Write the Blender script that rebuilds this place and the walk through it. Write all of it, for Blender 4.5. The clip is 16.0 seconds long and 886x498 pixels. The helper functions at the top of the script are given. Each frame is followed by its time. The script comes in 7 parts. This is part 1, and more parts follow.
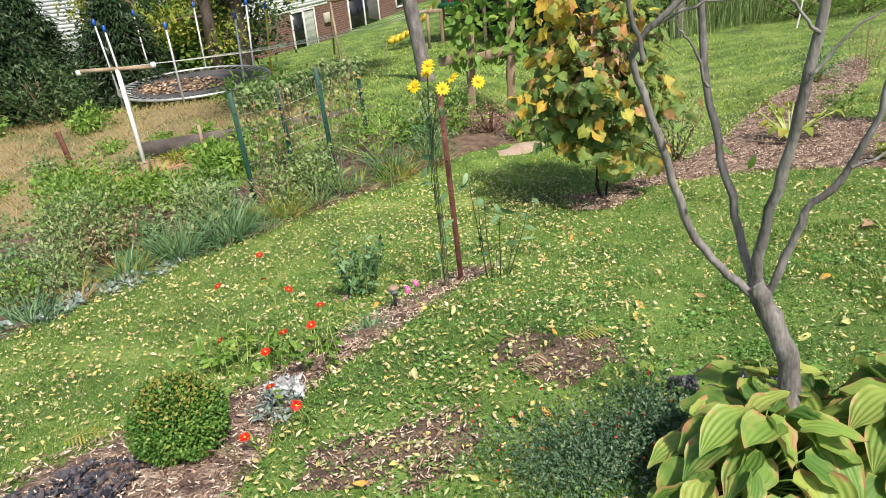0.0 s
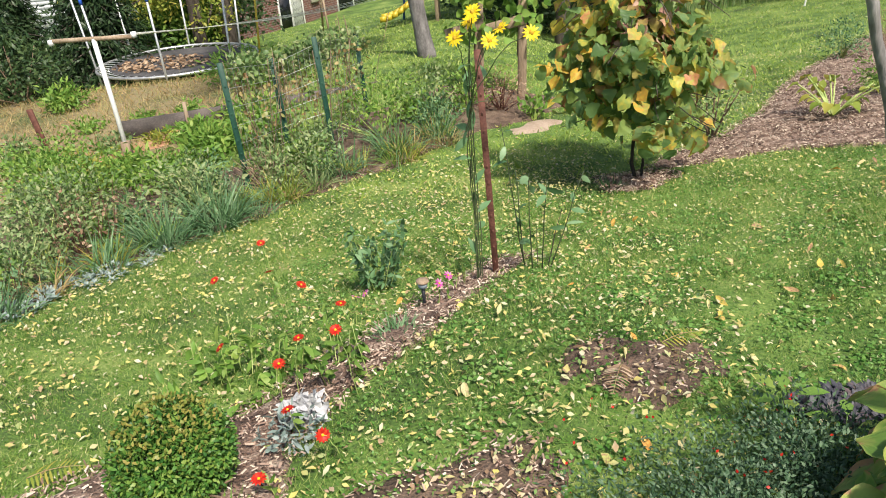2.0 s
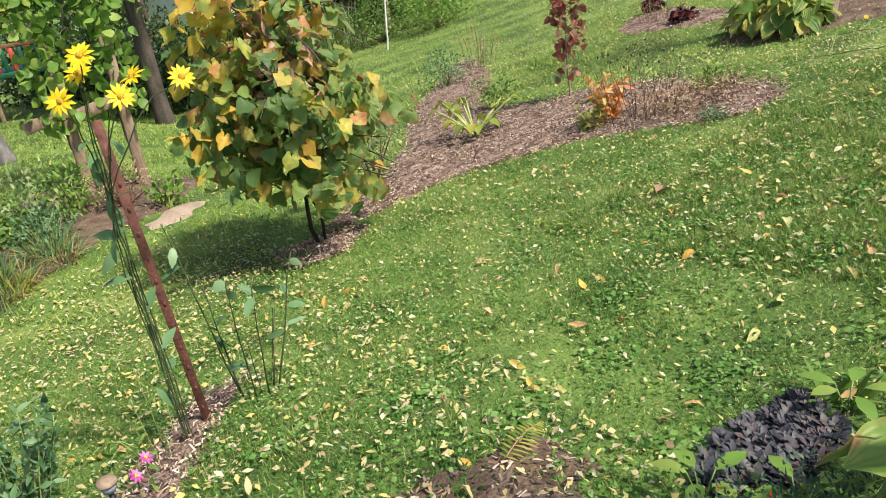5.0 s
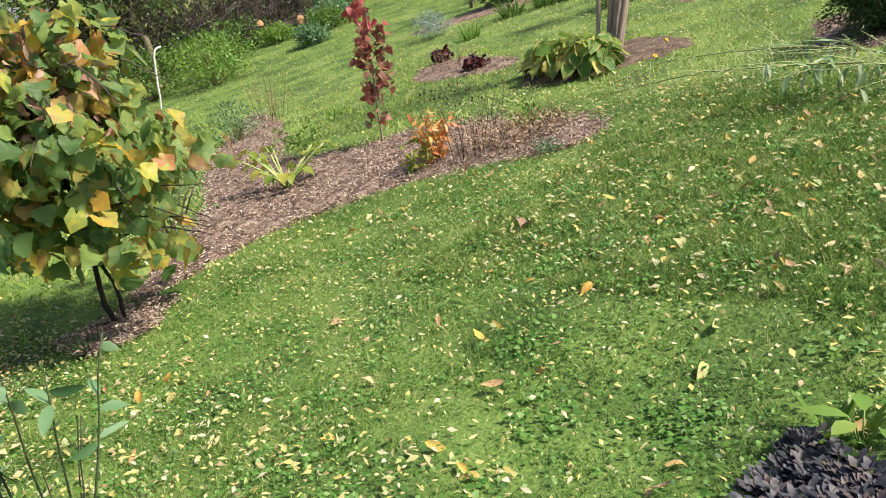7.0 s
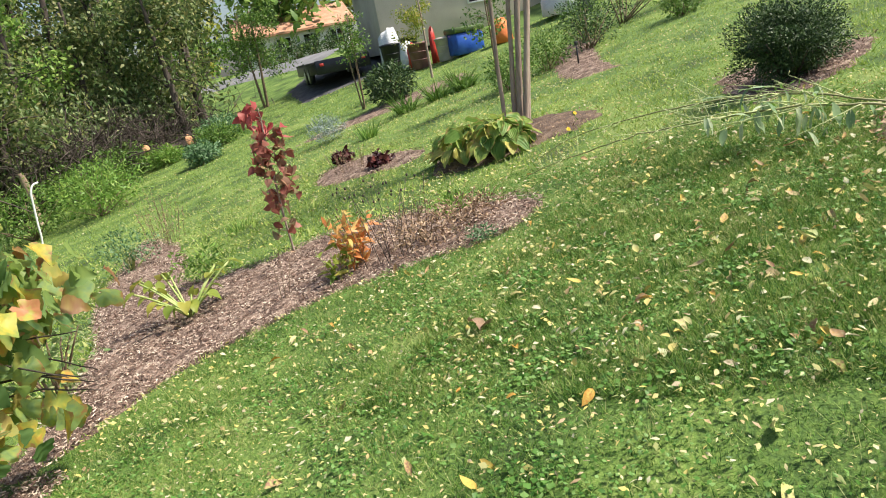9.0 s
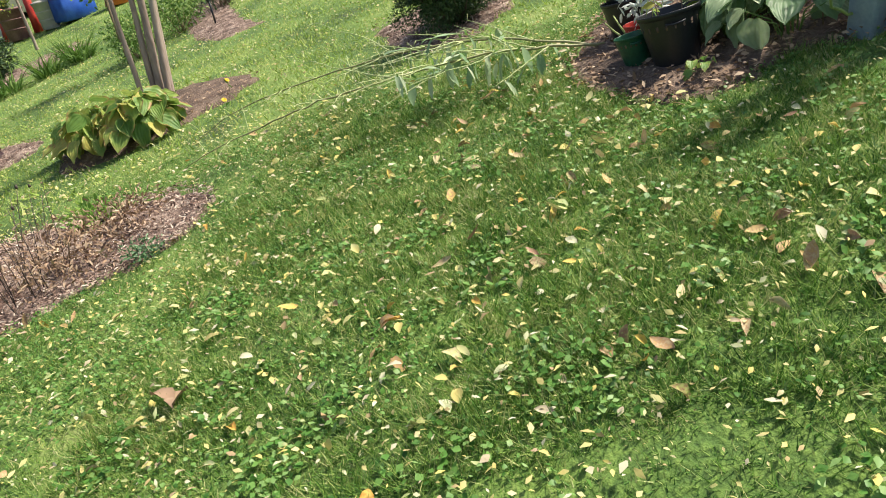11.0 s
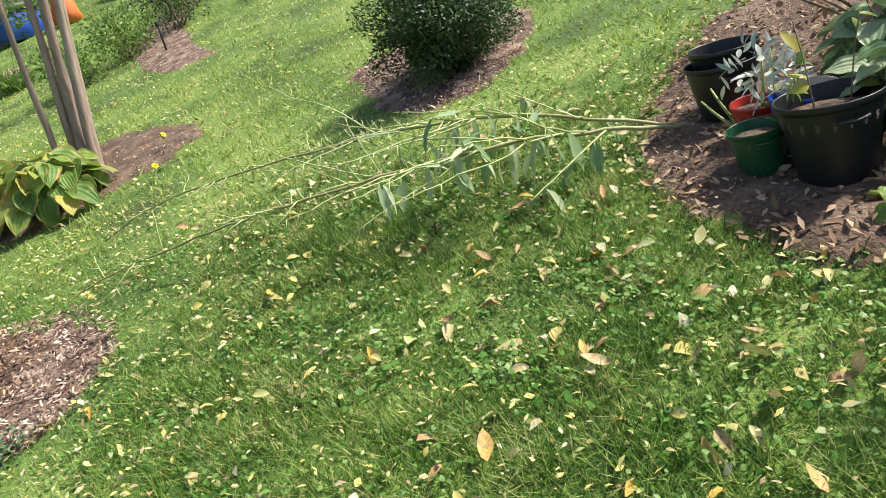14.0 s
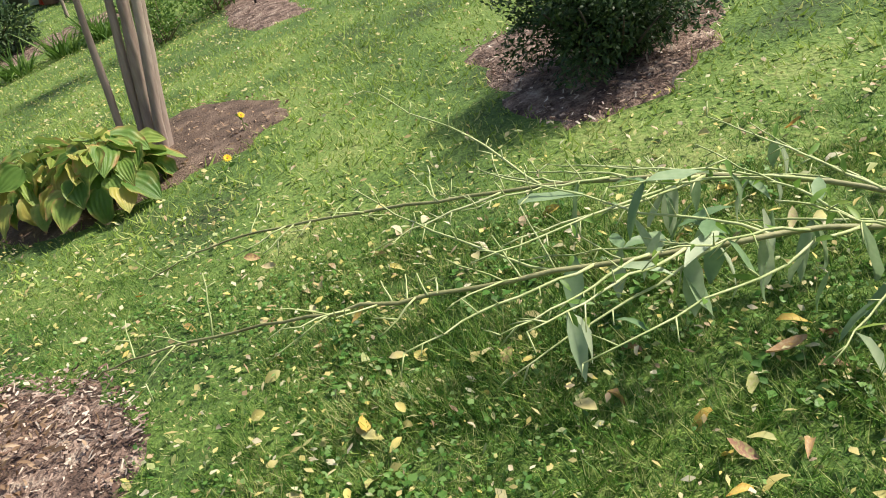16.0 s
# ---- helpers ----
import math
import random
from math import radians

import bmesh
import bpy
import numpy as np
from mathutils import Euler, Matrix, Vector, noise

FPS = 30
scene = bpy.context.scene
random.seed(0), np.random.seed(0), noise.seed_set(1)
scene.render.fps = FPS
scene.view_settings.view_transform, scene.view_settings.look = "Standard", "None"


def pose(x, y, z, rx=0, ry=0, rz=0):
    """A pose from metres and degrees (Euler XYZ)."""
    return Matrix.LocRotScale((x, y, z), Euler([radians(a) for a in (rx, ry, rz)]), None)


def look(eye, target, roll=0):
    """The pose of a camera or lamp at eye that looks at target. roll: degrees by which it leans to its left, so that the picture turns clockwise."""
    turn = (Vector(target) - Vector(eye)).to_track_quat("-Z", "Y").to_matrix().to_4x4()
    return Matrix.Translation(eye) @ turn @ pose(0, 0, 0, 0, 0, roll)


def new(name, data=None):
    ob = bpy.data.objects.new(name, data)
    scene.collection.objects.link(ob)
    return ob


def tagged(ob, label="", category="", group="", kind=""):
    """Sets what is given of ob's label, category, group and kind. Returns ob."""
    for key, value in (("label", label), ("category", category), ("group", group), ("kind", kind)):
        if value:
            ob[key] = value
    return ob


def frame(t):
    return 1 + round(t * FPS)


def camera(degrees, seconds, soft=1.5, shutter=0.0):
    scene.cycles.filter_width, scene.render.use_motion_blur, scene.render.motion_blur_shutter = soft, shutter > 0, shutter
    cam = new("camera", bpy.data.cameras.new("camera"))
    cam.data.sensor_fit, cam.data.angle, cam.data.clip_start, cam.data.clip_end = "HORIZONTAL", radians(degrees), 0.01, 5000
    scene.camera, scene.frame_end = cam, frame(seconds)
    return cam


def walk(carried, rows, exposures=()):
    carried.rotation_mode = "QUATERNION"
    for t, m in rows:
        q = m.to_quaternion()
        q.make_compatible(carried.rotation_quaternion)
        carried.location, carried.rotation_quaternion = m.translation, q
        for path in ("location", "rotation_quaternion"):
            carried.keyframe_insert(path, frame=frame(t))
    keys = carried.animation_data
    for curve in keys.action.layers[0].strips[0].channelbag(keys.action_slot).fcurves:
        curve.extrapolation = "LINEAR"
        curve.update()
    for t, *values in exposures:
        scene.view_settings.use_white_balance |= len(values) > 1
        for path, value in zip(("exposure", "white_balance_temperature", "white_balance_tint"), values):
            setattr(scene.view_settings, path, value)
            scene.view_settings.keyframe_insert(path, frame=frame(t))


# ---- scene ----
cam = camera(62.16, 16.0, soft=1.0)
# seconds, eye, a point looked at, lean to the left
PATH = [
    (0, (-0.028, 0.214, 1.740), (-0.175, 2.017, 0.886), -5.01),
    (0.5, (-0.184, 0.390, 1.677), (-0.404, 2.214, 0.885), -5.59),
    (1, (-0.262, 0.589, 1.602), (-0.507, 2.418, 0.832), -8.47),
    (1.5, (-0.345, 0.746, 1.514), (-0.566, 2.553, 0.686), -7.23),
    (2, (-0.456, 1.009, 1.383), (-0.563, 2.797, 0.494), -4.66),
    (2.5, (-0.485, 1.307, 1.291), (-0.374, 3.091, 0.392), -4.21),
    (3, (-0.500, 1.537, 1.232), (-0.106, 3.305, 0.383), -5.40),
    (3.5, (-0.499, 1.772, 1.223), (-0.069, 3.547, 0.406), -6.00),
    (4, (-0.552, 1.990, 1.181), (-0.002, 3.717, 0.336), -7.94),
    (4.2, (-0.574, 2.066, 1.171), (0.040, 3.772, 0.328), -7.99),
    (6.3, (-0.646, 2.925, 0.733), (0.468, 4.392, -0.045), -7.64),
    (6.5, (-0.619, 3.021, 0.749), (0.549, 4.450, -0.022), -7.11),
    (7, (-0.578, 3.237, 0.689), (0.742, 4.544, -0.053), -6.15),
    (7.5, (-0.481, 3.407, 0.647), (0.879, 4.715, -0.016), -6.41),
    (8, (-0.430, 3.570, 0.614), (0.857, 4.990, 0.041), -8.36),
    (8.5, (-0.327, 3.766, 0.562), (1.055, 5.106, 0.020), -11.04),
    (9, (-0.117, 3.895, 0.509), (1.436, 5.039, -0.019), -11.17),
    (9.5, (0.106, 4.080, 0.496), (1.801, 4.981, -0.066), -12.02),
    (10, (0.335, 4.256, 0.463), (2.113, 4.899, -0.190), -11.69),
    (10.2, (0.437, 4.313, 0.432), (2.213, 4.900, -0.274), -11.57),
    (12.3, (1.513, 4.603, 0.479), (3.365, 4.619, -0.276), -14.49),
    (12.5, (1.640, 4.627, 0.465), (3.494, 4.645, -0.284), -13.76),
    (13, (1.950, 4.685, 0.497), (3.804, 4.731, -0.252), -12.90),
    (13.5, (2.283, 4.715, 0.500), (4.117, 4.913, -0.273), -13.02),
    (14, (2.585, 4.754, 0.521), (4.400, 5.034, -0.272), -12.86),
    (14.5, (2.892, 4.847, 0.554), (4.715, 5.125, -0.219), -12.67),
    (15, (3.244, 4.883, 0.539), (5.044, 5.268, -0.245), -12.47),
    (15.5, (3.606, 4.978, 0.559), (5.361, 5.458, -0.272), -13.50),
    (16, (3.860, 5.211, 0.540), (5.599, 5.705, -0.317), -11.59),
]
walk(cam, [(t, look(eye, target, lean)) for t, eye, target, lean in PATH], [(0, .34), (1, .36), (4, .36), (7, .46), (8.5, .56), (10, .52), (12.5, .74), (14.5, .56), (16, .34)])

# ---- light ----
SUN_AZ, SUN_EL = radians(152), radians(54)
world = bpy.data.worlds.new("sky")
scene.world = world
world.use_nodes = True
wn = world.node_tree.nodes
sky = wn.new("ShaderNodeTexSky")
sky.sky_type, sky.sun_disc = "NISHITA", False
sky.sun_elevation, sky.sun_rotation = SUN_EL, SUN_AZ
sky.dust_density = 3.0
wn["Background"].inputs["Strength"].default_value = 0.115
world.node_tree.links.new(sky.outputs[0], wn["Background"].inputs["Color"])
sun_dir = Vector((math.sin(SUN_AZ) * math.cos(SUN_EL), math.cos(SUN_AZ) * math.cos(SUN_EL), math.sin(SUN_EL)))
lamp = bpy.data.lights.new("sun", "SUN")
lamp.energy, lamp.angle, lamp.color = 4.7, radians(4), (1.0, 0.93, 0.80)
sun = new("sun", lamp)
sun.matrix_world = look(sun_dir * 50, (0, 0, 0))

rng = np.random.default_rng(7)


# ---- terrain height ----
def ss(a, b, v):
    t = np.clip((np.asarray(v, float) - a) / (b - a), 0, 1)
    return t * t * (3 - 2 * t)


def H(x, y):
    x = np.clip(np.asarray(x, float), -28, 34)
    y = np.clip(np.asarray(y, float), -15, 42)
    z = -0.2455 + 0.0646 * x - 0.1902 * y + 0.0018 * x * x + 0.0019 * x * y + 0.0014 * y * y
    z = z + 0.13 * np.exp(-((x - .05) ** 2 + (y - 4.6) ** 2) / 1.2) - 0.08 * np.exp(-((x - 1.6) ** 2 + (y - 6.6) ** 2) / 1.6)
    z = z - 0.138 * np.exp(-((x - 1.4) ** 2 + (y - 4.3) ** 2) / .7) + 0.064 * np.exp(-((x - .2) ** 2 + (y - 4.4) ** 2) / .6) + 0.033 * np.exp(-((x - 1.5) ** 2 + (y - 5.3) ** 2) / .9)
    z = z + 0.28 * np.exp(-((x + .2) ** 2 + (y + .2) ** 2) / 3.0)
    z = z + (1 - ss(-2, 4, x)) * (1.5 * ss(8, 18, y) + .028 * np.maximum(y - 18, 0))
    return z


def hz(x, y):
    return float(H(x, y))


# ---- materials ----
def base_mat(name):
    m = bpy.data.materials.new(name)
    m.use_nodes = True
    n, l = m.node_tree.nodes, m.node_tree.links
    return m, n, l, n["Principled BSDF"]


def ramp_node(n, colors):
    r = n.new("ShaderNodeValToRGB")
    e = r.color_ramp.elements
    while len(e) < len(colors):
        e.new(0.5)
    for i, c in enumerate(colors):
        e[i].position = i / max(1, len(colors) - 1)
        e[i].color = (*c, 1)
    return r


def surface(name, colors, scale=4, fine=60, rough=0.8, bump=0.3, metal=0.0, stretch=(1, 1, 1), spread=1.0, dist=0.01):
    """Colours mottled at two scales, with fine relief."""
    m, n, l, p = base_mat(name)
    tc, mp = n.new("ShaderNodeTexCoord"), n.new("ShaderNodeMapping")
    mp.inputs["Scale"].default_value = stretch
    l.new(tc.outputs["Object"], mp.inputs["Vector"])
    a, b = n.new("ShaderNodeTexNoise"), n.new("ShaderNodeTexNoise")
    a.inputs["Scale"].default_value, b.inputs["Scale"].default_value = scale, fine
    a.inputs["Detail"].default_value, b.inputs["Detail"].default_value = 5, 4
    for t in (a, b):
        l.new(mp.outputs[0], t.inputs["Vector"])
    mix = n.new("ShaderNodeMath")
    mix.operation = "MULTIPLY_ADD"
    l.new(b.outputs[0], mix.inputs[0])
    mix.inputs[1].default_value = 0.55
    l.new(a.outputs[0], mix.inputs[2])
    mr = n.new("ShaderNodeMapRange")
    mr.inputs["From Min"].default_value, mr.inputs["From Max"].default_value = 0.775 - 0.25 / spread, 0.775 + 0.25 / spread
    l.new(mix.outputs[0], mr.inputs["Value"])
    r = ramp_node(n, colors)
    l.new(mr.outputs[0], r.inputs[0])
    l.new(r.outputs[0], p.inputs["Base Color"])
    p.inputs["Roughness"].default_value, p.inputs["Metallic"].default_value = rough, metal
    if bump:
        bp = n.new("ShaderNodeBump")
        bp.inputs["Strength"].default_value, bp.inputs["Distance"].default_value = bump, dist
        l.new(b.outputs[0], bp.inputs["Height"])
        l.new(bp.outputs[0], p.inputs["Normal"])
    return m


def leafy(name, colors, per="island", rough=0.45, trans=0.35, mott=0.5, edge=None, noise_scale=9):
    """Leaf: colour by random per piece, mottled; some light passes through."""
    m, n, l, p = base_mat(name)
    if per == "island":
        src = n.new("ShaderNodeNewGeometry").outputs["Random Per Island"]
    else:
        src = n.new("ShaderNodeObjectInfo").outputs["Random"]
    tc, ns = n.new("ShaderNodeTexCoord"), n.new("ShaderNodeTexNoise")
    ns.inputs["Scale"].default_value = noise_scale
    l.new(tc.outputs["Object"], ns.inputs["Vector"])
    own = n.new("ShaderNodeMath")
    own.operation = "MULTIPLY"
    l.new(src, own.inputs[0])
    own.inputs[1].default_value = 40.0
    if per == "object":
        ns.noise_dimensions = "4D"
        l.new(own.outputs[0], ns.inputs["W"])
    ad = n.new("ShaderNodeMath")
    ad.operation = "MULTIPLY_ADD"
    l.new(ns.outputs[0], ad.inputs[0])
    ad.inputs[1].default_value = mott
    l.new(src, ad.inputs[2])
    sb = n.new("ShaderNodeMath")
    sb.operation = "SUBTRACT"
    sb.inputs[1].default_value = mott / 2
    sb.use_clamp = True
    l.new(ad.outputs[0], sb.inputs[0])
    r = ramp_node(n, colors)
    l.new(sb.outputs[0], r.inputs[0])
    col = r.outputs[0]
    if edge:
        # scorched margin, by the leaf's own outline stored in its uv
        uv, sp = n.new("ShaderNodeTexCoord"), n.new("ShaderNodeSeparateXYZ")
        l.new(uv.outputs["UV"], sp.inputs[0])
        n2 = n.new("ShaderNodeTexNoise")
        n2.inputs["Scale"].default_value = 2.6
        n2.inputs["Detail"].default_value = 5
        n2.noise_dimensions = "4D"
        l.new(own.outputs[0], n2.inputs["W"])
        l.new(tc.outputs["Object"], n2.inputs["Vector"])
        su = n.new("ShaderNodeMath")
        su.operation = "MULTIPLY_ADD"
        l.new(n2.outputs[0], su.inputs[0])
        su.inputs[1].default_value = 3.6
        l.new(sp.outputs[0], su.inputs[2])
        for lo, hi, tint, most in ((2.2, 2.9, (0.40, 0.42, 0.12), 0.85), (2.78, 3.0, edge, 1.0)):
            mr = n.new("ShaderNodeMapRange")
            mr.inputs["From Min"].default_value, mr.inputs["From Max"].default_value = lo, hi
            mr.inputs["To Max"].default_value = most
            l.new(su.outputs[0], mr.inputs["Value"])
            mx = n.new("ShaderNodeMix")
            mx.data_type = "RGBA"
            l.new(mr.outputs[0], mx.inputs[0])
            l.new(col, mx.inputs[6])
            mx.inputs[7].default_value = (*tint, 1)
            col = mx.outputs[2]
    l.new(col, p.inputs["Base Color"])
    p.inputs["Roughness"].default_value = rough
    p.inputs["Specular IOR Level"].default_value = 0.3
    tr, sh = n.new("ShaderNodeBsdfTranslucent"), n.new("ShaderNodeMixShader")
    l.new(col, tr.inputs[0])
    sh.inputs[0].default_value = trans
    l.new(p.outputs[0], sh.inputs[1])
    l.new(tr.outputs[0], sh.inputs[2])
    l.new(sh.outputs[0], n["Material Output"].inputs[0])
    return m


G1, G2, G3 = (0.06, 0.13, 0.025), (0.12, 0.23, 0.04), (0.22, 0.32, 0.075)
M = {
    "lawn": surface("lawn_soil", [(0.04, 0.06, 0.018), (0.07, 0.135, 0.024), (0.14, 0.225, 0.042), (0.25, 0.30, 0.09)], 1.1, 40, 0.95, 0.6, dist=0.03),
    "grass": leafy("grass_blades", [(0.03, 0.10, 0.012), (0.085, 0.21, 0.024), (0.16, 0.295, 0.048), (0.29, 0.39, 0.09), (0.48, 0.48, 0.21)], rough=0.5, trans=0.3, noise_scale=4.5, mott=1.0),
    "grass_deep": leafy("deep_green_grass_blades", [(0.02, 0.075, 0.012), (0.055, 0.155, 0.02), (0.11, 0.235, 0.035), (0.20, 0.31, 0.065), (0.37, 0.40, 0.16)], rough=0.5, trans=0.3, noise_scale=4.5, mott=1.0),
    # far lawn's sunlight is put into the blades' paler, yellower colour
    "grass_far": leafy("grass_sun_tinted", [(0.15, 0.24, 0.04), (0.25, 0.37, 0.06), (0.36, 0.47, 0.10), (0.54, 0.56, 0.22)], rough=0.5, trans=0.35, noise_scale=0.5, mott=0.9),
    "clover": leafy("clover", [(0.05, 0.14, 0.025), (0.11, 0.26, 0.045), (0.17, 0.33, 0.075), (0.27, 0.42, 0.14)], trans=0.35, mott=0.2),
    "mulch": surface("mulch_bed", [(0.045, 0.026, 0.019), (0.13, 0.082, 0.062), (0.29, 0.20, 0.155), (0.48, 0.38, 0.30)], 7, 55, 0.95, 1.0, dist=0.03),
    "chip": leafy("mulch_chips", [(0.05, 0.03, 0.022), (0.20, 0.125, 0.095), (0.41, 0.30, 0.24), (0.68, 0.58, 0.47)], rough=0.9, trans=0.0),
    "soil": surface("dark_soil", [(0.055, 0.037, 0.026), (0.13, 0.085, 0.06), (0.24, 0.17, 0.125)], 6, 60, 0.95, 1.0, dist=0.02),
    "straw": surface("dry_grass_ground", [(0.07, 0.10, 0.03), (0.18, 0.16, 0.075), (0.28, 0.21, 0.12), (0.17, 0.20, 0.065)], 0.8, 14, 0.95, 0.8, dist=0.03),
    "clay": surface("reddish_clay", [(0.24, 0.12, 0.065), (0.42, 0.22, 0.13), (0.34, 0.25, 0.13), (0.20, 0.20, 0.08)], 1.6, 20, 0.95, 0.8, dist=0.03),
    "sand": surface("sandy_path_soil", [(0.22, 0.16, 0.11), (0.36, 0.27, 0.20), (0.44, 0.34, 0.27), (0.26, 0.25, 0.12)], 3, 40, 0.95, 0.8, dist=0.02),
    "twig_pale": surface("pale_green_twig", [(0.28, 0.36, 0.12), (0.45, 0.51, 0.22), (0.60, 0.62, 0.36)], 8, 60, 0.6, 0.2),
    "stalk_dark": surface("dark_green_stalk", [(0.03, 0.045, 0.02), (0.06, 0.085, 0.035), (0.11, 0.13, 0.06)], 8, 60, 0.7, 0.2),
    "disc_gold": surface("golden_disc", [(0.42, 0.20, 0.01), (0.62, 0.36, 0.02), (0.72, 0.46, 0.04)], 60, 300, 0.8, 0.8),
    "bronze": leafy("bronze_box_leaf", [(0.18, 0.23, 0.05), (0.27, 0.27, 0.06), (0.34, 0.28, 0.08)], trans=0.25),
    "straw_blade": leafy("dry_grass", [(0.28, 0.17, 0.07), (0.42, 0.30, 0.14), (0.25, 0.27, 0.09), (0.50, 0.38, 0.2)], rough=0.7, trans=0.2),
    "fallen": leafy("fallen_leaf", [(0.50, 0.49, 0.22), (0.68, 0.56, 0.16), (0.58, 0.53, 0.30), (0.52, 0.45, 0.17), (0.42, 0.29, 0.17), (0.70, 0.65, 0.46), (0.34, 0.40, 0.16), (0.62, 0.52, 0.18)], rough=0.6, trans=0.2),
    "fallen_one": leafy("fallen_leaf_big", [(0.56, 0.27, 0.06), (0.62, 0.48, 0.11), (0.40, 0.24, 0.13), (0.58, 0.50, 0.28), (0.46, 0.49, 0.16), (0.30, 0.15, 0.11), (0.55, 0.40, 0.16)], per="object", rough=0.6, trans=0.15),
    "bark": surface("grey_bark", [(0.075, 0.068, 0.068), (0.165, 0.15, 0.15), (0.29, 0.27, 0.27)], 9, 70, 0.85, 0.6, stretch=(1, 1, 0.35)),
    "bark_pale": surface("smooth_tan_bark", [(0.20, 0.14, 0.115), (0.33, 0.25, 0.21), (0.45, 0.36, 0.30)], 5, 40, 0.7, 0.3, stretch=(1, 1, 0.15)),
    "bark_dark": surface("dark_bark", [(0.03, 0.022, 0.018), (0.07, 0.055, 0.045), (0.13, 0.10, 0.085)], 5, 40, 0.9, 0.8, stretch=(1, 1, 0.3)),
    "bark_black": surface("blackish_bark", [(0.010, 0.008, 0.007), (0.022, 0.018, 0.015), (0.045, 0.036, 0.03)], 5, 40, 0.9, 0.6, stretch=(1, 1, 0.3)),
    "twig": surface("twigs", [(0.10, 0.07, 0.045), (0.20, 0.14, 0.09), (0.30, 0.22, 0.15)], 10, 60, 0.85, 0.3),
    "stem": surface("green_stem", [(0.16, 0.24, 0.05), (0.32, 0.40, 0.12), (0.50, 0.54, 0.24)], 8, 60, 0.6, 0.2),
    "stem_tan": surface("cut_stem", [(0.26, 0.16, 0.08), (0.40, 0.28, 0.14), (0.42, 0.38, 0.17)], 5, 60, 0.6, 0.2),
    "woods_leaf": leafy("woodland_leaf", [(0.05, 0.09, 0.028), (0.10, 0.155, 0.045), (0.18, 0.23, 0.08), (0.30, 0.29, 0.11)], trans=0.35),
    "green_soft": leafy("soft_green_leaf", [(0.10, 0.18, 0.06), (0.18, 0.28, 0.10), (0.28, 0.36, 0.16), (0.38, 0.40, 0.20)], trans=0.3),
    "ground_cover": leafy("grey_green_cover", [(0.04, 0.09, 0.045), (0.085, 0.155, 0.08), (0.16, 0.24, 0.14)], trans=0.2),
    "stalk": surface("leaf_stalk", [(0.09, 0.17, 0.04), (0.15, 0.26, 0.06), (0.26, 0.34, 0.12)], 8, 60, 0.6, 0.2),
    "stem_cut": surface("cut_green_stem", [(0.17, 0.16, 0.065), (0.28, 0.28, 0.12), (0.40, 0.38, 0.19)], 5, 60, 0.6, 0.2),
    "green_dark": leafy("dark_green_leaf", [(0.025, 0.055, 0.02), (0.05, 0.095, 0.032), (0.095, 0.145, 0.052)], trans=0.15),
    "needle": leafy("conifer_needle", [(0.012, 0.03, 0.012), (0.026, 0.055, 0.02), (0.05, 0.085, 0.034)], trans=0.1),
    "green_mid": leafy("green_leaf", [G1, G2, G3], trans=0.3),
    "green_light": leafy("light_green_leaf", [(0.12, 0.24, 0.04), (0.20, 0.36, 0.07), (0.33, 0.44, 0.10)], trans=0.4),
    "green_blue": leafy("blue_green_leaf", [(0.06, 0.14, 0.055), (0.12, 0.23, 0.10), (0.22, 0.34, 0.18)], trans=0.2),
    "yellow_green": leafy("yellow_green_leaf", [(0.16, 0.25, 0.04), (0.30, 0.35, 0.06), (0.48, 0.42, 0.09)], trans=0.4),
    "box": leafy("boxwood_leaf", [(0.03, 0.10, 0.02), (0.07, 0.18, 0.03), (0.13, 0.25, 0.045), (0.22, 0.30, 0.06)], trans=0.2, noise_scale=3),
    "turn": leafy("turning_leaf", [(0.13, 0.25, 0.09), (0.19, 0.32, 0.14), (0.25, 0.38, 0.18), (0.32, 0.45, 0.15), (0.25, 0.37, 0.16), (0.37, 0.48, 0.13), (0.52, 0.55, 0.12), (0.76, 0.60, 0.11), (0.72, 0.40, 0.10)], per="object", trans=0.55, noise_scale=3.0, mott=0.8, edge=(0.45, 0.26, 0.11)),
    # outer leaf hues dimmed: shade inside the crown put into the colour
    "turn_in_dim": leafy("turning_leaf_inner_shaded", [(0.10, 0.19, 0.06), (0.15, 0.26, 0.09), (0.20, 0.32, 0.11), (0.28, 0.38, 0.10), (0.24, 0.35, 0.10), (0.50, 0.42, 0.11), (0.36, 0.19, 0.10)], trans=0.5),
    "turn_top": leafy("yellow_turning_leaf", [(0.36, 0.44, 0.11), (0.60, 0.54, 0.10), (0.78, 0.58, 0.10), (0.78, 0.42, 0.08), (0.50, 0.50, 0.11), (0.58, 0.26, 0.12)], per="object", trans=0.45, noise_scale=2.6, mott=1.0),
    "turn_dry": leafy("dry_curled_leaf", [(0.20, 0.10, 0.08), (0.34, 0.19, 0.14), (0.50, 0.34, 0.25), (0.45, 0.22, 0.09)], trans=0.2, rough=0.8),
    "red_leaf": leafy("red_leaf", [(0.26, 0.085, 0.07), (0.38, 0.14, 0.11), (0.36, 0.21, 0.14), (0.28, 0.25, 0.13), (0.46, 0.14, 0.11)], trans=0.35),
    "crimson_leaf": leafy("crimson_leaf", [(0.40, 0.07, 0.075), (0.52, 0.13, 0.12), (0.52, 0.22, 0.18)], trans=0.4),
    "maroon_leaf": leafy("maroon_leaf", [(0.03, 0.012, 0.014), (0.07, 0.02, 0.022), (0.13, 0.035, 0.03)], trans=0.15),
    "orange_leaf": leafy("orange_leaf", [(0.58, 0.20, 0.06), (0.70, 0.31, 0.11), (0.66, 0.40, 0.14), (0.52, 0.44, 0.12)], trans=0.35),
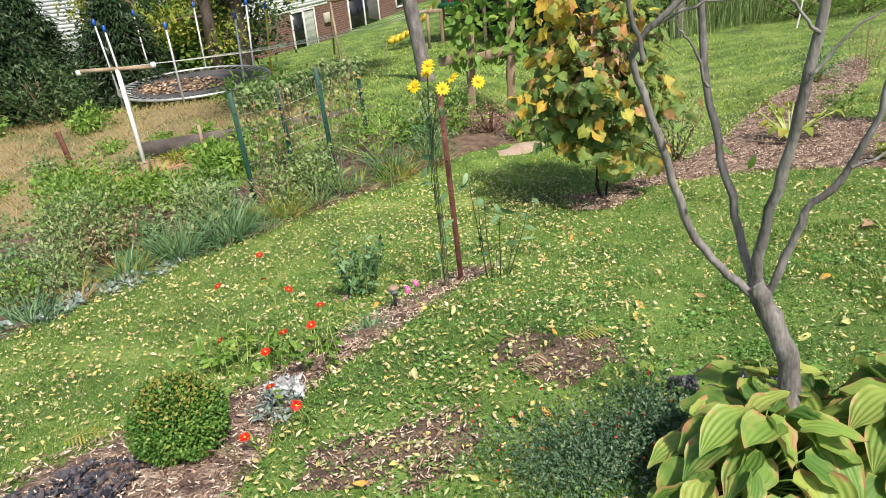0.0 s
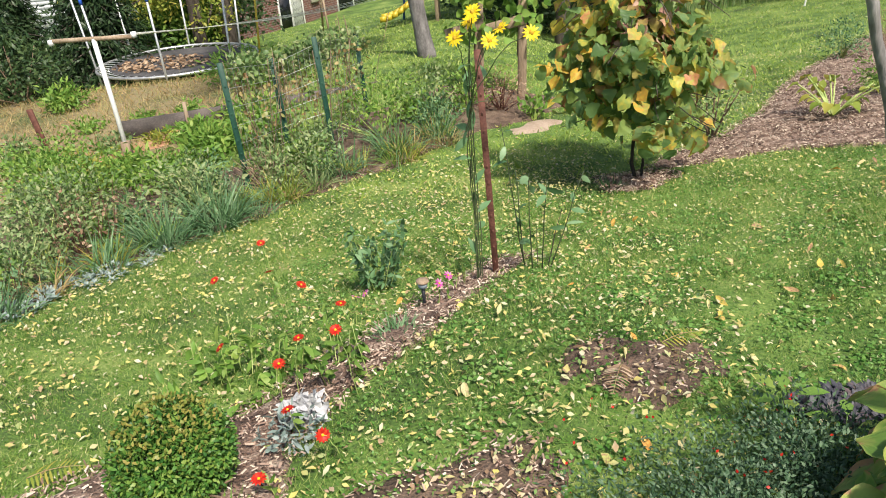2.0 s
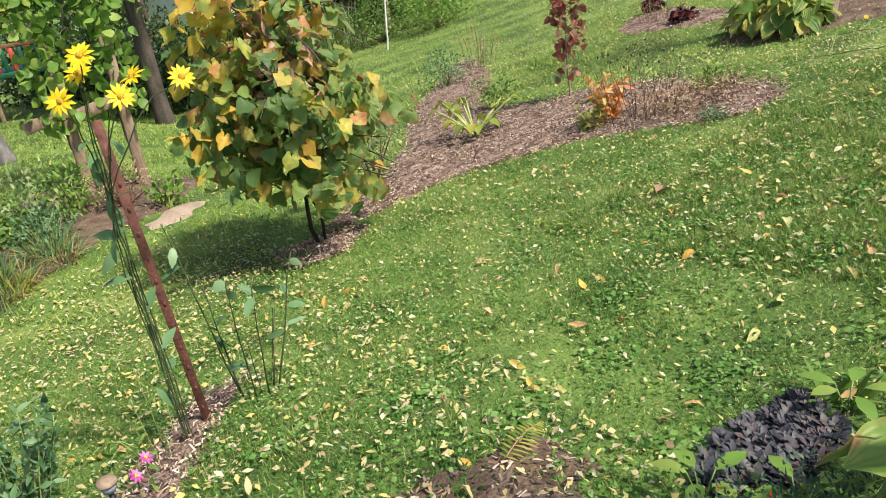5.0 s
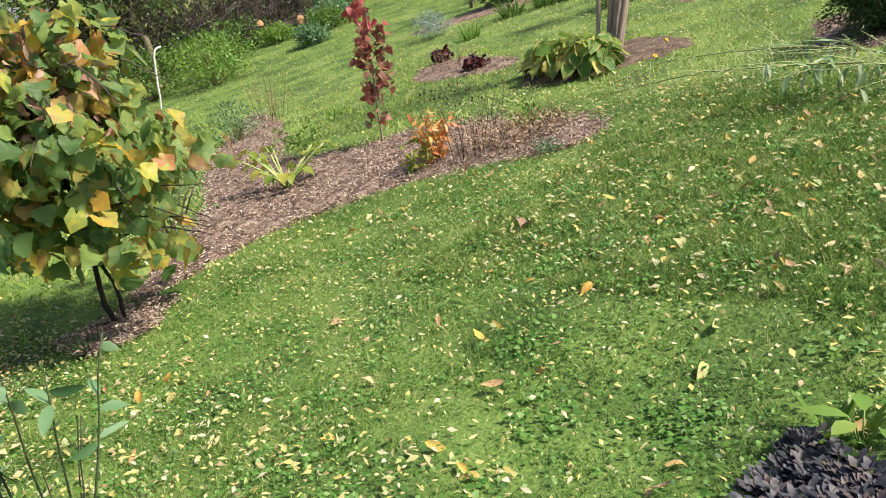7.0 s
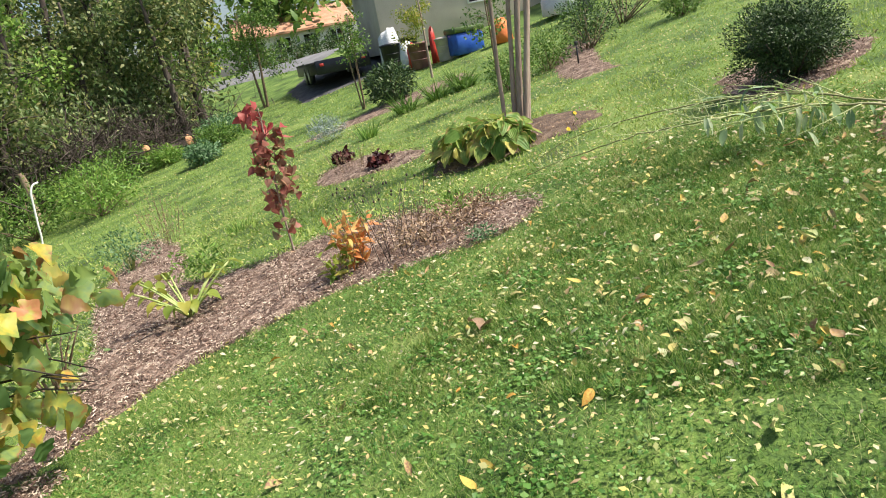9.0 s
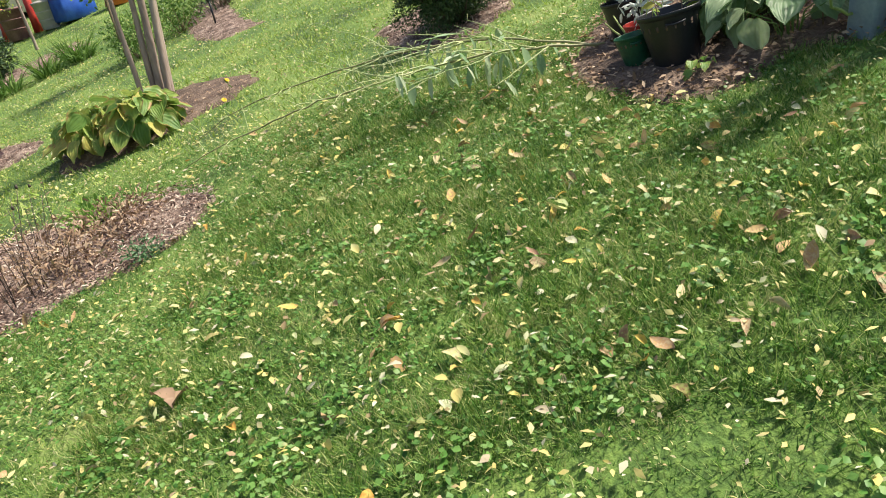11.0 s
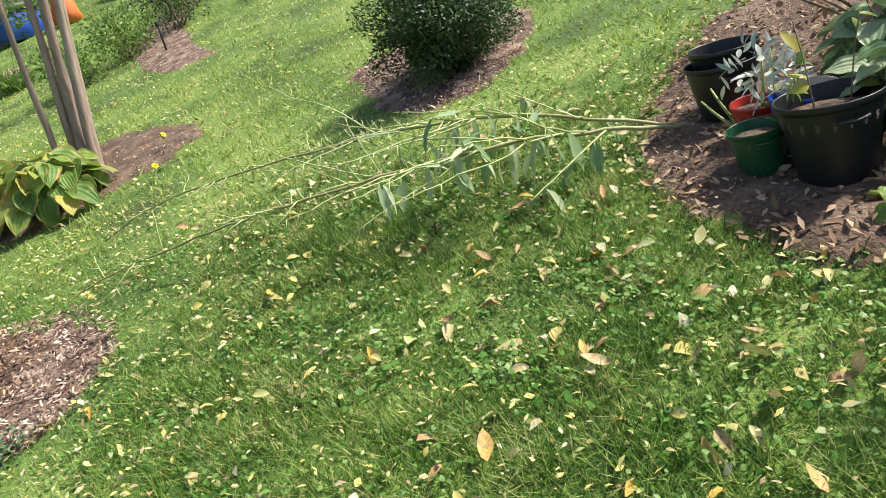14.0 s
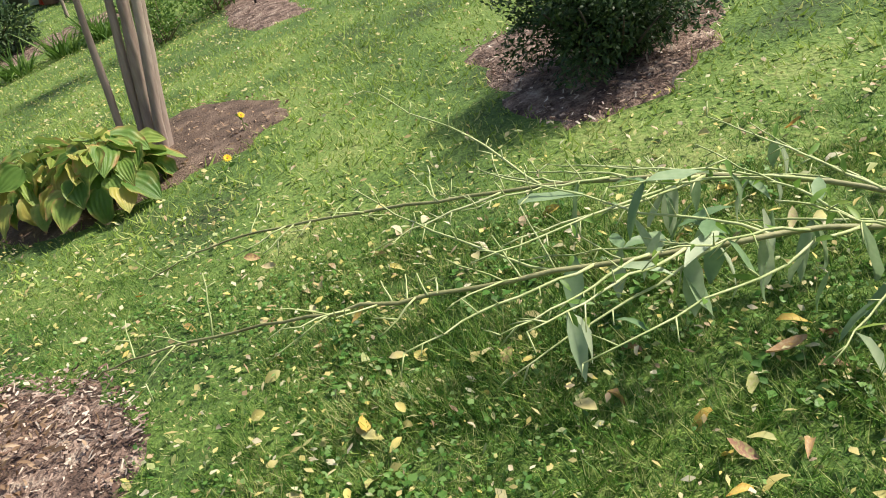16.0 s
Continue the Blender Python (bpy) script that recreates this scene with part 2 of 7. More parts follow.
    "ajuga": leafy("purple_black_leaf", [(0.018, 0.019, 0.027), (0.036, 0.037, 0.050), (0.065, 0.065, 0.082), (0.10, 0.07, 0.07)], trans=0.05, rough=0.5),
    "grey_leaf": leafy("silver_leaf", [(0.30, 0.36, 0.32), (0.45, 0.50, 0.46), (0.60, 0.62, 0.58)], trans=0.15),
    "grey_blue": leafy("grey_blue_leaf", [(0.16, 0.22, 0.20), (0.26, 0.33, 0.31), (0.38, 0.44, 0.42)], trans=0.15),
    "brown_leaf": leafy("dry_brown_leaf", [(0.15, 0.09, 0.05), (0.33, 0.22, 0.14), (0.52, 0.39, 0.27)], trans=0.1, rough=0.8),
    "hosta": leafy("hosta_leaf", [(0.10, 0.21, 0.05), (0.17, 0.30, 0.065), (0.27, 0.40, 0.085), (0.42, 0.48, 0.12)], per="object", trans=0.35, edge=(0.46, 0.27, 0.13), noise_scale=2, mott=0.5),
    "hosta_far": leafy("hosta_leaf_far", [(0.10, 0.20, 0.04), (0.18, 0.31, 0.065), (0.30, 0.40, 0.09), (0.52, 0.46, 0.12)], per="object", trans=0.35, noise_scale=3, mott=0.6, edge=(0.46, 0.30, 0.12)),
    "hosta_dark": leafy("dark_hosta_leaf", [(0.09, 0.17, 0.07), (0.19, 0.30, 0.14), (0.38, 0.46, 0.28)], per="object", trans=0.2, noise_scale=5),
    "pale_leaf": leafy("limp_pale_leaf", [(0.18, 0.30, 0.14), (0.32, 0.44, 0.24), (0.55, 0.62, 0.42)], per="object", trans=0.3),
    "petal_red": leafy("red_petal", [(0.45, 0.012, 0.012), (0.62, 0.03, 0.018), (0.72, 0.07, 0.025)], trans=0.3),
    "petal_yellow": leafy("yellow_petal", [(0.80, 0.50, 0.01), (0.85, 0.62, 0.02), (0.85, 0.68, 0.05)], trans=0.3),
    "petal_pink": leafy("pink_petal", [(0.55, 0.05, 0.35), (0.7, 0.12, 0.45), (0.8, 0.3, 0.6)], trans=0.3),
    "white": surface("white_paint", [(0.55, 0.55, 0.54), (0.72, 0.72, 0.71), (0.80, 0.80, 0.79)], 3, 40, 0.5, 0.1),
    "siding": surface("white_siding", [(0.36, 0.39, 0.42), (0.46, 0.49, 0.52), (0.54, 0.56, 0.58)], 1, 20, 0.6, 0.05),
    "roof_grey": surface("grey_shingle", [(0.10, 0.09, 0.11), (0.17, 0.16, 0.19), (0.24, 0.23, 0.26)], 3, 30, 0.9, 0.5),
    "roof_orange": surface("terracotta_roof", [(0.36, 0.17, 0.10), (0.50, 0.26, 0.16), (0.58, 0.36, 0.24)], 2, 25, 0.85, 0.4),
    "glass": surface("dark_window_glass", [(0.008, 0.009, 0.01), (0.015, 0.017, 0.02)], 2, 10, 0.08, 0.0),
    "rust": surface("rusty_red_metal", [(0.055, 0.022, 0.018), (0.13, 0.05, 0.038), (0.22, 0.095, 0.065)], 8, 60, 0.75, 0.4, metal=0.2),
    "post_green": surface("green_painted_metal", [(0.006, 0.035, 0.025), (0.012, 0.06, 0.04), (0.03, 0.09, 0.06)], 8, 50, 0.5, 0.2),
    "wood": surface("weathered_wood", [(0.16, 0.11, 0.075), (0.30, 0.22, 0.15), (0.44, 0.34, 0.25)], 3, 40, 0.85, 0.4, stretch=(1, 1, 0.2)),
    "wood_dark": surface("dark_wet_plank", [(0.05, 0.04, 0.04), (0.10, 0.085, 0.08), (0.17, 0.14, 0.13)], 3, 40, 0.8, 0.4),
    "wood_grey": surface("grey_painted_wood", [(0.20, 0.26, 0.32), (0.28, 0.35, 0.42), (0.36, 0.43, 0.49)], 4, 50, 0.7, 0.2),
    "brown_board": surface("brown_board", [(0.12, 0.05, 0.025), (0.24, 0.11, 0.06), (0.34, 0.18, 0.10)], 4, 50, 0.8, 0.3, stretch=(1, 1, .2)),
    "steel": surface("galvanised_steel", [(0.45, 0.46, 0.47), (0.60, 0.61, 0.62), (0.72, 0.73, 0.74)], 6, 60, 0.4, 0.1, metal=0.7),
    "black": surface("black_plastic", [(0.006, 0.007, 0.010), (0.010, 0.012, 0.017), (0.02, 0.022, 0.03)], 4, 80, 0.42, 0.1),
    "mat": surface("trampoline_mat", [(0.035, 0.034, 0.038), (0.07, 0.068, 0.072), (0.12, 0.11, 0.11)], 2, 30, 0.8, 0.2),
    "blue": surface("blue_plastic", [(0.012, 0.05, 0.30), (0.02, 0.09, 0.45), (0.04, 0.14, 0.55)], 4, 40, 0.4, 0.05),
    "green_pot": surface("green_plastic", [(0.006, 0.05, 0.025), (0.01, 0.08, 0.04), (0.02, 0.11, 0.055)], 4, 60, 0.4, 0.05),
    "red": surface("red_plastic", [(0.35, 0.02, 0.02), (0.5, 0.04, 0.03), (0.6, 0.09, 0.06)], 4, 40, 0.45, 0.05),
    "tan": surface("tan_plastic", [(0.36, 0.33, 0.28), (0.46, 0.42, 0.37), (0.55, 0.51, 0.45)], 3, 40, 0.6, 0.1),
    "maroon": surface("maroon_barrel", [(0.10, 0.045, 0.04), (0.18, 0.085, 0.075), (0.25, 0.13, 0.12)], 3, 30, 0.6, 0.1),
    "tarp": surface("white_tarp", [(0.55, 0.57, 0.60), (0.72, 0.73, 0.75), (0.80, 0.80, 0.81)], 2, 12, 0.6, 0.6, dist=0.05),
    "orange": surface("orange_tarp", [(0.6, 0.14, 0.03), (0.75, 0.22, 0.05)], 3, 20, 0.6, 0.3),
    "asphalt": surface("asphalt", [(0.12, 0.12, 0.13), (0.19, 0.19, 0.20), (0.25, 0.25, 0.26)], 1, 40, 0.9, 0.3),
    "gravel": surface("dark_gravel", [(0.04, 0.04, 0.045), (0.08, 0.08, 0.085), (0.15, 0.15, 0.15)], 3, 60, 0.95, 0.8),
    "wall_tan": surface("tan_stucco", [(0.50, 0.44, 0.35), (0.60, 0.53, 0.44), (0.66, 0.60, 0.51)], 1, 30, 0.9, 0.2),
    "wall_white": surface("white_stucco", [(0.62, 0.60, 0.58), (0.74, 0.72, 0.70), (0.8, 0.79, 0.77)], 1, 30, 0.8, 0.1),
    "yellow_plastic": surface("yellow_plastic", [(0.45, 0.32, 0.02), (0.6, 0.45, 0.04)], 3, 30, 0.4, 0.0),
    "cut_wood": surface("fresh_cut_wood", [(0.50, 0.24, 0.12), (0.62, 0.36, 0.20)], 8, 60, 0.8, 0.2),
    "cotton": surface("white_fluff", [(0.38, 0.38, 0.40), (0.5, 0.5, 0.52), (0.6, 0.6, 0.6)], 8, 60, 0.9, 0.5),
    "line": surface("line_cord", [(0.55, 0.55, 0.52), (0.7, 0.7, 0.66)], 5, 40, 0.7, 0.0),
}


def brick_mat():
    m, n, l, p = base_mat("brick_wall")
    tc, b = n.new("ShaderNodeTexCoord"), n.new("ShaderNodeTexBrick")
    b.inputs["Color1"].default_value = (0.17, 0.065, 0.05, 1)
    b.inputs["Color2"].default_value = (0.09, 0.045, 0.04, 1)
    b.inputs["Mortar"].default_value = (0.24, 0.20, 0.18, 1)
    b.inputs["Scale"].default_value = 2.2
    b.inputs["Mortar Size"].default_value = 0.025
    l.new(tc.outputs["UV"], b.inputs["Vector"])
    l.new(b.outputs[0], p.inputs["Base Color"])
    bp = n.new("ShaderNodeBump")
    bp.inputs["Strength"].default_value = 0.4
    l.new(b.outputs["Fac"], bp.inputs["Height"])
    bp.invert = True
    l.new(bp.outputs[0], p.inputs["Normal"])
    p.inputs["Roughness"].default_value = 0.9
    return m


M["brick"] = brick_mat()


# ---- mesh tools ----
class MB:
    """A growing mesh of quads (a triangle repeats its last corner) with a uv for each corner point."""

    def __init__(self):
        self.v, self.q, self.uv, self.n = [], [], [], 0

    def add(self, v, q, uv=None):
        v = np.asarray(v, float).reshape(-1, 3)
        self.v.append(v)
        self.q.append(np.asarray(q, int).reshape(-1, 4) + self.n)
        self.uv.append(np.zeros((len(v), 2)) if uv is None else np.asarray(uv, float).reshape(-1, 2))
        self.n += len(v)
        return self

    def mesh(self, name, mat, smooth=True):
        v, q, uv = np.concatenate(self.v), np.concatenate(self.q), np.concatenate(self.uv)
        tri = q[:, 2] == q[:, 3]
        counts = np.where(tri, 3, 4)
        keep = np.ones(q.shape, bool)
        keep[tri, 3] = False
        loops = q[keep]
        me = bpy.data.meshes.new(name)
        me.vertices.add(len(v))
        me.vertices.foreach_set("co", v.astype(np.float32).ravel())
        me.loops.add(len(loops))
        me.loops.foreach_set("vertex_index", loops.astype(np.int32))
        me.polygons.add(len(q))
        me.polygons.foreach_set("loop_start", np.concatenate([[0], np.cumsum(counts)[:-1]]).astype(np.int32))
        me.polygons.foreach_set("use_smooth", np.full(len(q), smooth))
        lay = me.uv_layers.new(name="uv")
        lay.data.foreach_set("uv", uv[loops].astype(np.float32).ravel())
        me.update(calc_edges=True)
        me.validate()
        me.materials.append(M[mat] if isinstance(mat, str) else mat)
        return me


MANY = {"stems", "foliage", "blades", "leaflets", "vine_stems", "branches", "boughs", "needles", "twigs", "side_twigs", "young_leaves", "green_leaves", "dry_leaves", "inner_leaves", "outer_leaves", "crown", "vine_leaves", "stem_leaves", "leaf_stalks", "cones", "leaves", "petals", "last_leaves"}


def part(name, mb, mat, parent=None, label="", smooth=True):
    ob = new(name, mb.mesh(name, mat, smooth))
    if parent:
        ob.parent = parent
    if label:
        ob["label"] = label
    if name in MANY:
        ob["kind"] = "stuff"
    return ob


def thing(name, x, y, label, category, z=None, rz=0.0, group="", kind=""):
    ob = new(name)
    ob.empty_display_size = 0.1
    ob.location = (x, y, hz(x, y) if z is None else z)
    ob.rotation_euler = (0, 0, radians(rz))
    return tagged(ob, label, category, group, kind)


def unit(a):
    a = np.asarray(a, float)
    return a / np.maximum(np.linalg.norm(a, axis=-1, keepdims=True), 1e-9)


def tube(mb, pts, radii, n=6, cap=True):
    pts = np.asarray(pts, float)
    radii = np.broadcast_to(np.asarray(radii, float), (len(pts),))
    d = unit(np.gradient(pts, axis=0))
    ref = np.array([0.31, 0.17, 0.93]) if abs(d[0][2]) < 0.9 else np.array([1.0, 0.1, 0.0])
    a = unit(np.cross(d, ref))
    b = np.cross(d, a)
    ang = np.linspace(0, 2 * np.pi, n, endpoint=False)
    ring = np.cos(ang)[None, :, None] * a[:, None] + np.sin(ang)[None, :, None] * b[:, None]
    v = pts[:, None] + radii[:, None, None] * ring
    k = len(pts)
    i, j = np.meshgrid(np.arange(k - 1), np.arange(n), indexing="ij")
    q = np.stack([i * n + j, i * n + (j + 1) % n, (i + 1) * n + (j + 1) % n, (i + 1) * n + j], -1).reshape(-1, 4)
    v = v.reshape(-1, 3)
    if cap:
        v = np.concatenate([v, pts[[0, -1]]])
        c0, c1 = k * n, k * n + 1
        q = np.concatenate([q, [[c0, (j + 1) % n, j, j] for j in range(n)], [[c1, (k - 1) * n + j, (k - 1) * n + (j + 1) % n, (k - 1) * n + (j + 1) % n] for j in range(n)]])
    return mb.add(v, q)


def lathe(mb, profile, n=24, at=(0, 0, 0)):
    """Turn a profile of (radius, height) round the z axis."""
    pr = np.asarray(profile, float)
    ang = np.linspace(0, 2 * np.pi, n, endpoint=False)
    v = np.stack([pr[:, None, 0] * np.cos(ang), pr[:, None, 0] * np.sin(ang), np.repeat(pr[:, 1:2], n, 1)], -1) + np.asarray(at)
    k = len(pr)
    i, j = np.meshgrid(np.arange(k - 1), np.arange(n), indexing="ij")
    q = np.stack([i * n + j, i * n + (j + 1) % n, (i + 1) * n + (j + 1) % n, (i + 1) * n + j], -1)
    return mb.add(v.reshape(-1, 3), q.reshape(-1, 4))


def block(mb, x0, x1, y0, y1, z0, z1, bevel=0.006, m=None):
    """A box with chamfered edges."""
    bm = bmesh.new()
    bmesh.ops.create_cube(bm, size=1)
    for v in bm.verts:
        v.co = Vector(((x0 + x1) / 2 + v.co.x * (x1 - x0), (y0 + y1) / 2 + v.co.y * (y1 - y0), (z0 + z1) / 2 + v.co.z * (z1 - z0)))
    if bevel:
        bmesh.ops.bevel(bm, geom=list(bm.edges), offset=bevel, segments=1, affect="EDGES")
    if m is not None:
        bm.transform(m)
    bmesh.ops.triangulate(bm, faces=bm.faces)
    bm.verts.index_update()
    v = [tuple(p.co) for p in bm.verts]
    q = [[*(p.index for p in f.verts), f.verts[-1].index] for f in bm.faces]
    bm.free()
    return mb.add(v, q)


SHAPES = {
    "heart": ([-.1, 0, .18, .42, .68, .88, 1], [.30, .46, .54, .52, .36, .15, .01]),
    "oval": ([0, .2, .5, .8, 1], [.06, .34, .5, .32, .02]),
    "lance": ([0, .25, .55, .8, 1], [.08, .42, .5, .3, .01]),
    "small": ([0, .45, 1], [.12, .5, .05]),
    "chip": ([0, 1], [.5, .38]),
    "lobed": ([0, .05, .17, .27, .36, .5, .6, .74, .84, 1], [.16, .40, .52, .46, .53, .42, .42, .24, .2, .01]),
    "flat": ([0, .45, 1], [.14, .5, .1]),
    "blade": ([0, .35, .7, 1], [.5, .48, .34, .03]),
}


def leaves(mb, P, D, N, L, W, shape="oval", fold=0.15, droop=0.2, wave=0.0):
    """Leaves at P that point along D, facing N, L long and W wide, creased along the midrib and drooping at the tip."""
    P = np.asarray(P, float).reshape(-1, 3)
    k = len(P)
    D, N = unit(np.broadcast_to(D, (k, 3))), np.broadcast_to(N, (k, 3))
    S = unit(np.cross(D, N))
    U = np.cross(S, D)
    L, W = np.broadcast_to(L, (k,)), np.broadcast_to(W, (k,))
    droop = np.broadcast_to(droop, (k,))
    u, w = map(np.array, SHAPES[shape])
    r = len(u)
    side = np.array([-1, 1.0] if shape in ("chip", "flat") else [-1, 0, 1.0])
    s_ = len(side)
    along = (u[None, :] * L[:, None])[..., None] * D[:, None]
    down = -(droop[:, None] * L[:, None] * u[None] ** 2)[..., None] * U[:, None]
    mid = P[:, None] + along + down
    wid = w[None, :, None] * side[None, None] * W[:, None, None]
    lift = np.abs(wid) * fold
    if wave:
        lift = lift + rng.normal(0, wave, lift.shape) * L[:, None, None] * np.abs(side)
    v = mid[:, :, None] + wid[..., None] * S[:, None, None] + lift[..., None] * U[:, None, None]
    base = np.arange(k)[:, None, None] * r * s_
    i, j = np.meshgrid(np.arange(r - 1), np.arange(s_ - 1), indexing="ij")
    q = np.stack([i * s_ + j, i * s_ + j + 1, (i + 1) * s_ + j + 1, (i + 1) * s_ + j], -1).reshape(1, -1, 4) + base
    uv = np.zeros((k, r, s_, 2))
    uv[..., 0] = np.maximum(np.abs(side)[None, None], (u ** 3)[None, :, None])
    uv[..., 1] = u[None, :, None]
    return mb.add(v.reshape(-1, 3), q.reshape(-1, 4), uv.reshape(-1, 2))


def rand_dirs(k, up=0.0):
    d = rng.normal(size=(k, 3))
    d[:, 2] += up
    return unit(d)


def arc(p, d, length, droop, k=6, wob=0.0):
    """A curve from p along d that bends down by droop."""
    s = np.linspace(0, 1, k)[:, None]
    pts = np.asarray(p) + unit(d) * length * s - np.array([0, 0, 1.0]) * droop * length * s ** 2
    if wob:
        off = np.cumsum(rng.normal(0, wob * length / k, (k, 3)), axis=0)
        pts = pts + off - off[0]
    return pts


def blades(mb, P, D, L, W, droop, k=5):
    """Long thin blades that arch over, as flat tapered ribbons."""
    P, D = np.asarray(P, float).reshape(-1, 3), unit(np.asarray(D, float).reshape(-1, 3))
    n = len(P)
    L, W, droop = (np.broadcast_to(a, (n,)) for a in (L, W, droop))
    s = np.linspace(0, 1, k)
    hor = D * [1, 1, 0]
    c = P[:, None] + D[:, None] * (L[:, None] * s)[..., None] + unit(hor + 1e-6)[:, None] * (droop * L)[:, None, None] * 0.5 * (s ** 2)[None, :, None]
    c[..., 2] -= (droop * L)[:, None] * s ** 2
    S = unit(np.cross(D, rng.normal(size=(n, 3)) * 0.3 + [0, 0, 1]))
    w = W[:, None] * (1 - s ** 2 * 0.92)[None] * 0.5
    v = np.stack([c - S[:, None] * w[..., None], c + S[:, None] * w[..., None]], 2).reshape(-1, 3)
    i = np.arange(k - 1)
    q = np.stack([i * 2, i * 2 + 1, i * 2 + 3, i * 2 + 2], -1)[None] + (np.arange(n) * 2 * k)[:, None, None]
    return mb.add(v, q.reshape(-1, 4))


# ---- ground ----
def steps(lo, hi, fine_lo, fine_hi, d):
    near = np.arange(fine_lo, fine_hi + d, d)
    a = [fine_lo - d * 1.25 ** k * 2 for k in range(40)]
    b = [fine_hi + d * 1.25 ** k * 2 for k in range(40)]
    out = np.concatenate([[x for x in np.cumsum(np.diff([fine_lo] + a)) + fine_lo if x > lo][::-1], near, [x for x in np.cumsum(np.diff([fine_hi] + b)) + fine_hi if x < hi], [lo, hi]])
    return np.unique(np.round(out, 3))


gx, gy = steps(-600, 600, -12, 20, 0.3), steps(-400, 800, -4, 24, 0.3)
X, Y = np.meshgrid(gx, gy, indexing="ij")
Z = H(X, Y)
nx, ny = X.shape
i, j = np.meshgrid(np.arange(nx - 1), np.arange(ny - 1), indexing="ij")
quads = np.stack([i * ny + j, (i + 1) * ny + j, (i + 1) * ny + j + 1, i * ny + j + 1], -1).reshape(-1, 4)
ground = part("ground", MB().add(np.stack([X, Y, Z], -1), quads), "lawn")
tagged(ground, "sloping green lawn with bare spots and fallen leaves", "lawn", kind="structure")


def inside(poly, x, y):
    x, y = np.asarray(x, float), np.asarray(y, float)
    p = np.asarray(poly, float)
    res = np.zeros(x.shape, bool)
    for (ax, ay), (bx, by) in zip(p, np.roll(p, -1, 0)):
        res ^= ((ay > y) != (by > y)) & (x < (bx - ax) * (y - ay) / (by - ay + 1e-12) + ax)
    return res


def edge_dist(poly, x, y):
    p = np.asarray(poly, float)
    best = np.full(np.shape(x), 1e9)
    for a, b in zip(p, np.roll(p, -1, 0)):
        ab = b - a
        t = np.clip(((x - a[0]) * ab[0] + (y - a[1]) * ab[1]) / (ab @ ab + 1e-12), 0, 1)
        best = np.minimum(best, np.hypot(x - a[0] - t * ab[0], y - a[1] - t * ab[1]))
    return np.where(inside(poly, x, y), best, -best)


def oval(x, y, rx, ry, turn=0.0, k=18):
    a = np.linspace(0, 2 * np.pi, k, endpoint=False)
    r = 1 + 0.12 * np.sin(3 * a + x) + 0.08 * np.sin(5 * a + y)
    c, s = math.cos(radians(turn)), math.sin(radians(turn))
    return [(x + c * u - s * w, y + s * u + c * w) for u, w in zip(rx * r * np.cos(a), ry * r * np.sin(a))]


BEDS = {}


def bed(name, poly, mat, label, step=0.12, lift=0.035, rough_h=0.012, kind_cat="flower bed"):
    p = np.asarray(poly, float)
    lo, hi = p.min(0) - step * 2, p.max(0) + step * 2
    bx, by = np.meshgrid(np.arange(lo[0], hi[0], step), np.arange(lo[1], hi[1], step), indexing="ij")
    ed = edge_dist(poly, bx, by)
    ed = ed + 0.06 * np.sin(bx * 9 + by * 4) * np.cos(by * 8 - bx * 3)
    z = H(bx, by) + np.clip(ed * 0.25, -0.05, lift) + np.where(ed > 0, rng.normal(0, rough_h, bx.shape), 0)
    a, b = bx.shape
    ii, jj = np.meshgrid(np.arange(a - 1), np.arange(b - 1), indexing="ij")
    q = np.stack([ii * b + jj, (ii + 1) * b + jj, (ii + 1) * b + jj + 1, ii * b + jj + 1], -1).reshape(-1, 4)
    keep = ed.ravel()[q].max(1) > -0.1
    BEDS[name + str(len(BEDS)) if name == "bare_patch" else name] = poly
    ob = part(name, MB().add(np.stack([bx, by, z], -1), q[keep]), mat)
    return tagged(ob, label, kind_cat, kind="structure")


STRIP = [(-3.0, 2.6), (-2.8, 3.4), (-2.3, 3.85), (-1.72, 4.3), (-1.42, 4.85), (-1.12, 5.2), (-.91, 5.62), (-.6, 6.05), (-.3, 6.45), (.0, 6.4), (-.27, 6.05), (-.6, 5.36), (-.81, 4.82), (-1.16, 4.4), (-1.36, 3.94), (-1.42, 3.5), (-1.41, 3.2), (-1.5, 2.8), (-2.2, 2.3)]
FAR_BED = [(1.45, 8.95), (1.8, 8.8), (2.3, 8.95), (3.0, 8.98), (3.6, 8.7), (4.15, 8.35), (4.55, 7.7), (4.9, 7.0), (5.3, 6.86), (5.7, 6.98), (6.05, 7.4), (6.15, 8.0), (6.25, 9.2), (6.15, 10.3), (5.5, 10.75), (5.35, 11.5), (5.5, 12.4), (6.4, 13.5), (7.5, 15.2), (8.1, 16.6), (8.4, 17.6), (7.6, 17.0), (6.6, 15.7), (5.4, 14.4), (4.5, 13.0), (3.6, 11.4), (2.7, 10.2), (1.9, 9.5)]
LEFT_BED = [(-4.7, 5.3), (-4.45, 7.25), (-3.35, 8.75), (-2.55, 9.65), (-1.5, 10.4), (-.4, 11.5), (.35, 11.9), (1.3, 13.2), (-.6, 14.2), (-2.2, 12.9), (-3.6, 11.2), (-6.0, 11.0), (-9, 9.5), (-7, 5)]
bed("mulch_strip", STRIP, "mulch", "narrow diagonal bed of brown wood-chip mulch in lawn")
bed("mulch_bed", FAR_BED, "mulch", "curving bed of brown wood-chip mulch across lawn")
bed("border_bed", LEFT_BED, "soil", "overgrown garden border soil beside wire fence")
BARE = [oval(-.62, 3.2, .5, .32, 15), oval(.34, 4.08, .42, .28, 10)]
bed("bare_patch", BARE[0], "soil", "bare soil patch with chips and dry leaves", step=0.08, lift=0.012)
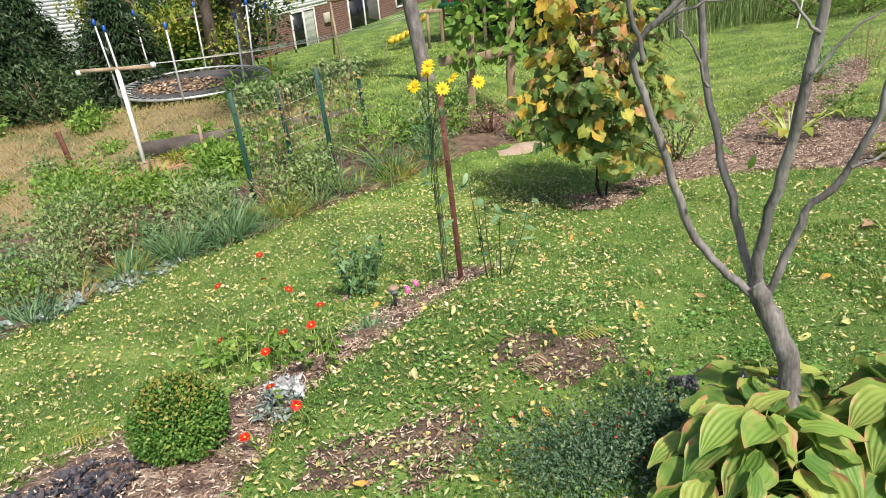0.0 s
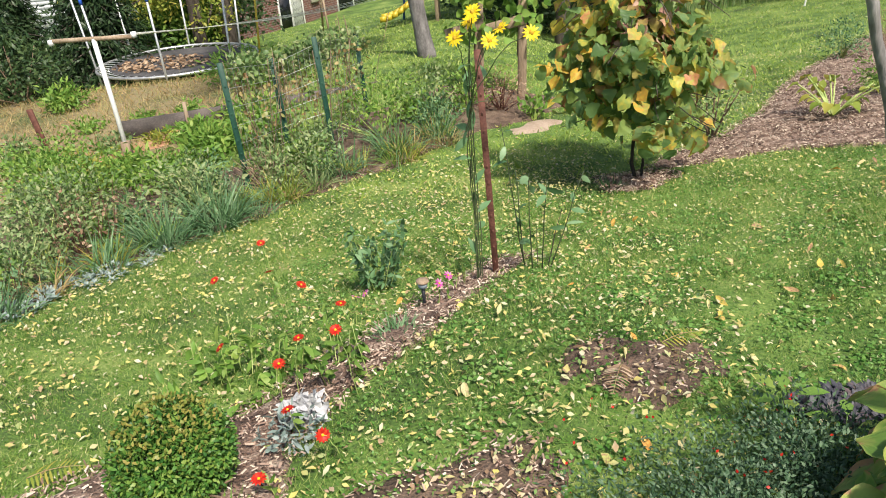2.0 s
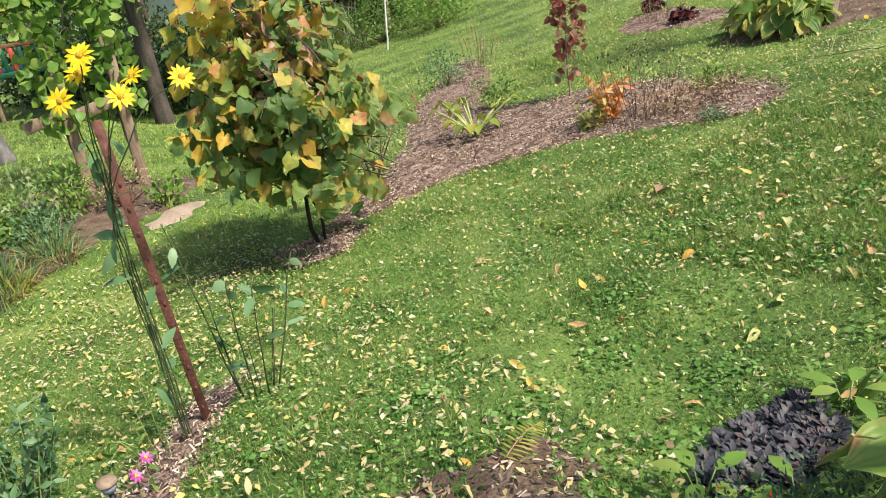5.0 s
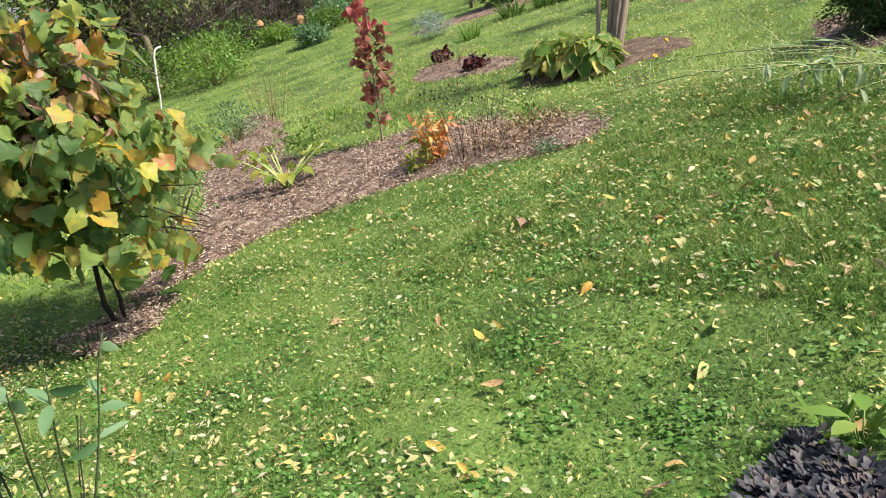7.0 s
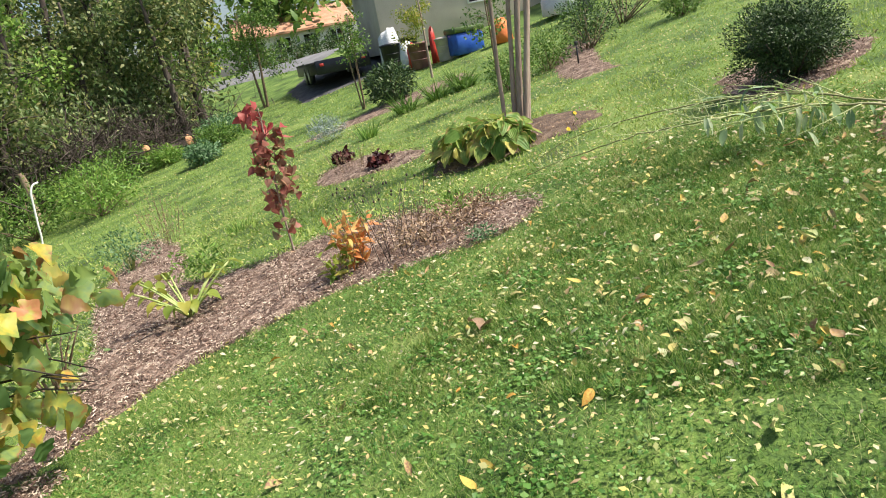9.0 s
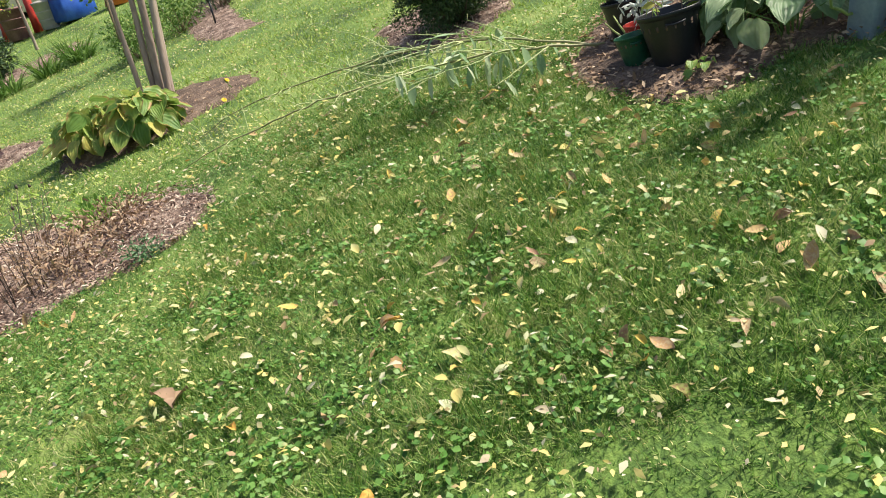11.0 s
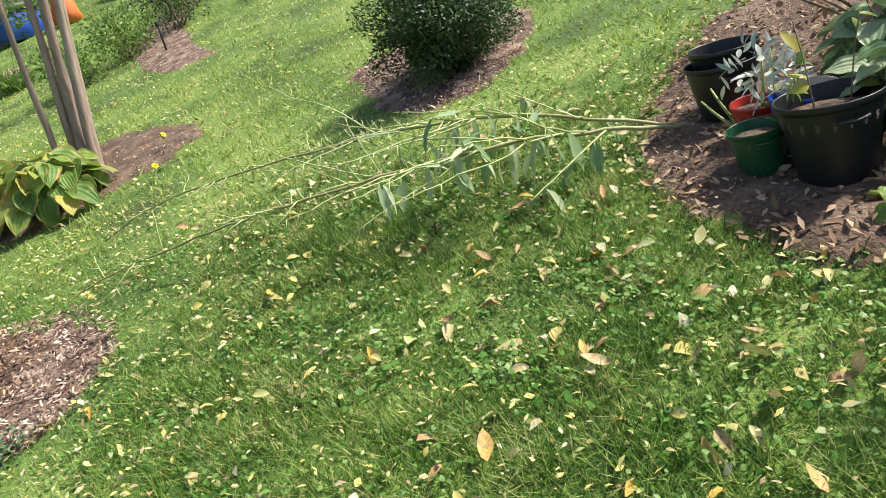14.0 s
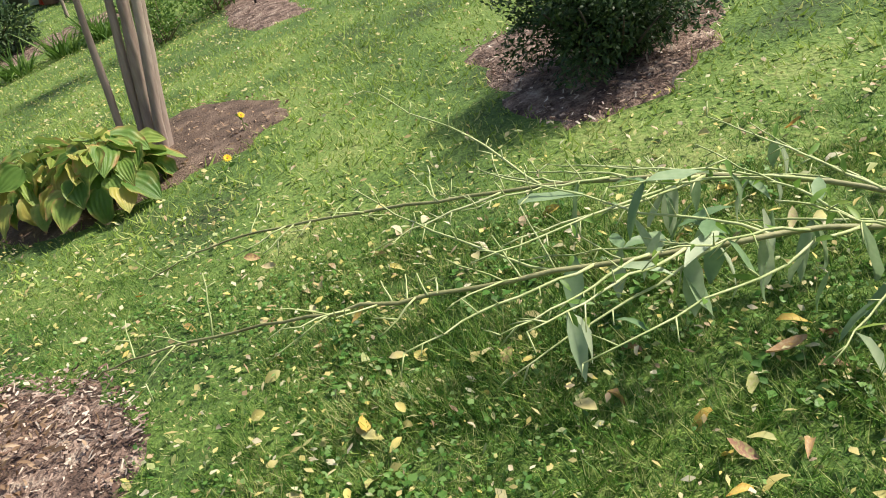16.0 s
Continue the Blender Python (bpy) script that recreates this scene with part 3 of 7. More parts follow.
bed("bare_patch", BARE[1], "soil", "bare soil patch with fern frond in lawn", step=0.08, lift=0.012)
bed("vine_mulch", oval(1.22, 8.5, .42, .38, 5), "mulch", "small mulch ring under turning vine tree", step=0.08)
bed("small_bed", oval(10.1, 12.8, 1.6, .75, 70), "mulch", "small mulched bed with dark heuchera", step=0.2)
bed("tree_bed", [(8.1, 9.9), (7.85, 9.3), (7.9, 8.85), (8.2, 8.38), (8.62, 7.85), (9.2, 7.72), (9.8, 8.3), (10.2, 9.05), (9.8, 9.9), (8.9, 10.3)], "soil", "dark soil ring under crepe myrtle", step=0.15)
bed("shrub_bed", [(9.3, 6.3), (8.37, 5.97), (7.77, 5.74), (7.34, 5.48), (7.44, 4.99), (7.94, 4.72), (8.39, 4.57), (9.3, 4.6), (9.6, 5.5)], "mulch", "mulch ring under dark green shrub", step=0.15)
bed("pot_bed", [(6.8, 3.85), (6.4, 4.06), (6.1, 4.2), (5.64, 4.34), (5.19, 4.26), (4.86, 4.13), (4.56, 3.92), (4.44, 3.7), (4.5, 3.5), (4.6, 3.28), (4.5, 3.02), (4.3, 2.7), (5.5, 1.6), (7.4, 2.4), (7.2, 3.6)], "soil", "dark soil bed with dry leaves under pots", step=0.1)
bed("shrub_row_bed", [(12.8, 9.6), (14, 10.6), (16, 11.6), (18.5, 12.3), (18.6, 11.6), (16.2, 10.6), (14.3, 9.7), (13, 8.9)], "mulch", "mulch bed under a row of shrubs", step=0.25)
bed("yew_bed", oval(17.2, 17.3, 2.6, 1.0, -45), "mulch", "leaf-strewn bed under young trees", step=0.25)
bed("dry_ground", [(-5.6, 11.7), (-4.2, 12.6), (-3.6, 14.5), (-4.4, 17.0), (-9, 18.5), (-16, 16), (-18, 10), (-10, 8.8)], "straw", "dry straw-coloured grass behind the border", step=0.35, lift=0.05, kind_cat="dry grass")
bed("clay_ground", oval(-6.6, 12.7, 1.7, .8, 25), "clay", "reddish dry ground beside clothesline post", step=0.2, lift=0.08, kind_cat="dry ground")
bed("garden_path", oval(.4, 11.6, .55, .24, 40), "sand", "sandy path between border and lawn", step=0.15, lift=0.03, kind_cat="path")

road = [(22, 62), (28.2, 46), (31, 40.3), (31.5, 33.8), (60, 25), (61, 27.8), (34, 36.6), (33.6, 41), (31, 46.6), (26, 62)]
bed("road", road, "asphalt", "grey asphalt road past the houses", step=0.8, lift=0.05, rough_h=0.0, kind_cat="road")
bed("driveway", [(22.5, 26.2), (24.5, 24.2), (28.5, 22.5), (33, 26), (31.5, 33), (26, 30.5)], "gravel", "dark gravel driveway under flatbed trailer", step=0.5, lift=0.04, kind_cat="driveway")


def on_lawn(x, y):
    ok = np.ones(np.shape(x), bool)
    for nm, p in BEDS.items():
        if nm.startswith("bare"):
            continue
        pa = np.asarray(p)
        near = (x > pa[:, 0].min() - .3) & (x < pa[:, 0].max() + .3) & (y > pa[:, 1].min() - .3) & (y < pa[:, 1].max() + .3)
        if near.any():
            k = np.zeros(np.shape(x), bool)
            k[near] = edge_dist(p, x[near], y[near]) > 0.03
            ok &= ~k
    return ok


def scatter(x0, x1, y0, y1, k):
    x, y = rng.uniform(x0, x1, k), rng.uniform(y0, y1, k)
    ok = on_lawn(x, y)
    return x[ok], y[ok]


def fine_lumps(x, y):
    a = np.sin(x * 13.1 + 2.1 * np.sin(y * 7.3)) * np.cos(y * 11.7 + 1.7 * np.sin(x * 6.1))
    b = np.sin(x * 31.3 + 2.3 * np.sin(y * 17.9)) * np.cos(y * 27.1 + 1.9 * np.sin(x * 15.7))
    return 0.5 + 0.3 * a + 0.2 * b


def lumps(x, y):
    return 0.5 + 0.5 * np.sin(x * 2.7 + 1.3 * np.sin(y * 1.9)) * np.cos(y * 3.1 + np.sin(x * 1.3))


# grass, dense where the walker passes
grass, grass_deep, grass_far = MB(), MB(), MB()
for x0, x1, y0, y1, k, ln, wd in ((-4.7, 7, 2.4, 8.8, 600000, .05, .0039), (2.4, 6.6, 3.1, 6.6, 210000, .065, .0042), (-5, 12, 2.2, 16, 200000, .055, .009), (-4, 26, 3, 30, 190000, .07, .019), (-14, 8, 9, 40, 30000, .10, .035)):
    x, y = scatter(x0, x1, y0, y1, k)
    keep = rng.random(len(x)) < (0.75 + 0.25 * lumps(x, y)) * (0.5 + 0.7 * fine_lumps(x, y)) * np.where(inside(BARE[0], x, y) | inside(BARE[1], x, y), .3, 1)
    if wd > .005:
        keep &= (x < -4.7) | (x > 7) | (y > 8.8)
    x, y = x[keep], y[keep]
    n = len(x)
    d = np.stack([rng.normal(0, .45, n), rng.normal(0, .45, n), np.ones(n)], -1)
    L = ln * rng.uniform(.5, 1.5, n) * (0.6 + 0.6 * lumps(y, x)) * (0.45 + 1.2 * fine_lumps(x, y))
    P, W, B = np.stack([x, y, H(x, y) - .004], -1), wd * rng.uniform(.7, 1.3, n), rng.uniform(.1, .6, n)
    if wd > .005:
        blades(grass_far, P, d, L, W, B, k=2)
    else:
        # darker green blades, thickest near (0.9, 4.4) and thinning outwards
        m = 1.15 * np.exp(-((x - .9) ** 2 / 2.4 + (y - 4.4) ** 2 / 2.0)) > rng.random(n)
        blades(grass_deep, P[m], d[m], L[m], W[m], B[m], k=2)
        blades(grass, P[~m], d[~m], L[~m], W[~m], B[~m], k=2)
tagged(part("lawn_grass", grass, "grass"), "short green lawn grass with lighter tufts", "grass", kind="stuff")
tagged(part("lush_grass", grass_deep, "grass_deep"), "deeper green grass around the bare patches", "grass", kind="stuff")
tagged(part("far_lawn_grass", grass_far, "grass_far"), "yellow-green lawn grass farther off, sunlight put into its paler colour", "grass", kind="stuff")

clover = MB()
x, y = scatter(-2.2, 6.6, 2.4, 8.5, 66000)
keep = lumps(x * 1.7 + 3, y * 1.4) + rng.normal(0, .22, len(x)) > 0.5
x, y = x[keep], y[keep]
n = len(x)
leaves(clover, np.stack([x, y, H(x, y) + rng.uniform(.015, .045, n)], -1), np.stack([rng.normal(size=n), rng.normal(size=n), rng.normal(0, .35, n)], -1), np.stack([rng.normal(0, .5, n), rng.normal(0, .5, n), np.ones(n)], -1), rng.uniform(.009, .026, n), rng.uniform(.008, .023, n), "flat", .2, .1)
tagged(part("lawn_clover", clover, "clover"), "low clover and weeds among the grass", "clover", kind="stuff")

weeds = MB()
for x0, x1, y0, y1, k in ((2.4, 6.6, 3.1, 6.4, 9000), (-.6, 2.2, 3.3, 5.4, 4500), (-2.0, 4.0, 4.5, 8.0, 5000)):
    x, y = scatter(x0, x1, y0, y1, k)
    keep = lumps(x * 2.3 + 7, y * 2.1 + 2) > .72
    x, y = x[keep], y[keep]
    n = len(x)
    leaves(weeds, np.stack([x, y, H(x, y) + rng.uniform(.02, .045, n)], -1), np.stack([rng.normal(size=n), rng.normal(size=n), rng.normal(0, .3, n)], -1), np.stack([rng.normal(0, .35, n), rng.normal(0, .35, n), np.ones(n)], -1), rng.uniform(.016, .038, n), rng.uniform(.016, .036, n), "small", .15, .15)
tagged(part("lawn_weeds", weeds, "clover"), "round-leaved creeping weeds in the lawn", "weed", kind="stuff")

# fallen leaflets, thick on the lower lawn
fallen = MB()
for x0, x1, y0, y1, k, s in ((-4.6, 1.0, 2.5, 10.5, 9500, .85), (-1, 7.5, 3.5, 9.5, 4200, .75), (2, 16, 6, 18, 13000, .8), (2.5, 7, 3.4, 6.5, 500, 1.15), (1.5, 7, 3.2, 7.5, 2600, .55), (8, 26, 10, 30, 4200, 1.1), (-3, 3, 8, 14, 1500, .9), (-4.4, 7.5, 2.8, 9.5, 12000, .38)):
    x, y = scatter(x0, x1, y0, y1, k)
    n = len(x)
    d = np.stack([rng.normal(size=n), rng.normal(size=n), rng.normal(0, .25, n)], -1)
    nn = np.stack([rng.normal(0, .45, n), rng.normal(0, .45, n), np.ones(n)], -1)
    L = s * rng.uniform(.018, .06, n)
    leaves(fallen, np.stack([x, y, H(x, y) + rng.uniform(.022, .05, n)], -1), d, nn, L, L * rng.uniform(.3, .75, n), "oval" if s > 1.1 else "flat" if s < .5 else "small", rng.uniform(-.2, .5), .25, wave=.03)
tagged(part("fallen_leaflets", fallen, "fallen"), "scattered small yellow and tan fallen leaves", "fallen leaves", kind="stuff")

# single larger leaves near the walk
one_leaf = []
for shape, fold, dr in (("lance", .6, .5), ("oval", .5, -.5), ("oval", .9, .6), ("lance", .4, .8)):
    mb = MB()
    leaves(mb, [[-.5, 0, .02]], [1, 0, 0], [0, 0, 1], 1.0, .5, shape, fold, dr, wave=.05)
    one_leaf.append(mb.mesh("fallen_leaf", "fallen_one"))
x, y = (np.concatenate(q) for q in zip(scatter(-1.5, 6.8, 2.8, 8.0, 170), scatter(2.6, 6.2, 3.3, 5.4, 150)))
near = (y < 3.4 + (x + 1) * .1 + 4) | (x > 2)
for k, (a, b) in enumerate(zip(x[near][:295], y[near][:295])):
    ob = new("fallen_leaf", one_leaf[k % 4])
    s = rng.uniform(.05, .095)
    ob.location = (a, b, hz(a, b) + .035)
    ob.rotation_euler = (rng.normal(0, .4), rng.normal(0, .35), rng.uniform(0, 6.28))
    ob.scale = (s, s * rng.uniform(.7, 1.1), s)
    tagged(ob, "single curled fallen leaf lying on the lawn", "leaf", group="fallen leaves on lawn")


def chips(name, polys, k, size, label, mat="chip", shape="chip"):
    mb = MB()
    for p, cnt in zip(polys, k):
        pa = np.asarray(p)
        x, y = rng.uniform(pa[:, 0].min(), pa[:, 0].max(), cnt), rng.uniform(pa[:, 1].min(), pa[:, 1].max(), cnt)
        ok = edge_dist(p, x, y) > -.06 * rng.random(cnt)
        x, y = x[ok], y[ok]
        n = len(x)
        d = np.stack([rng.normal(size=n), rng.normal(size=n), rng.normal(0, .3, n)], -1)
        nn = np.stack([rng.normal(0, .6, n), rng.normal(0, .6, n), np.ones(n)], -1)
        leaves(mb, np.stack([x, y, H(x, y) + rng.uniform(.03, .055, n)], -1), d, nn, size * rng.uniform(.5, 1.6, n), size * rng.uniform(.2, .45, n) * (1 if shape == "chip" else 1.5), shape, .2, .2)
    tagged(part(name, mb, mat), label, "mulch", kind="stuff")


chips("mulch_chips", [BEDS["mulch_strip"], BEDS["mulch_bed"], BEDS["vine_mulch"], BEDS["small_bed"], BEDS["shrub_bed"], BEDS["shrub_row_bed"], BEDS["yew_bed"]], [26000, 150000, 3000, 4000, 2600, 4000, 5000], .027, "pale and brown wood chips on the beds")
chips("soil_chips", BARE, [700, 260], .026, "pale wood chips and dry bits on bare soil")
chips("leaf_litter", [oval(-.62, 3.2, .6, .4, 15), oval(.38, 4.05, .5, .28, 10), BEDS["tree_bed"], BEDS["pot_bed"], BEDS["border_bed"]], [120, 50, 900, 6500, 3500], .036, "dry tan leaf litter on dark soil", "brown_leaf", "small")


# ---- plant makers ----
def bush(name, x, y, rx, rz, n, L, W, mat, label, category="shrub", shape="small", stems=6, stem_mat="twig", z0=0.0, lump=0.25, fill=0.5, group="", ry=None):
    """A rounded bush: stems inside, leaves thick towards an uneven outline."""
    t = thing(name, x, y, label, category, group=group)
    ry = ry or rx
    d = rand_dirs(n)
    seed = rng.uniform(0, 50)
    bumps = 1 + lump * (np.sin(d[:, 0] * 5 + seed) * np.cos(d[:, 1] * 6 + seed) + 0.6 * np.sin(d[:, 2] * 8 + d[:, 0] * 7))
    r = rng.random(n) ** fill * bumps
    P = d * r[:, None] * [rx, ry, rz / 2] + [0, 0, z0 + rz / 2]
    keep = P[:, 2] > .01
    P, d = P[keep], d[keep]
    k = len(P)
    D = unit(d + rng.normal(0, .7, (k, 3)) + [0, 0, .2])
    mb = leaves(MB(), P, D, d + rng.normal(0, .6, (k, 3)) + [0, 0, .5], L * rng.uniform(.6, 1.3, k), W * rng.uniform(.7, 1.2, k), shape, .2, .2)
    sm = MB()
    for _ in range(stems):
        q = rand_dirs(1, 1.0)[0] * [rx * .8, ry * .8, 1]
        tube(sm, arc([*rng.uniform(-.1, .1, 2) * rx, -.03], [q[0], q[1], max(.4, q[2]) * (rz + z0) * .8], (rz + z0) * rng.uniform(.7, .95), .05, 5, .06), np.linspace(.012, .004, 5) * max(1, rz * 1.2), 5)
    part("stems", sm, stem_mat, t)
    part("foliage", mb, mat, t)
    return t


def tuft(name, x, y, h, r, n, w, mat, label, category="ornamental grass", droop=.5, spread=.6, group=""):
    t = thing(name, x, y, label, category, group=group)
    a, q = rng.uniform(0, 6.28, n), r * np.sqrt(rng.random(n)) * .5
    P = np.stack([q * np.cos(a), q * np.sin(a), np.full(n, -.02)], -1)
    b = a + rng.normal(0, .5, n)
    D = np.stack([np.cos(b) * spread * rng.random(n), np.sin(b) * spread * rng.random(n), np.ones(n)], -1)
    part("blades", blades(MB(), P, D, h * rng.uniform(.5, 1.15, n), w, rng.uniform(.05, droop, n), 6), mat, t)
    return t


def stalks(name, x, y, h, r, n, mat, leaf_mat, label, category="plant", leafn=8, L=.06, W=.025, rad=.004, droop=.1, shape="lance", group=""):
    """Upright thin stems with leaves along them."""
    t = thing(name, x, y, label, category, group=group)
    sm, lv = MB(), MB()
    for _ in range(n):
        a, q = rng.uniform(0, 6.28), r * math.sqrt(rng.random()) * .5
        pts = arc([q * math.cos(a), q * math.sin(a), -.03], [math.cos(a) * rng.uniform(0, .45), math.sin(a) * rng.uniform(0, .45), 1], h * rng.uniform(.6, 1.1), droop * rng.random(), 6, .04)
        tube(sm, pts, np.linspace(rad, rad * .5, 6), 5)
        if leafn:
            u = rng.uniform(.15, 1, leafn) * 5
            k = np.minimum(u.astype(int), 4)
            P = pts[k] + (pts[k + 1] - pts[k]) * (u - k)[:, None]
            leaves(lv, P, rand_dirs(leafn, .3), rand_dirs(leafn, 1.5), L * rng.uniform(.6, 1.3, leafn), W * rng.uniform(.7, 1.2, leafn), shape, .2, .4)
    part("stems", sm, mat, t)
    if leafn:
        part("foliage", lv, leaf_mat, t)
    return t


def bloom(name, size, petals, mat, centre, layers=1, up=.25):
    mb = MB()
    for k in range(layers):
        a = np.linspace(0, 6.283, petals, endpoint=False) + k * .3
        D = np.stack([np.cos(a), np.sin(a), np.full(petals, up + k * .35)], -1)
        leaves(mb, D * [.12, .12, 0] * size, D, [0, 0, 1], size * .5 * (1 - .18 * k), size * .24, "oval", .1, .25)
    c = MB()
    lathe(c, [(0, .10), (.07, .10), (.12, .05), (.10, -.02), (.03, -.06), (0, -.06)] * np.array([size, size]), 10)
    return mb.mesh(name, mat), c.mesh("flower_centre", centre)


def ribbed_leaf(L, W, droop, ribs=9, cup=.25):
    """One broad hosta leaf along +x, ribbed lengthwise, with a pointed tip."""
    u, s = np.linspace(0, 1, 11), np.linspace(-1, 1, ribs * 4 + 1)
    w = np.interp(u, [0, .08, .25, .45, .7, .88, 1], [.16, .36, .49, .5, .36, .16, .01]) * W
    x = (u * L)[:, None] - 0.06 * L * np.abs(s)[None] * (1 - u)[:, None] + 0 * s
    y = w[:, None] * s[None]
    z = cup * np.abs(s)[None] ** 1.6 * w[:, None] - droop * L * (u ** 2)[:, None] + .016 * L * np.cos(s * np.pi * ribs)[None] * np.sin(np.pi * np.clip(u, .05, .95))[:, None]
    z = z + .035 * L * np.sin((u * 15)[:, None] + 1.4 * np.sign(s)[None]) * np.abs(s)[None] ** 2
    a, b = x.shape
    ii, jj = np.meshgrid(np.arange(a - 1), np.arange(b - 1), indexing="ij")
    q = np.stack([ii * b + jj, ii * b + jj + 1, (ii + 1) * b + jj + 1, (ii + 1) * b + jj], -1)
    uv = np.stack([np.maximum(np.abs(s)[None] ** 2 + 0 * x, (u ** 4)[:, None] + 0 * x), x], -1)
    return MB().add(np.stack([x, y, z], -1).reshape(-1, 3), q.reshape(-1, 4), uv.reshape(-1, 2))


HOSTA = {m: [ribbed_leaf(1, wd, dr, 6, cu).mesh("leaf", m) for wd, dr, cu in ((.88, .2, .3), (.8, .42, .2), (.95, .1, .4))] for m in ("hosta", "hosta_dark", "hosta_far")}


def hosta(x, y, n, L, label, mat="hosta", r=.12, tall=.3, rot=(0, 6.283), category="hosta", flat=1.0):
    """A mound of overlapping ribbed leaves: upright within, spreading and drooping outside."""
    t = thing("hosta", x, y, label, category)
    st = MB()
    for k in range(n):
        a = rot[0] + (rot[1] - rot[0]) * ((k * .382) % 1 + rng.uniform(-.03, .03))
        out = math.sqrt((k + .5) / n)
        rr, hh = r * .3 + out * tall * .66 - (.08 if k % 5 == 0 else 0), tall * (1.0 - .62 * out ** 2) * rng.uniform(.8, 1.1)
        p = np.array([math.cos(a) * rr, math.sin(a) * rr, hh])
        pts = np.array([[math.cos(a) * .03, math.sin(a) * .03, -.03], p * [.4, .4, .62], p])
        tube(st, pts, [.005, .004, .003], 5)
        ob = new("leaf", HOSTA[mat][k % 3])
        ob.parent = t
        ob.location = p
        ob.rotation_euler = (rng.normal(0, .4), (-.1 + 1.0 * out + rng.normal(0, .35)) * flat, a + rng.normal(0, .6))
        s = L * rng.uniform(.75, 1.2)
        ob.scale = (s, s * rng.uniform(.85, 1.1), s)
    part("leaf_stalks", st, "stalk", t)
    return t


def rosettes(name, x, y, rx, ry, n, L, W, mat, label, turn=0.0, category="ground cover"):
    """Low mat of countless small leaves standing in rosettes."""
    mb = MB()
    c, s = math.cos(radians(turn)), math.sin(radians(turn))
    for _ in range(n):
        r_, a_ = math.sqrt(rng.random()), rng.uniform(0, 6.283)
        u, w = r_ * math.cos(a_) * (1 + .2 * math.sin(3 * a_)), r_ * math.sin(a_)
        px, py = c * u * rx - s * w * ry, s * u * rx + c * w * ry
        k = 9
        a = np.arange(k) * 2.4 + a_
        g = rng.uniform(.75, 1.25)
        D = np.stack([np.cos(a), np.sin(a), rng.uniform(.3, 1.9, k)], -1)
        leaves(mb, D * .012 + [px, py, hz(x + px, y + py) - hz(x, y) + .015], D, [0, 0, 1], g * L * rng.uniform(.7, 1.2, k), g * W * rng.uniform(.8, 1.2, k), "oval", .15, .35)
    ob = part(name, mb, mat)
    ob.location = (x, y, hz(x, y))
    return tagged(ob, label, category, kind="stuff")


def limb(mb, pts, r0, r1, n=9):
    """A limb through the given points, smoothed."""
    p = np.asarray(pts, float)
    for _ in range(2):
        p = np.concatenate([p[:1], np.stack([p[:-1] * .75 + p[1:] * .25, p[:-1] * .25 + p[1:] * .75], 1).reshape(-1, 3), p[-1:]])
    p = p + rng.normal(0, .004, p.shape)
    return tube(mb, p, np.linspace(r0, r1, len(p)) * (1 + .06 * np.sin(np.arange(len(p)) * 1.7)), n)


def tree(name, x, y, h, r, spread, nleaf, L, W, mat, bark, label, lean=(0, 0), crown=(.35, 1.0), trunks=1, limbs=9, shape="flat", category="tree", group=""):
    """Tapered trunk, limbs and twigs, and a loose crown of clustered leaves."""
    t = thing(name, x, y, label, category, group=group)
    tm, lm, fm = MB(), MB(), MB()
    tips = []
    for k in range(trunks):
        a = k * 6.283 / max(1, trunks) + .4
        off = np.array([math.cos(a), math.sin(a), 0]) * (0 if trunks == 1 else r * 1.2)
        end = np.array([lean[0] * h, lean[1] * h, h * .92]) + off * (1 + 4 * (trunks > 1)) * rng.uniform(.6, 1.4)
        ax = np.array([off + [0, 0, -.1], off * 1.2 + end * .3, off + end * .65, end])
        limb(tm, ax, r, r * .25)
        for _ in range(limbs):
            f = rng.uniform(crown[0], .95)
            p = off * (1 - f) + end * f
            q = rand_dirs(1, .55)[0]
            ln = spread * (1.15 - .6 * f) * rng.uniform(.6, 1.1)
            b = p + q * ln * [1, 1, .7]
            limb(lm, [p, (p + b) / 2 + [0, 0, ln * .08], b], r * .3 * (1.2 - f), r * .06, 5)
            tips += [(p + (b - p) * g, ln * .42) for g in (.45, .75, 1)]
    per = max(1, nleaf // max(1, len(tips)))
    for p, rad in tips:
        P = p + rand_dirs(per) * (rad * rng.random(per) ** .5)[:, None]
        leaves(fm, P, rand_dirs(per, -.2), rand_dirs(per, .8), L * rng.uniform(.6, 1.3, per), W * rng.uniform(.7, 1.3, per), shape, .2, .25)
    part("trunk", tm, bark, t)
    part("branches", lm, bark, t)
    if nleaf:
        part("crown", fm, mat, t)
    return t


# ---- foreground tree, hosta and low plants ----
TX, TY = 1.17, 2.80
t = thing("multistem_tree", TX, TY, "bare young tree with smooth grey-brown forking limbs", "tree")
o = np.array([TX, TY, hz(TX, TY)])


def nearer(pts, k0, k1):
    """Limb points drawn in towards the start of the walk."""
    p, e = np.array(pts, float), np.array([-.028, .214, 1.74])
    return e + (p - e) * np.linspace(k0, k1, len(p))[:, None] - o


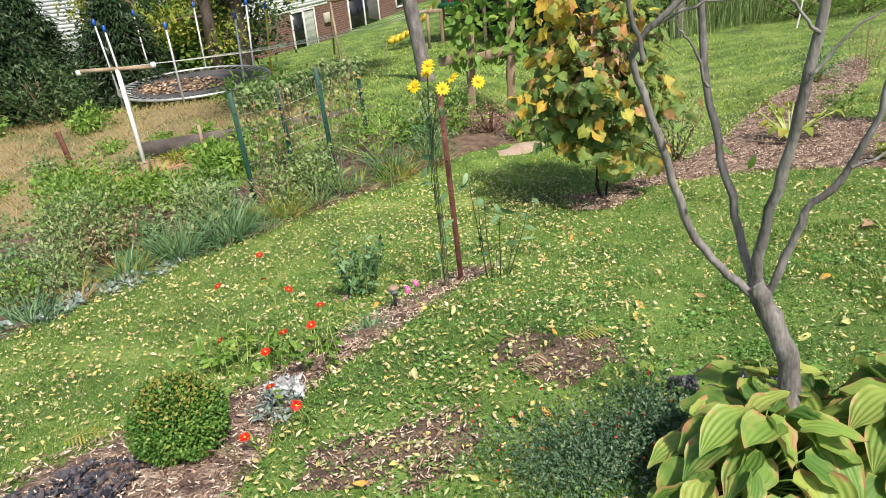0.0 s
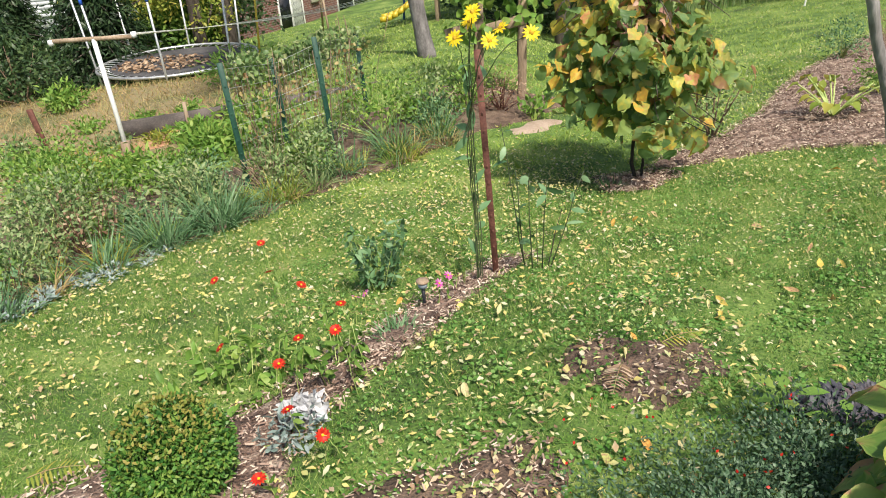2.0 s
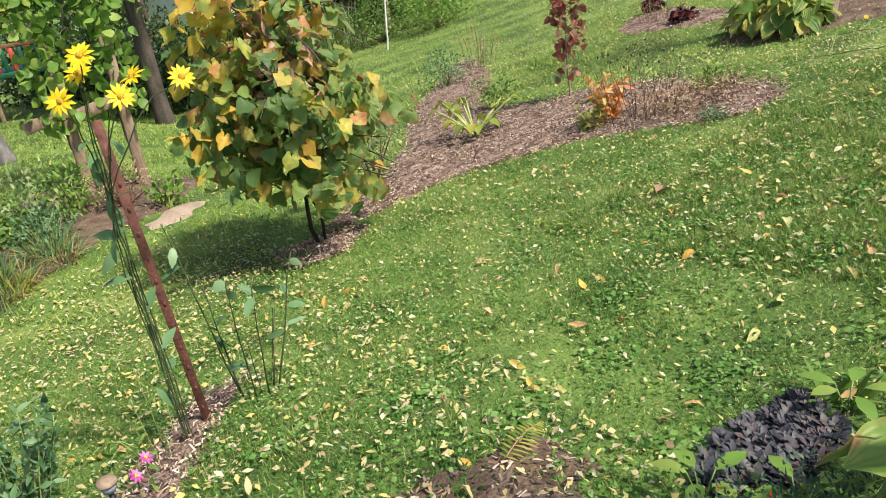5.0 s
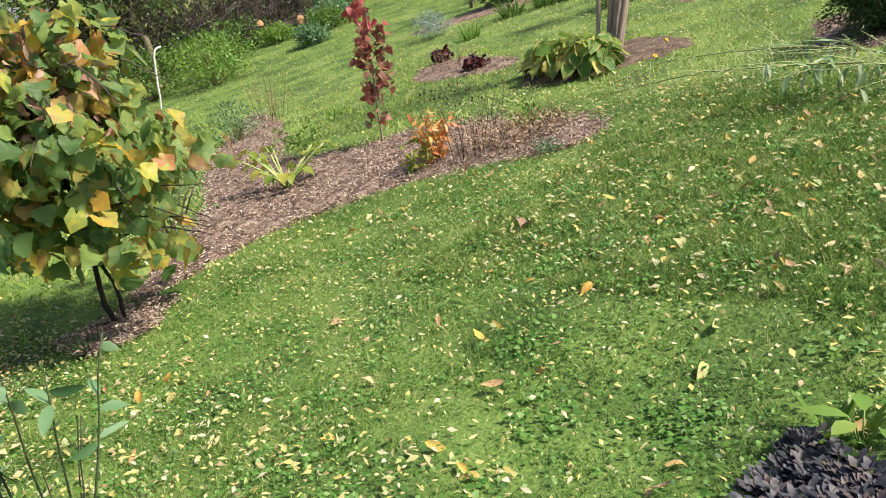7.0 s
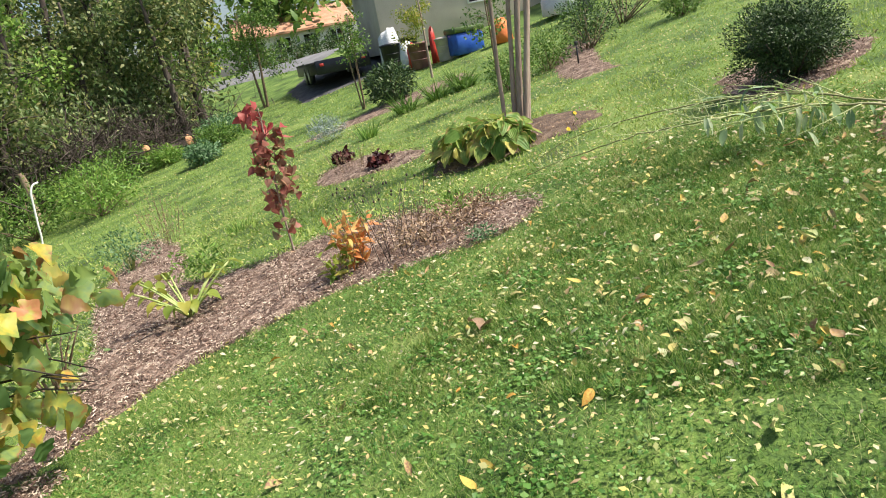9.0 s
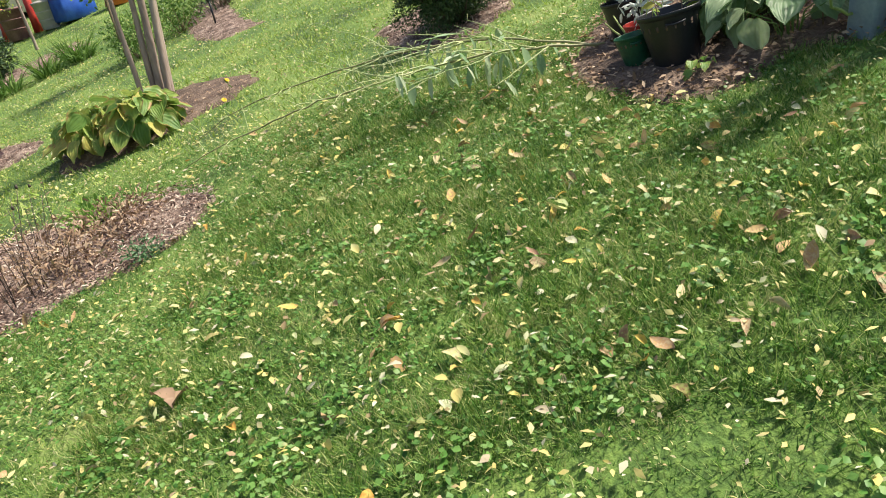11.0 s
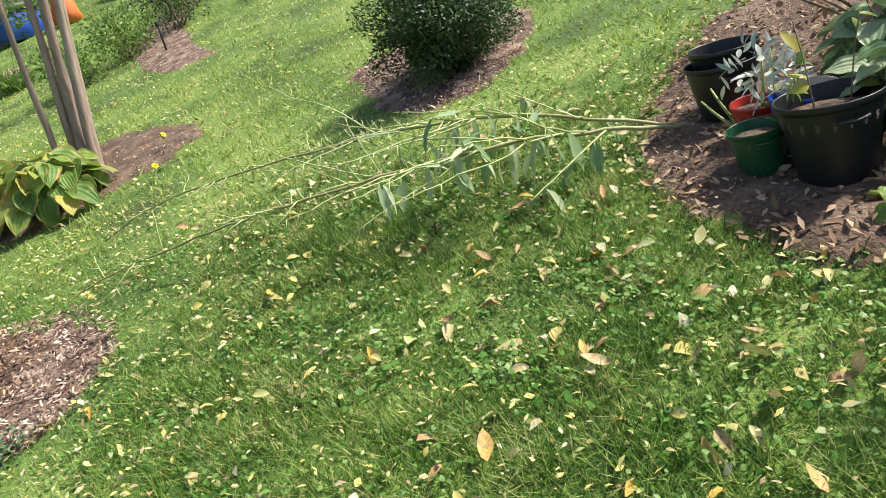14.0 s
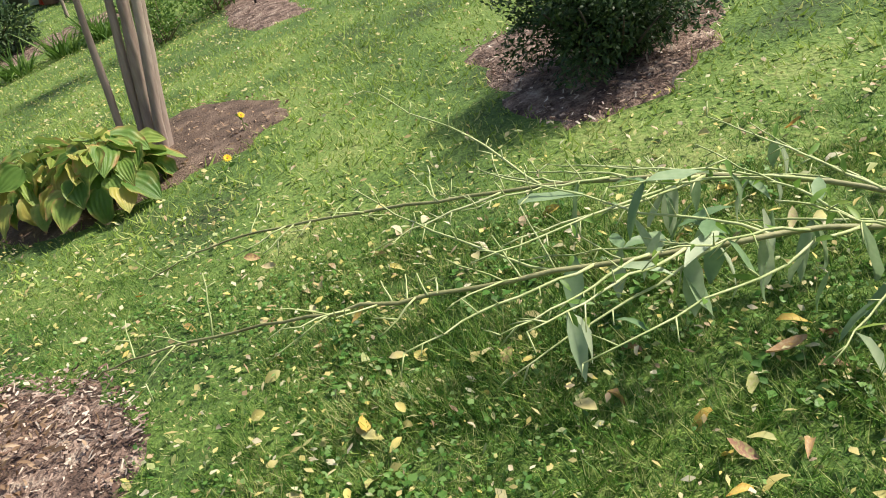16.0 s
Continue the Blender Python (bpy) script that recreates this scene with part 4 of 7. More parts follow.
trunk = MB()
limb(trunk, np.concatenate([[(.03, -.02, -.1), (.02, 0, .1)], nearer([(1.58, 3.73, -.78), (1.52, 3.76, -.6), (1.42, 3.8, -.4), (1.36, 3.82, -.28)], .765, .755)]), .05, .042, 12)
part("trunk", trunk, "bark", t)
for pts, r0, r1, k1 in (
        ([(1.4, 3.8, -.38), (1.21, 3.88, -.22), (1.04, 3.93, -.03), (.91, 3.97, .33), (.79, 3.99, .7), (.71, 4.01, .87), (.70, 4.01, 1.01), (.88, 3.97, 1.2), (1.05, 3.94, 1.33)], .019, .010, .69),
        ([(1.37, 3.82, -.33), (1.28, 3.85, -.04), (1.17, 3.89, .37), (1.06, 3.93, .75), (.99, 3.94, 1.22), (.99, 3.94, 1.7)], .0195, .0115, .80),
        ([(1.37, 3.82, -.33), (1.36, 3.82, 0.0), (1.44, 3.79, .45), (1.48, 3.77, .82), (1.51, 3.76, 1.2), (1.54, 3.74, 1.8)], .023, .016, .70),
        ([(1.42, 3.8, -.38), (1.49, 3.77, -.05), (1.55, 3.74, .19), (1.69, 3.68, .38), (1.76, 3.64, .62), (1.80, 3.62, 1.1)], .018, .011, .755),
        ([(.76, 4.0, .93), (.66, 4.02, 1.23), (.62, 4.03, 1.6)], .010, .006, .69)):
    part("limb", limb(MB(), nearer(pts, .755 if len(pts) > 3 else .695, k1), r0, r1, 10), "bark", t)
twigs = MB()
for p, q in (((.8, 3.99, 1.1), (1.2, 3.9, 1.22)), ((1.06, 3.93, .8), (.9, 3.9, 1.1)), ((1.48, 3.77, .85), (1.75, 3.7, 1.15)), ((1.5, 3.76, 1.05), (1.2, 3.8, 1.3)), ((1.7, 3.67, .42), (2.1, 3.5, .6))):
    limb(twigs, nearer([p, (np.array(p) + q) / 2 + [0, 0, .05], q], .71, .71), .007, .003, 5)
part("twigs", twigs, "bark", t)
wl = MB()
leaves(wl, nearer([(.95, 3.95, .62), (1.15, 3.9, .5), (1.3, 3.85, .45), (1.9, 3.6, .45), (1.1, 3.92, .25)], .72, .72), rand_dirs(5, -1), rand_dirs(5), .06, .025, "lance", .2, .2)
part("last_leaves", wl, "green_mid", t)

hosta(.98, 2.60, 64, .205, "large hosta with yellowing scorched ribbed leaves", r=.05, tall=.46)
hosta(1.62, 2.72, 56, .225, "green hosta with yellow edges under bare tree", r=.05, tall=.44)
hosta(1.2, 2.98, 34, .2, "smaller hosta with pale green leaves", r=.04, tall=.46)
rosettes("purple_bugle", 1.25, 3.70, .33, .17, 230, .04, .023, "ajuga", "dark purple-black bugle ground cover under tree", 10)
rosettes("purple_bugle", -2.35, 3.1, .38, .25, 120, .046, .026, "ajuga", "dark purple bugle mat beside boxwood", 30)
tuft("broadleaf_weed", 1.66, 3.74, .2, .12, 24, .035, "green_mid", "broad-leaved green plant beside bugle", "weed", .6, 1.0)
for x, y, L in ((.84, 3.66, .1), (1.0, 3.42, .09), (1.6, 3.66, .10)):
    t = thing("broadleaf_weed", x, y, "few broad smooth green leaves beside bugle", "weed", group="broad-leaved weeds")
    a = np.arange(5) * 2.4 + x * 9
    D = np.stack([np.cos(a), np.sin(a), rng.uniform(.1, .5, 5)], -1)
    part("foliage", leaves(MB(), D * .05 + [0, 0, .10], D, [0, 0, 1], L * rng.uniform(.9, 1.4, 5), L * .62, "oval", .15, .3), "green_light", t)
    sm = MB()
    for d_ in D:
        tube(sm, [(0, 0, -.02), d_ * .03 + [0, 0, .06], d_ * .05 + [0, 0, .10]], .003, 4)
    part("stems", sm, "stalk", t)
bush("low_groundcover", .32, 2.93, .52, .19, 6000, .021, .011, "ground_cover", "low sprawling green ground cover with red buds", "ground cover", "small", 10, "stem", ry=.42, lump=.35)
bush("low_groundcover", .74, 3.15, .40, .24, 4200, .022, .012, "ground_cover", "low leafy ground cover beside hosta", "ground cover", "small", 8, "stem", lump=.35)
buds = thing("red_buds", .3, 3.05, "tiny red buds over green ground cover", "flower")
bm_ = MB()
P = rng.uniform(-1, 1, (60, 3)) * [.5, .38, .05] + [0, 0, .25]
leaves(bm_, P, rand_dirs(60, .5), rand_dirs(60), .014, .012, "small")
part("petals", bm_, "petal_red", buds)


def frond(x, y, turn, L, mat, label):
    t = thing("fern_frond", x, y, label, "fern", rz=turn)
    mb, st = MB(), MB()
    u = np.linspace(.08, .98, 14)
    w = .17 * np.sin(np.pi * u ** .7) * L / .3 + .02
    zz = .045 + .03 * np.sin(u * 3)
    for s in (-1, 1):
        D = np.stack([np.full(14, .35), np.full(14, s), np.zeros(14)], -1)
        leaves(mb, np.stack([u * L, 0 * u, zz], -1), D, [0, 0, 1], w * .5, .011 * L / .3, "lance", .1, .2)
    tube(st, np.stack([u * L, 0 * u, zz], -1), np.linspace(.003, .001, 14), 4)
    part("rachis", st, "stem_tan", t)
    part("leaflets", mb, mat, t)


frond(.20, 4.02, 250, .26, "brown_leaf", "dried pale fern frond lying on bare soil")
frond(.42, 4.2, 20, .26, "yellow_green", "green fern frond lying on bare soil")
frond(-2.75, 3.65, 15, .32, "yellow_green", "yellowing fern frond on lawn")

# ---- diagonal strip ----
bx = bush("boxwood", -1.86, 3.46, .27, .48, 14000, .022, .015, "box", "clipped round boxwood with bronze tips", "shrub", "flat", 10, lump=.07, fill=.25)
P = rand_dirs(1100, .8) * [.27, .27, .245] + [0, 0, .245]
P = P[P[:, 2] > .37]
part("bronze_tips", leaves(MB(), P, rand_dirs(len(P), .8), rand_dirs(len(P), 1), .022, .014, "flat", .2, .2), "bronze", bx, "bronze-yellow leaf tips")["kind"] = "stuff"
bush("dusty_miller", -1.45, 3.82, .16, .16, 150, .06, .018, "grey_blue", "silver dusty miller beside boxwood", "plant", "lance", 4, "stem")
fl = thing("white_fluff", -1.42, 4.0, "white fluffy seed or fibre clump on mulch", "debris")
fm = MB()
k = 160
P = rand_dirs(k) * rng.random((k, 1)) ** .4 * [.13, .1, .06] + [0, 0, .08]
leaves(fm, P, rand_dirs(k), rand_dirs(k), .07, .055, "small", .3, .3)
part("fluff", fm, "cotton", fl)
ZIN = bloom("bloom", .058, 12, "petal_red", "petal_yellow", 2)


def flower(name, x, y, pts, model, stem_mat, leaf_mat, label, nleaf=6, L=.06, W=.025, r=.004, scale=1.0, group=""):
    """One flower: a curved stem through points above its foot, leaves, a bloom."""
    t = thing(name, x, y, label, "flower", group=group)
    pts = np.array([(0, 0, -.02), *pts], float)
    part("stem", limb(MB(), pts, r, r * .6, 5), stem_mat, t)
    if nleaf:
        f = rng.uniform(.1, .85, nleaf) * (len(pts) - 1)
        k = np.minimum(f.astype(int), len(pts) - 2)
        part("stem_leaves", leaves(MB(), pts[k] + (pts[k + 1] - pts[k]) * (f - k)[:, None], rand_dirs(nleaf, .2), rand_dirs(nleaf, 1.5), L, W, "lance", .2, .4), leaf_mat, t)
    b = new("bloom", model[0])
    b.parent = t
    b.location = pts[-1]
    b.rotation_euler = (rng.normal(-.5, .3), rng.normal(0, .3), rng.uniform(0, 6))
    b.scale = (scale,) * 3
    if model[1]:
        c = new("flower_centre", model[1])
        c.parent = b
    return t


ZP = [(-2.17, 6.1, .5), (-1.88, 5.28, .5), (-2.24, 5.24, .5), (-1.57, 4.9, .5), (-1.3, 4.7, .4), (-1.23, 4.18, .45), (-1.52, 4.07, .35), (-1.99, 4.5, .3), (-1.49, 4.38, .35), (-1.21, 3.55, .2), (-1.41, 3.74, .25), (-1.45, 3.33, .15)]
for x, y, h in ZP:
    dx, dy = (rng.uniform(-.3, -.1), rng.uniform(.1, .35)) if y > 4.6 else (rng.uniform(-.12, .08), rng.uniform(-.1, .1))
    fz = hz(x, y) + h - hz(x - dx, y - dy)
    flower("zinnia", x - dx, y - dy, [(dx * .35, dy * .35, fz * .65), (dx, dy, fz)], ZIN, "stem", "green_mid", "red zinnia on a thin leaning green stem", group="red zinnias", r=.0028)
stalks("zinnia_foliage", -1.9, 4.45, .45, .7, 26, "stem", "green_light", "sprawling green zinnia stems without flowers", leafn=7, L=.09, W=.04, droop=.9)
stalks("zinnia_foliage", -1.35, 4.5, .42, .35, 12, "stem", "green_mid", "leafy zinnia stems by the mulch", leafn=9, L=.07, W=.04, droop=.4)
tuft("grey_tuft", -1.02, 4.9, .2, .22, 120, .012, "green_blue", "small grey-green tufted plant in mulch", "plant", .6, 1.2)
tuft("weed_tuft", -1.62, 3.3, .14, .16, 50, .008, "green_light", "pale green weed beside mulch", "weed", .8, 1.2)
stalks("upright_shrub", -1.28, 6.0, .7, .16, 14, "stem", "green_blue", "upright narrow leafy shrub in the strip", leafn=26, L=.075, W=.03)
PINK = bloom("bloom", .06, 8, "petal_pink", "petal_yellow", 1)
for x, y, h in ((-2.75, 3.0, .14), (-2.65, 2.92, .12), (-1.35, 5.3, .22), (-1.3, 5.4, .2), (-.78, 5.35, .2), (-.72, 5.45, .22)):
    flower("pink_flower", x, y, [(0.01, 0, h * .6), (.02, 0, h)], PINK, "stem", "green_mid", "small magenta flower in the strip", 4, group="pink flowers")

# solar path light
t = thing("solar_light", -.88, 5.42, "black solar path light with pale round top", "garden light")
part("stake", tube(MB(), [(0, 0, -.05), (0, 0, .02), (0, 0, .17)], [.008, .012, .014], 10), "black", t)
part("lens", lathe(MB(), [(0, .165), (.028, .165), (.034, .185), (.036, .21), (0, .212)], 16), "wood_grey", t)
part("cap", lathe(MB(), [(0, .205), (.042, .205), (.047, .213), (.04, .226), (.012, .234), (0, .234)], 20), "wood", t, "pale weathered cap")

# rusty stake with tall yellow flowers
t = thing("metal_stake", -.36, 6.0, "rusty red-brown steel garden stake", "stake")
st = MB()
tilt = Matrix.Rotation(radians(-2), 4, "Y")
block(st, -.023, .023, -.004, .004, -.1, 1.72, .001, tilt)
block(st, -.004, .004, .004, .025, -.1, 1.72, .001, tilt)
part("bar", st, "rust", t)
for k in range(12):
    part("stud", block(MB(), -.007, .007, -.009, -.004, .1 + k * .13, .125 + k * .13, .002, tilt), "rust", t)
PETAL = leaves(MB(), [[.009, 0, 0]], [1, 0, .25], [0, 0, 1], .045, .017, "lance", .15, .3).mesh("petal", "petal_yellow")
DISC = lathe(MB(), [(0, .010), (.008, .009), (.014, .003), (.012, -.005), (.004, -.012), (0, -.012)], 10).mesh("bloom", "disc_gold")
FP = [(-.44, 5.35, .72), (-.55, 5.35, .58), (-.35, 5.35, .55), (-.28, 5.45, .60), (-.10, 5.45, .56), (-.46, 5.45, .65)]
for x, y, z in FP:
    bx_, by_ = -.49 + rng.normal(0, .012), 5.86 + rng.normal(0, .012)
    o_ = np.array([bx_, by_, hz(bx_, by_)])
    f = flower("yellow_sunflower", bx_, by_, [(.01, -.02, .5), (-.01, -.1, 1.0), (.0, -.18, 1.4), np.array([x, y, z]) * .55 + np.array([-.49, 5.6, .35]) * .45 - o_, np.array([x, y, z]) - o_], (DISC, None), "stalk_dark", "green_blue", "tall yellow perennial sunflower tied to stake", 3, .13, .05, .0042, 1.0, group="yellow sunflowers")
    disc = [o_ for o_ in f.children if o_.name.startswith("bloom")][0]
    disc.rotation_euler = (rng.uniform(.5, 1.1), rng.normal(0, .3), rng.normal(0, .4))
    for k in range(13):
        pt = new("petal", PETAL)
        pt.parent = disc
        pt.rotation_euler = (rng.normal(0, .15), rng.normal(0, .15), k * 6.283 / 13)
stalks("sunflower_stalks", -.08, 6.05, 1.1, .3, 5, "stalk_dark", "green_blue", "leggy green stalks with large grey-green leaves", leafn=5, L=.10, W=.055, rad=.006, shape="oval")
stalks("bent_perennial", -.6, 5.95, .75, .3, 9, "stem", "green_mid", "bent thin yellow-green stems around stake", leafn=2, droop=1.1, rad=.003)
stalks("dark_stalk", .0, 6.1, .55, .1, 3, "bark_dark", "green_mid", "dark dried stalk near the stake", leafn=2)

# ---- turning vine tree ----
t = thing("vine_tree", 1.25, 8.6, "small vine-covered tree with green, yellow and orange heart-shaped leaves", "small tree")
tm = MB()
limb(tm, [(.02, 0, -.05), (-.05, .0, .22), (-.02, .03, .5), (.0, .08, .9), (-.05, .1, 1.4), (.0, .1, 2.2)], .024, .012, 8)
limb(tm, [(.04, 0, -.05), (.10, .02, .2), (.02, .05, .55)], .018, .012, 7)
part("trunk", tm, "bark_black", t)
for p in ((-.75, .1, 2.5), (-.5, .0, 2.42), (-.3, .15, 2.35)):
    part("branch", limb(MB(), [(-.02, .1, 1.7), (p[0] * .5, p[1], 2.1), p], .007, .003, 5), "bark_dark", t)
for _ in range(26):
    a, z = rng.uniform(0, 6.28), rng.uniform(.5, 2.0)
    part("branch", limb(MB(), [(0, .08, z), (math.cos(a) * .4, math.sin(a) * .4, z + .2), (math.cos(a) * .85, math.sin(a) * .85, z + rng.uniform(-.2, .2))], .010, .003, 5), "bark_dark", t)


def crown_pts(n, shell):
    d = rand_dirs(n)
    r = rng.uniform(shell, 1.0, n)
    prof = 1 + .2 * np.sin(d[:, 0] * 4 + 1) * np.cos(d[:, 1] * 5 + d[:, 2] * 3) + .16 * np.sin(d[:, 2] * 7 + d[:, 0] * 3) + .1 * np.sin(d[:, 0] * 11 + d[:, 2] * 9)
    taper = np.where(d[:, 2] > 0, 1 - .38 * d[:, 2] ** 2, 1.0)
    P = d * (r * prof)[:, None] * np.stack([.84 * taper, .86 * taper, np.full(n, .92)], -1) + [-.04, .08, 1.38]
    return P, d


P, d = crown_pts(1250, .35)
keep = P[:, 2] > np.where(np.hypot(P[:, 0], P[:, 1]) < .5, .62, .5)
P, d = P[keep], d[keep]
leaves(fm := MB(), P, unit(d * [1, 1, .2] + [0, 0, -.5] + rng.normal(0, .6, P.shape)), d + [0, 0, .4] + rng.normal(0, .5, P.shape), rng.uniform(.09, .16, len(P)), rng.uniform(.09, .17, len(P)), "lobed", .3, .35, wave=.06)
part("inner_leaves", fm, "turn_in_dim", t)
k = 220
P = rand_dirs(k) * rng.random((k, 1)) ** .5 * [.42, .5, .45] + [-.05, -.1, 1.75]
leaves(fm := MB(), P, rand_dirs(k, -.8), rand_dirs(k, .3), rng.uniform(.05, .12, k), rng.uniform(.03, .07, k), "oval", .9, .7, wave=.08)
part("dry_leaves", fm, "turn_dry", t, "dry curled pinkish-brown leaves")
HEARTS = []


def grape_leaf(cup, droop, k=20):
    """Five-lobed leaf about one unit wide, its stalk end at the origin."""
    th = np.linspace(-np.pi, np.pi, k, endpoint=False) + .001
    r = .5 * (1 + .13 * np.cos(5 * th) + .05 * rng.normal(size=k)) * (1 + .14 * np.cos(th)) * np.where(np.abs(th) > 2.9, .45, 1)
    mb_v, uv = [(.36, 0, 0)], [(0, 0)]
    for g in (.55, 1.0):
        x, y = .36 + g * r * np.cos(th), g * r * np.sin(th)
        z = cup * np.abs(y) - droop * x ** 2 + g * rng.normal(0, .035, k)
        mb_v += list(zip(x, y, z))
        uv += [(g ** 2 * .95, g)] * k
    j = np.arange(k)
    n_ = (j + 1) % k
    q = np.concatenate([np.stack([0 * j, 1 + j, 1 + n_, 1 + n_], -1), np.stack([1 + j, 1 + k + j, 1 + k + n_, 1 + n_], -1)])
    return MB().add(mb_v, q, uv)


for dr, fo in ((.2, .25), (.4, .1), (.1, .4), (.5, -.15), (.3, .45), (-.1, .3)):
    mb = grape_leaf(fo, dr)
    HEARTS += [mb.mesh("leaf", "turn"), mb.mesh("leaf", "turn_top")]
P, d = crown_pts(300, .78)
P[26:40] = np.stack([rng.uniform(.25, .7, 14), rng.uniform(-.35, .1, 14), rng.uniform(.5, .62, 14)], -1)
P[:26] = np.stack([rng.uniform(-.75, -.3, 26), rng.normal(0, .2, 26), rng.uniform(2.0, 2.42, 26)], -1)
for k in range(300):
    ob = new("leaf", HEARTS[k % 6 * 2 + int(P[k][2] + rng.normal(0, .35) - P[k][0] * .9 > 1.62)])
    ob.parent = t
    D = Vector(d[k] * [1, 1, .3]) * .45 + Vector((0, 0, -.6)) + Vector(rng.normal(0, .45, 3))
    q = D.to_track_quat("X", "Z") @ Euler((rng.normal(0, .7), 0, 0)).to_quaternion()
    ob.location, ob.rotation_euler = (P[k][0], P[k][1], max(.5, P[k][2])), q.to_euler()
    s = rng.uniform(.12, .195)
    ob.scale = (s * rng.uniform(.85, 1.15), s * rng.uniform(.75, 1.1), s)
tuft("dark_weed", .92, 8.3, .22, .2, 70, .02, "green_dark", "dark green weed beside the vine tree", "weed", .6, 1.0)
bush("vine_side_shrub", 2.5, 10.0, .4, 1.1, 520, .06, .03, "green_soft", "loose grey-green shrub behind vine tree", "shrub", "oval", 8, lump=.3)

# ---- far mulch bed ----
t = thing("squash_plant", 4.1, 10.3, "yellowing squash plant with limp stems on mulch", "squash plant")
sm, lv = MB(), MB()
for k in range(20):
    a = rng.uniform(0, 6.28)
    pts = arc([0, 0, .02], [math.cos(a), math.sin(a), 1.2], rng.uniform(.35, .85), .2, 6)
    tube(sm, pts, .011, 6)
    leaves(lv, [pts[-1]], [math.cos(a), math.sin(a), -.3], [0, 0, 1], .14, .12, "heart", .3, .4, wave=.04)
    leaves(lv, [pts[-2]], rand_dirs(1), [0, 0, 1], .11, .09, "heart", .15, .3)
part("stems", sm, "stem", t)
part("foliage", lv, "yellow_green", t)
t = thing("red_sapling", 5.75, 10.4, "staked sapling with crimson and bronze leaves", "sapling")
part("stem", limb(MB(), [(0, 0, -.05), (-.02, 0, .55), (.0, .02, 1.15), (.03, .02, 1.74)], .016, .006, 7), "bark_pale", t)
br, lv, top_lv = MB(), MB(), MB()
for _ in range(40):
    z, a = 1.72 - 1.58 * rng.random() ** 1.3, rng.uniform(0, 6.28)
    e = np.array([math.cos(a) * .22, math.sin(a) * .22, z + .12])
    tube(br, [(0, 0, z), e * .5 + [0, 0, z * .5], e], [.005, .004, .002], 4)
    n = 3 if z < .85 else 6
    leaves(top_lv if z > 1.38 else lv, e * rng.uniform(.3, 1.15, (n, 1)) * [1, 1, 0] + np.stack([0 * np.arange(n), 0 * np.arange(n), rng.uniform(z - .05, z + .15, n)], -1), rand_dirs(n, -.7), rand_dirs(n), rng.uniform(.08, .125, n), .09, "heart", .3, .35, wave=.04)
part("branches", br, "twig", t)
part("foliage", lv, "red_leaf", t)
part("top_foliage", top_lv, "crimson_leaf", t, "bright crimson top leaves")
stalks("amsonia", 4.75, 8.5, .58, .22, 13, "stem_tan", "orange_leaf", "orange autumn perennial with narrow leaves", leafn=16, L=.12, W=.036)
stalks("yellow_perennial", 4.5, 8.45, .42, .14, 6, "stem", "yellow_green", "yellow-green leafy perennial on mulch", leafn=9, L=.12, W=.04)
stalks("coneflower_seedheads", 4.95, 8.2, .8, .8, 26, "bark_dark", "brown_leaf", "dry coneflower stalks with dark seedheads", leafn=3, L=.04, W=.015)
sh = thing("seed_cones", 4.95, 8.2, "black seedheads on dry stalks", "seedhead")
sc = MB()
for _ in range(22):
    p = rng.uniform(-1, 1, 3) * [.4, .35, .12] + [0, 0, .66]
    lathe(sc, [(0, -.012), (.009, -.008), (.010, .004), (.005, .014), (0, .016)], 6, p)
part("cones", sc, "bark_dark", sh)
bush("dry_shrublet", 5.0, 7.8, .5, .38, 900, .045, .014, "brown_leaf", "low dry brown perennial on mulch", "plant", "lance", 14, "twig", lump=.3)
bush("dry_shrublet", 5.5, 7.6, .36, .3, 500, .045, .014, "brown_leaf", "low dry brown perennial on mulch", "plant", "lance", 10, "twig", lump=.3)
bush("green_sprig", 4.85, 7.12, .16, .14, 320, .03, .012, "green_blue", "small green lavender-like sprig at bed edge", "plant", "lance", 6, "stem")
bush("green_sprig", 5.85, 8.1, .2, .22, 260, .06, .025, "green_light", "leafy green clump at bed end", "plant", "lance", 6, "stem")
bush("blue_green_shrub", 6.5, 15.2, .55, .75, 700, .06, .025, "green_blue", "blue-green perennial clump by path", "plant", "lance", 12, "stem")
stalks("dry_plume", 7.8, 16.0, 1.1, .7, 24, "twig", "brown_leaf", "tall dry feathery plant beside path", leafn=10, L=.06, W=.015)
bush("light_shrub", 5.3, 11.6, .4, .5, 260, .08, .03, "green_light", "pale green perennial at bed edge", "plant", "lance", 10, "stem")
tuft("path_weed", 7.6, 13.6, .3, .4, 90, .012, "green_light", "grassy green weed at bed edge", "weed", .6)
stalks("dead_stalk", 4.2, 9.0, .5, .2, 3, "twig", "brown_leaf", "thin dead stalk on mulch", leafn=1)
t = thing("curled_leaf", 3.15, 6.1, "large curled brown and white dead leaf on lawn", "leaf")
part("blade", leaves(MB(), [(-.07, 0, .05), (-.03, .02, .05)], [(1, .2, .1), (.6, .8, .2)], [(0, .3, 1), (.4, 0, 1)], .16, .09, "oval", .6, .3, wave=.03), "brown_leaf", t)

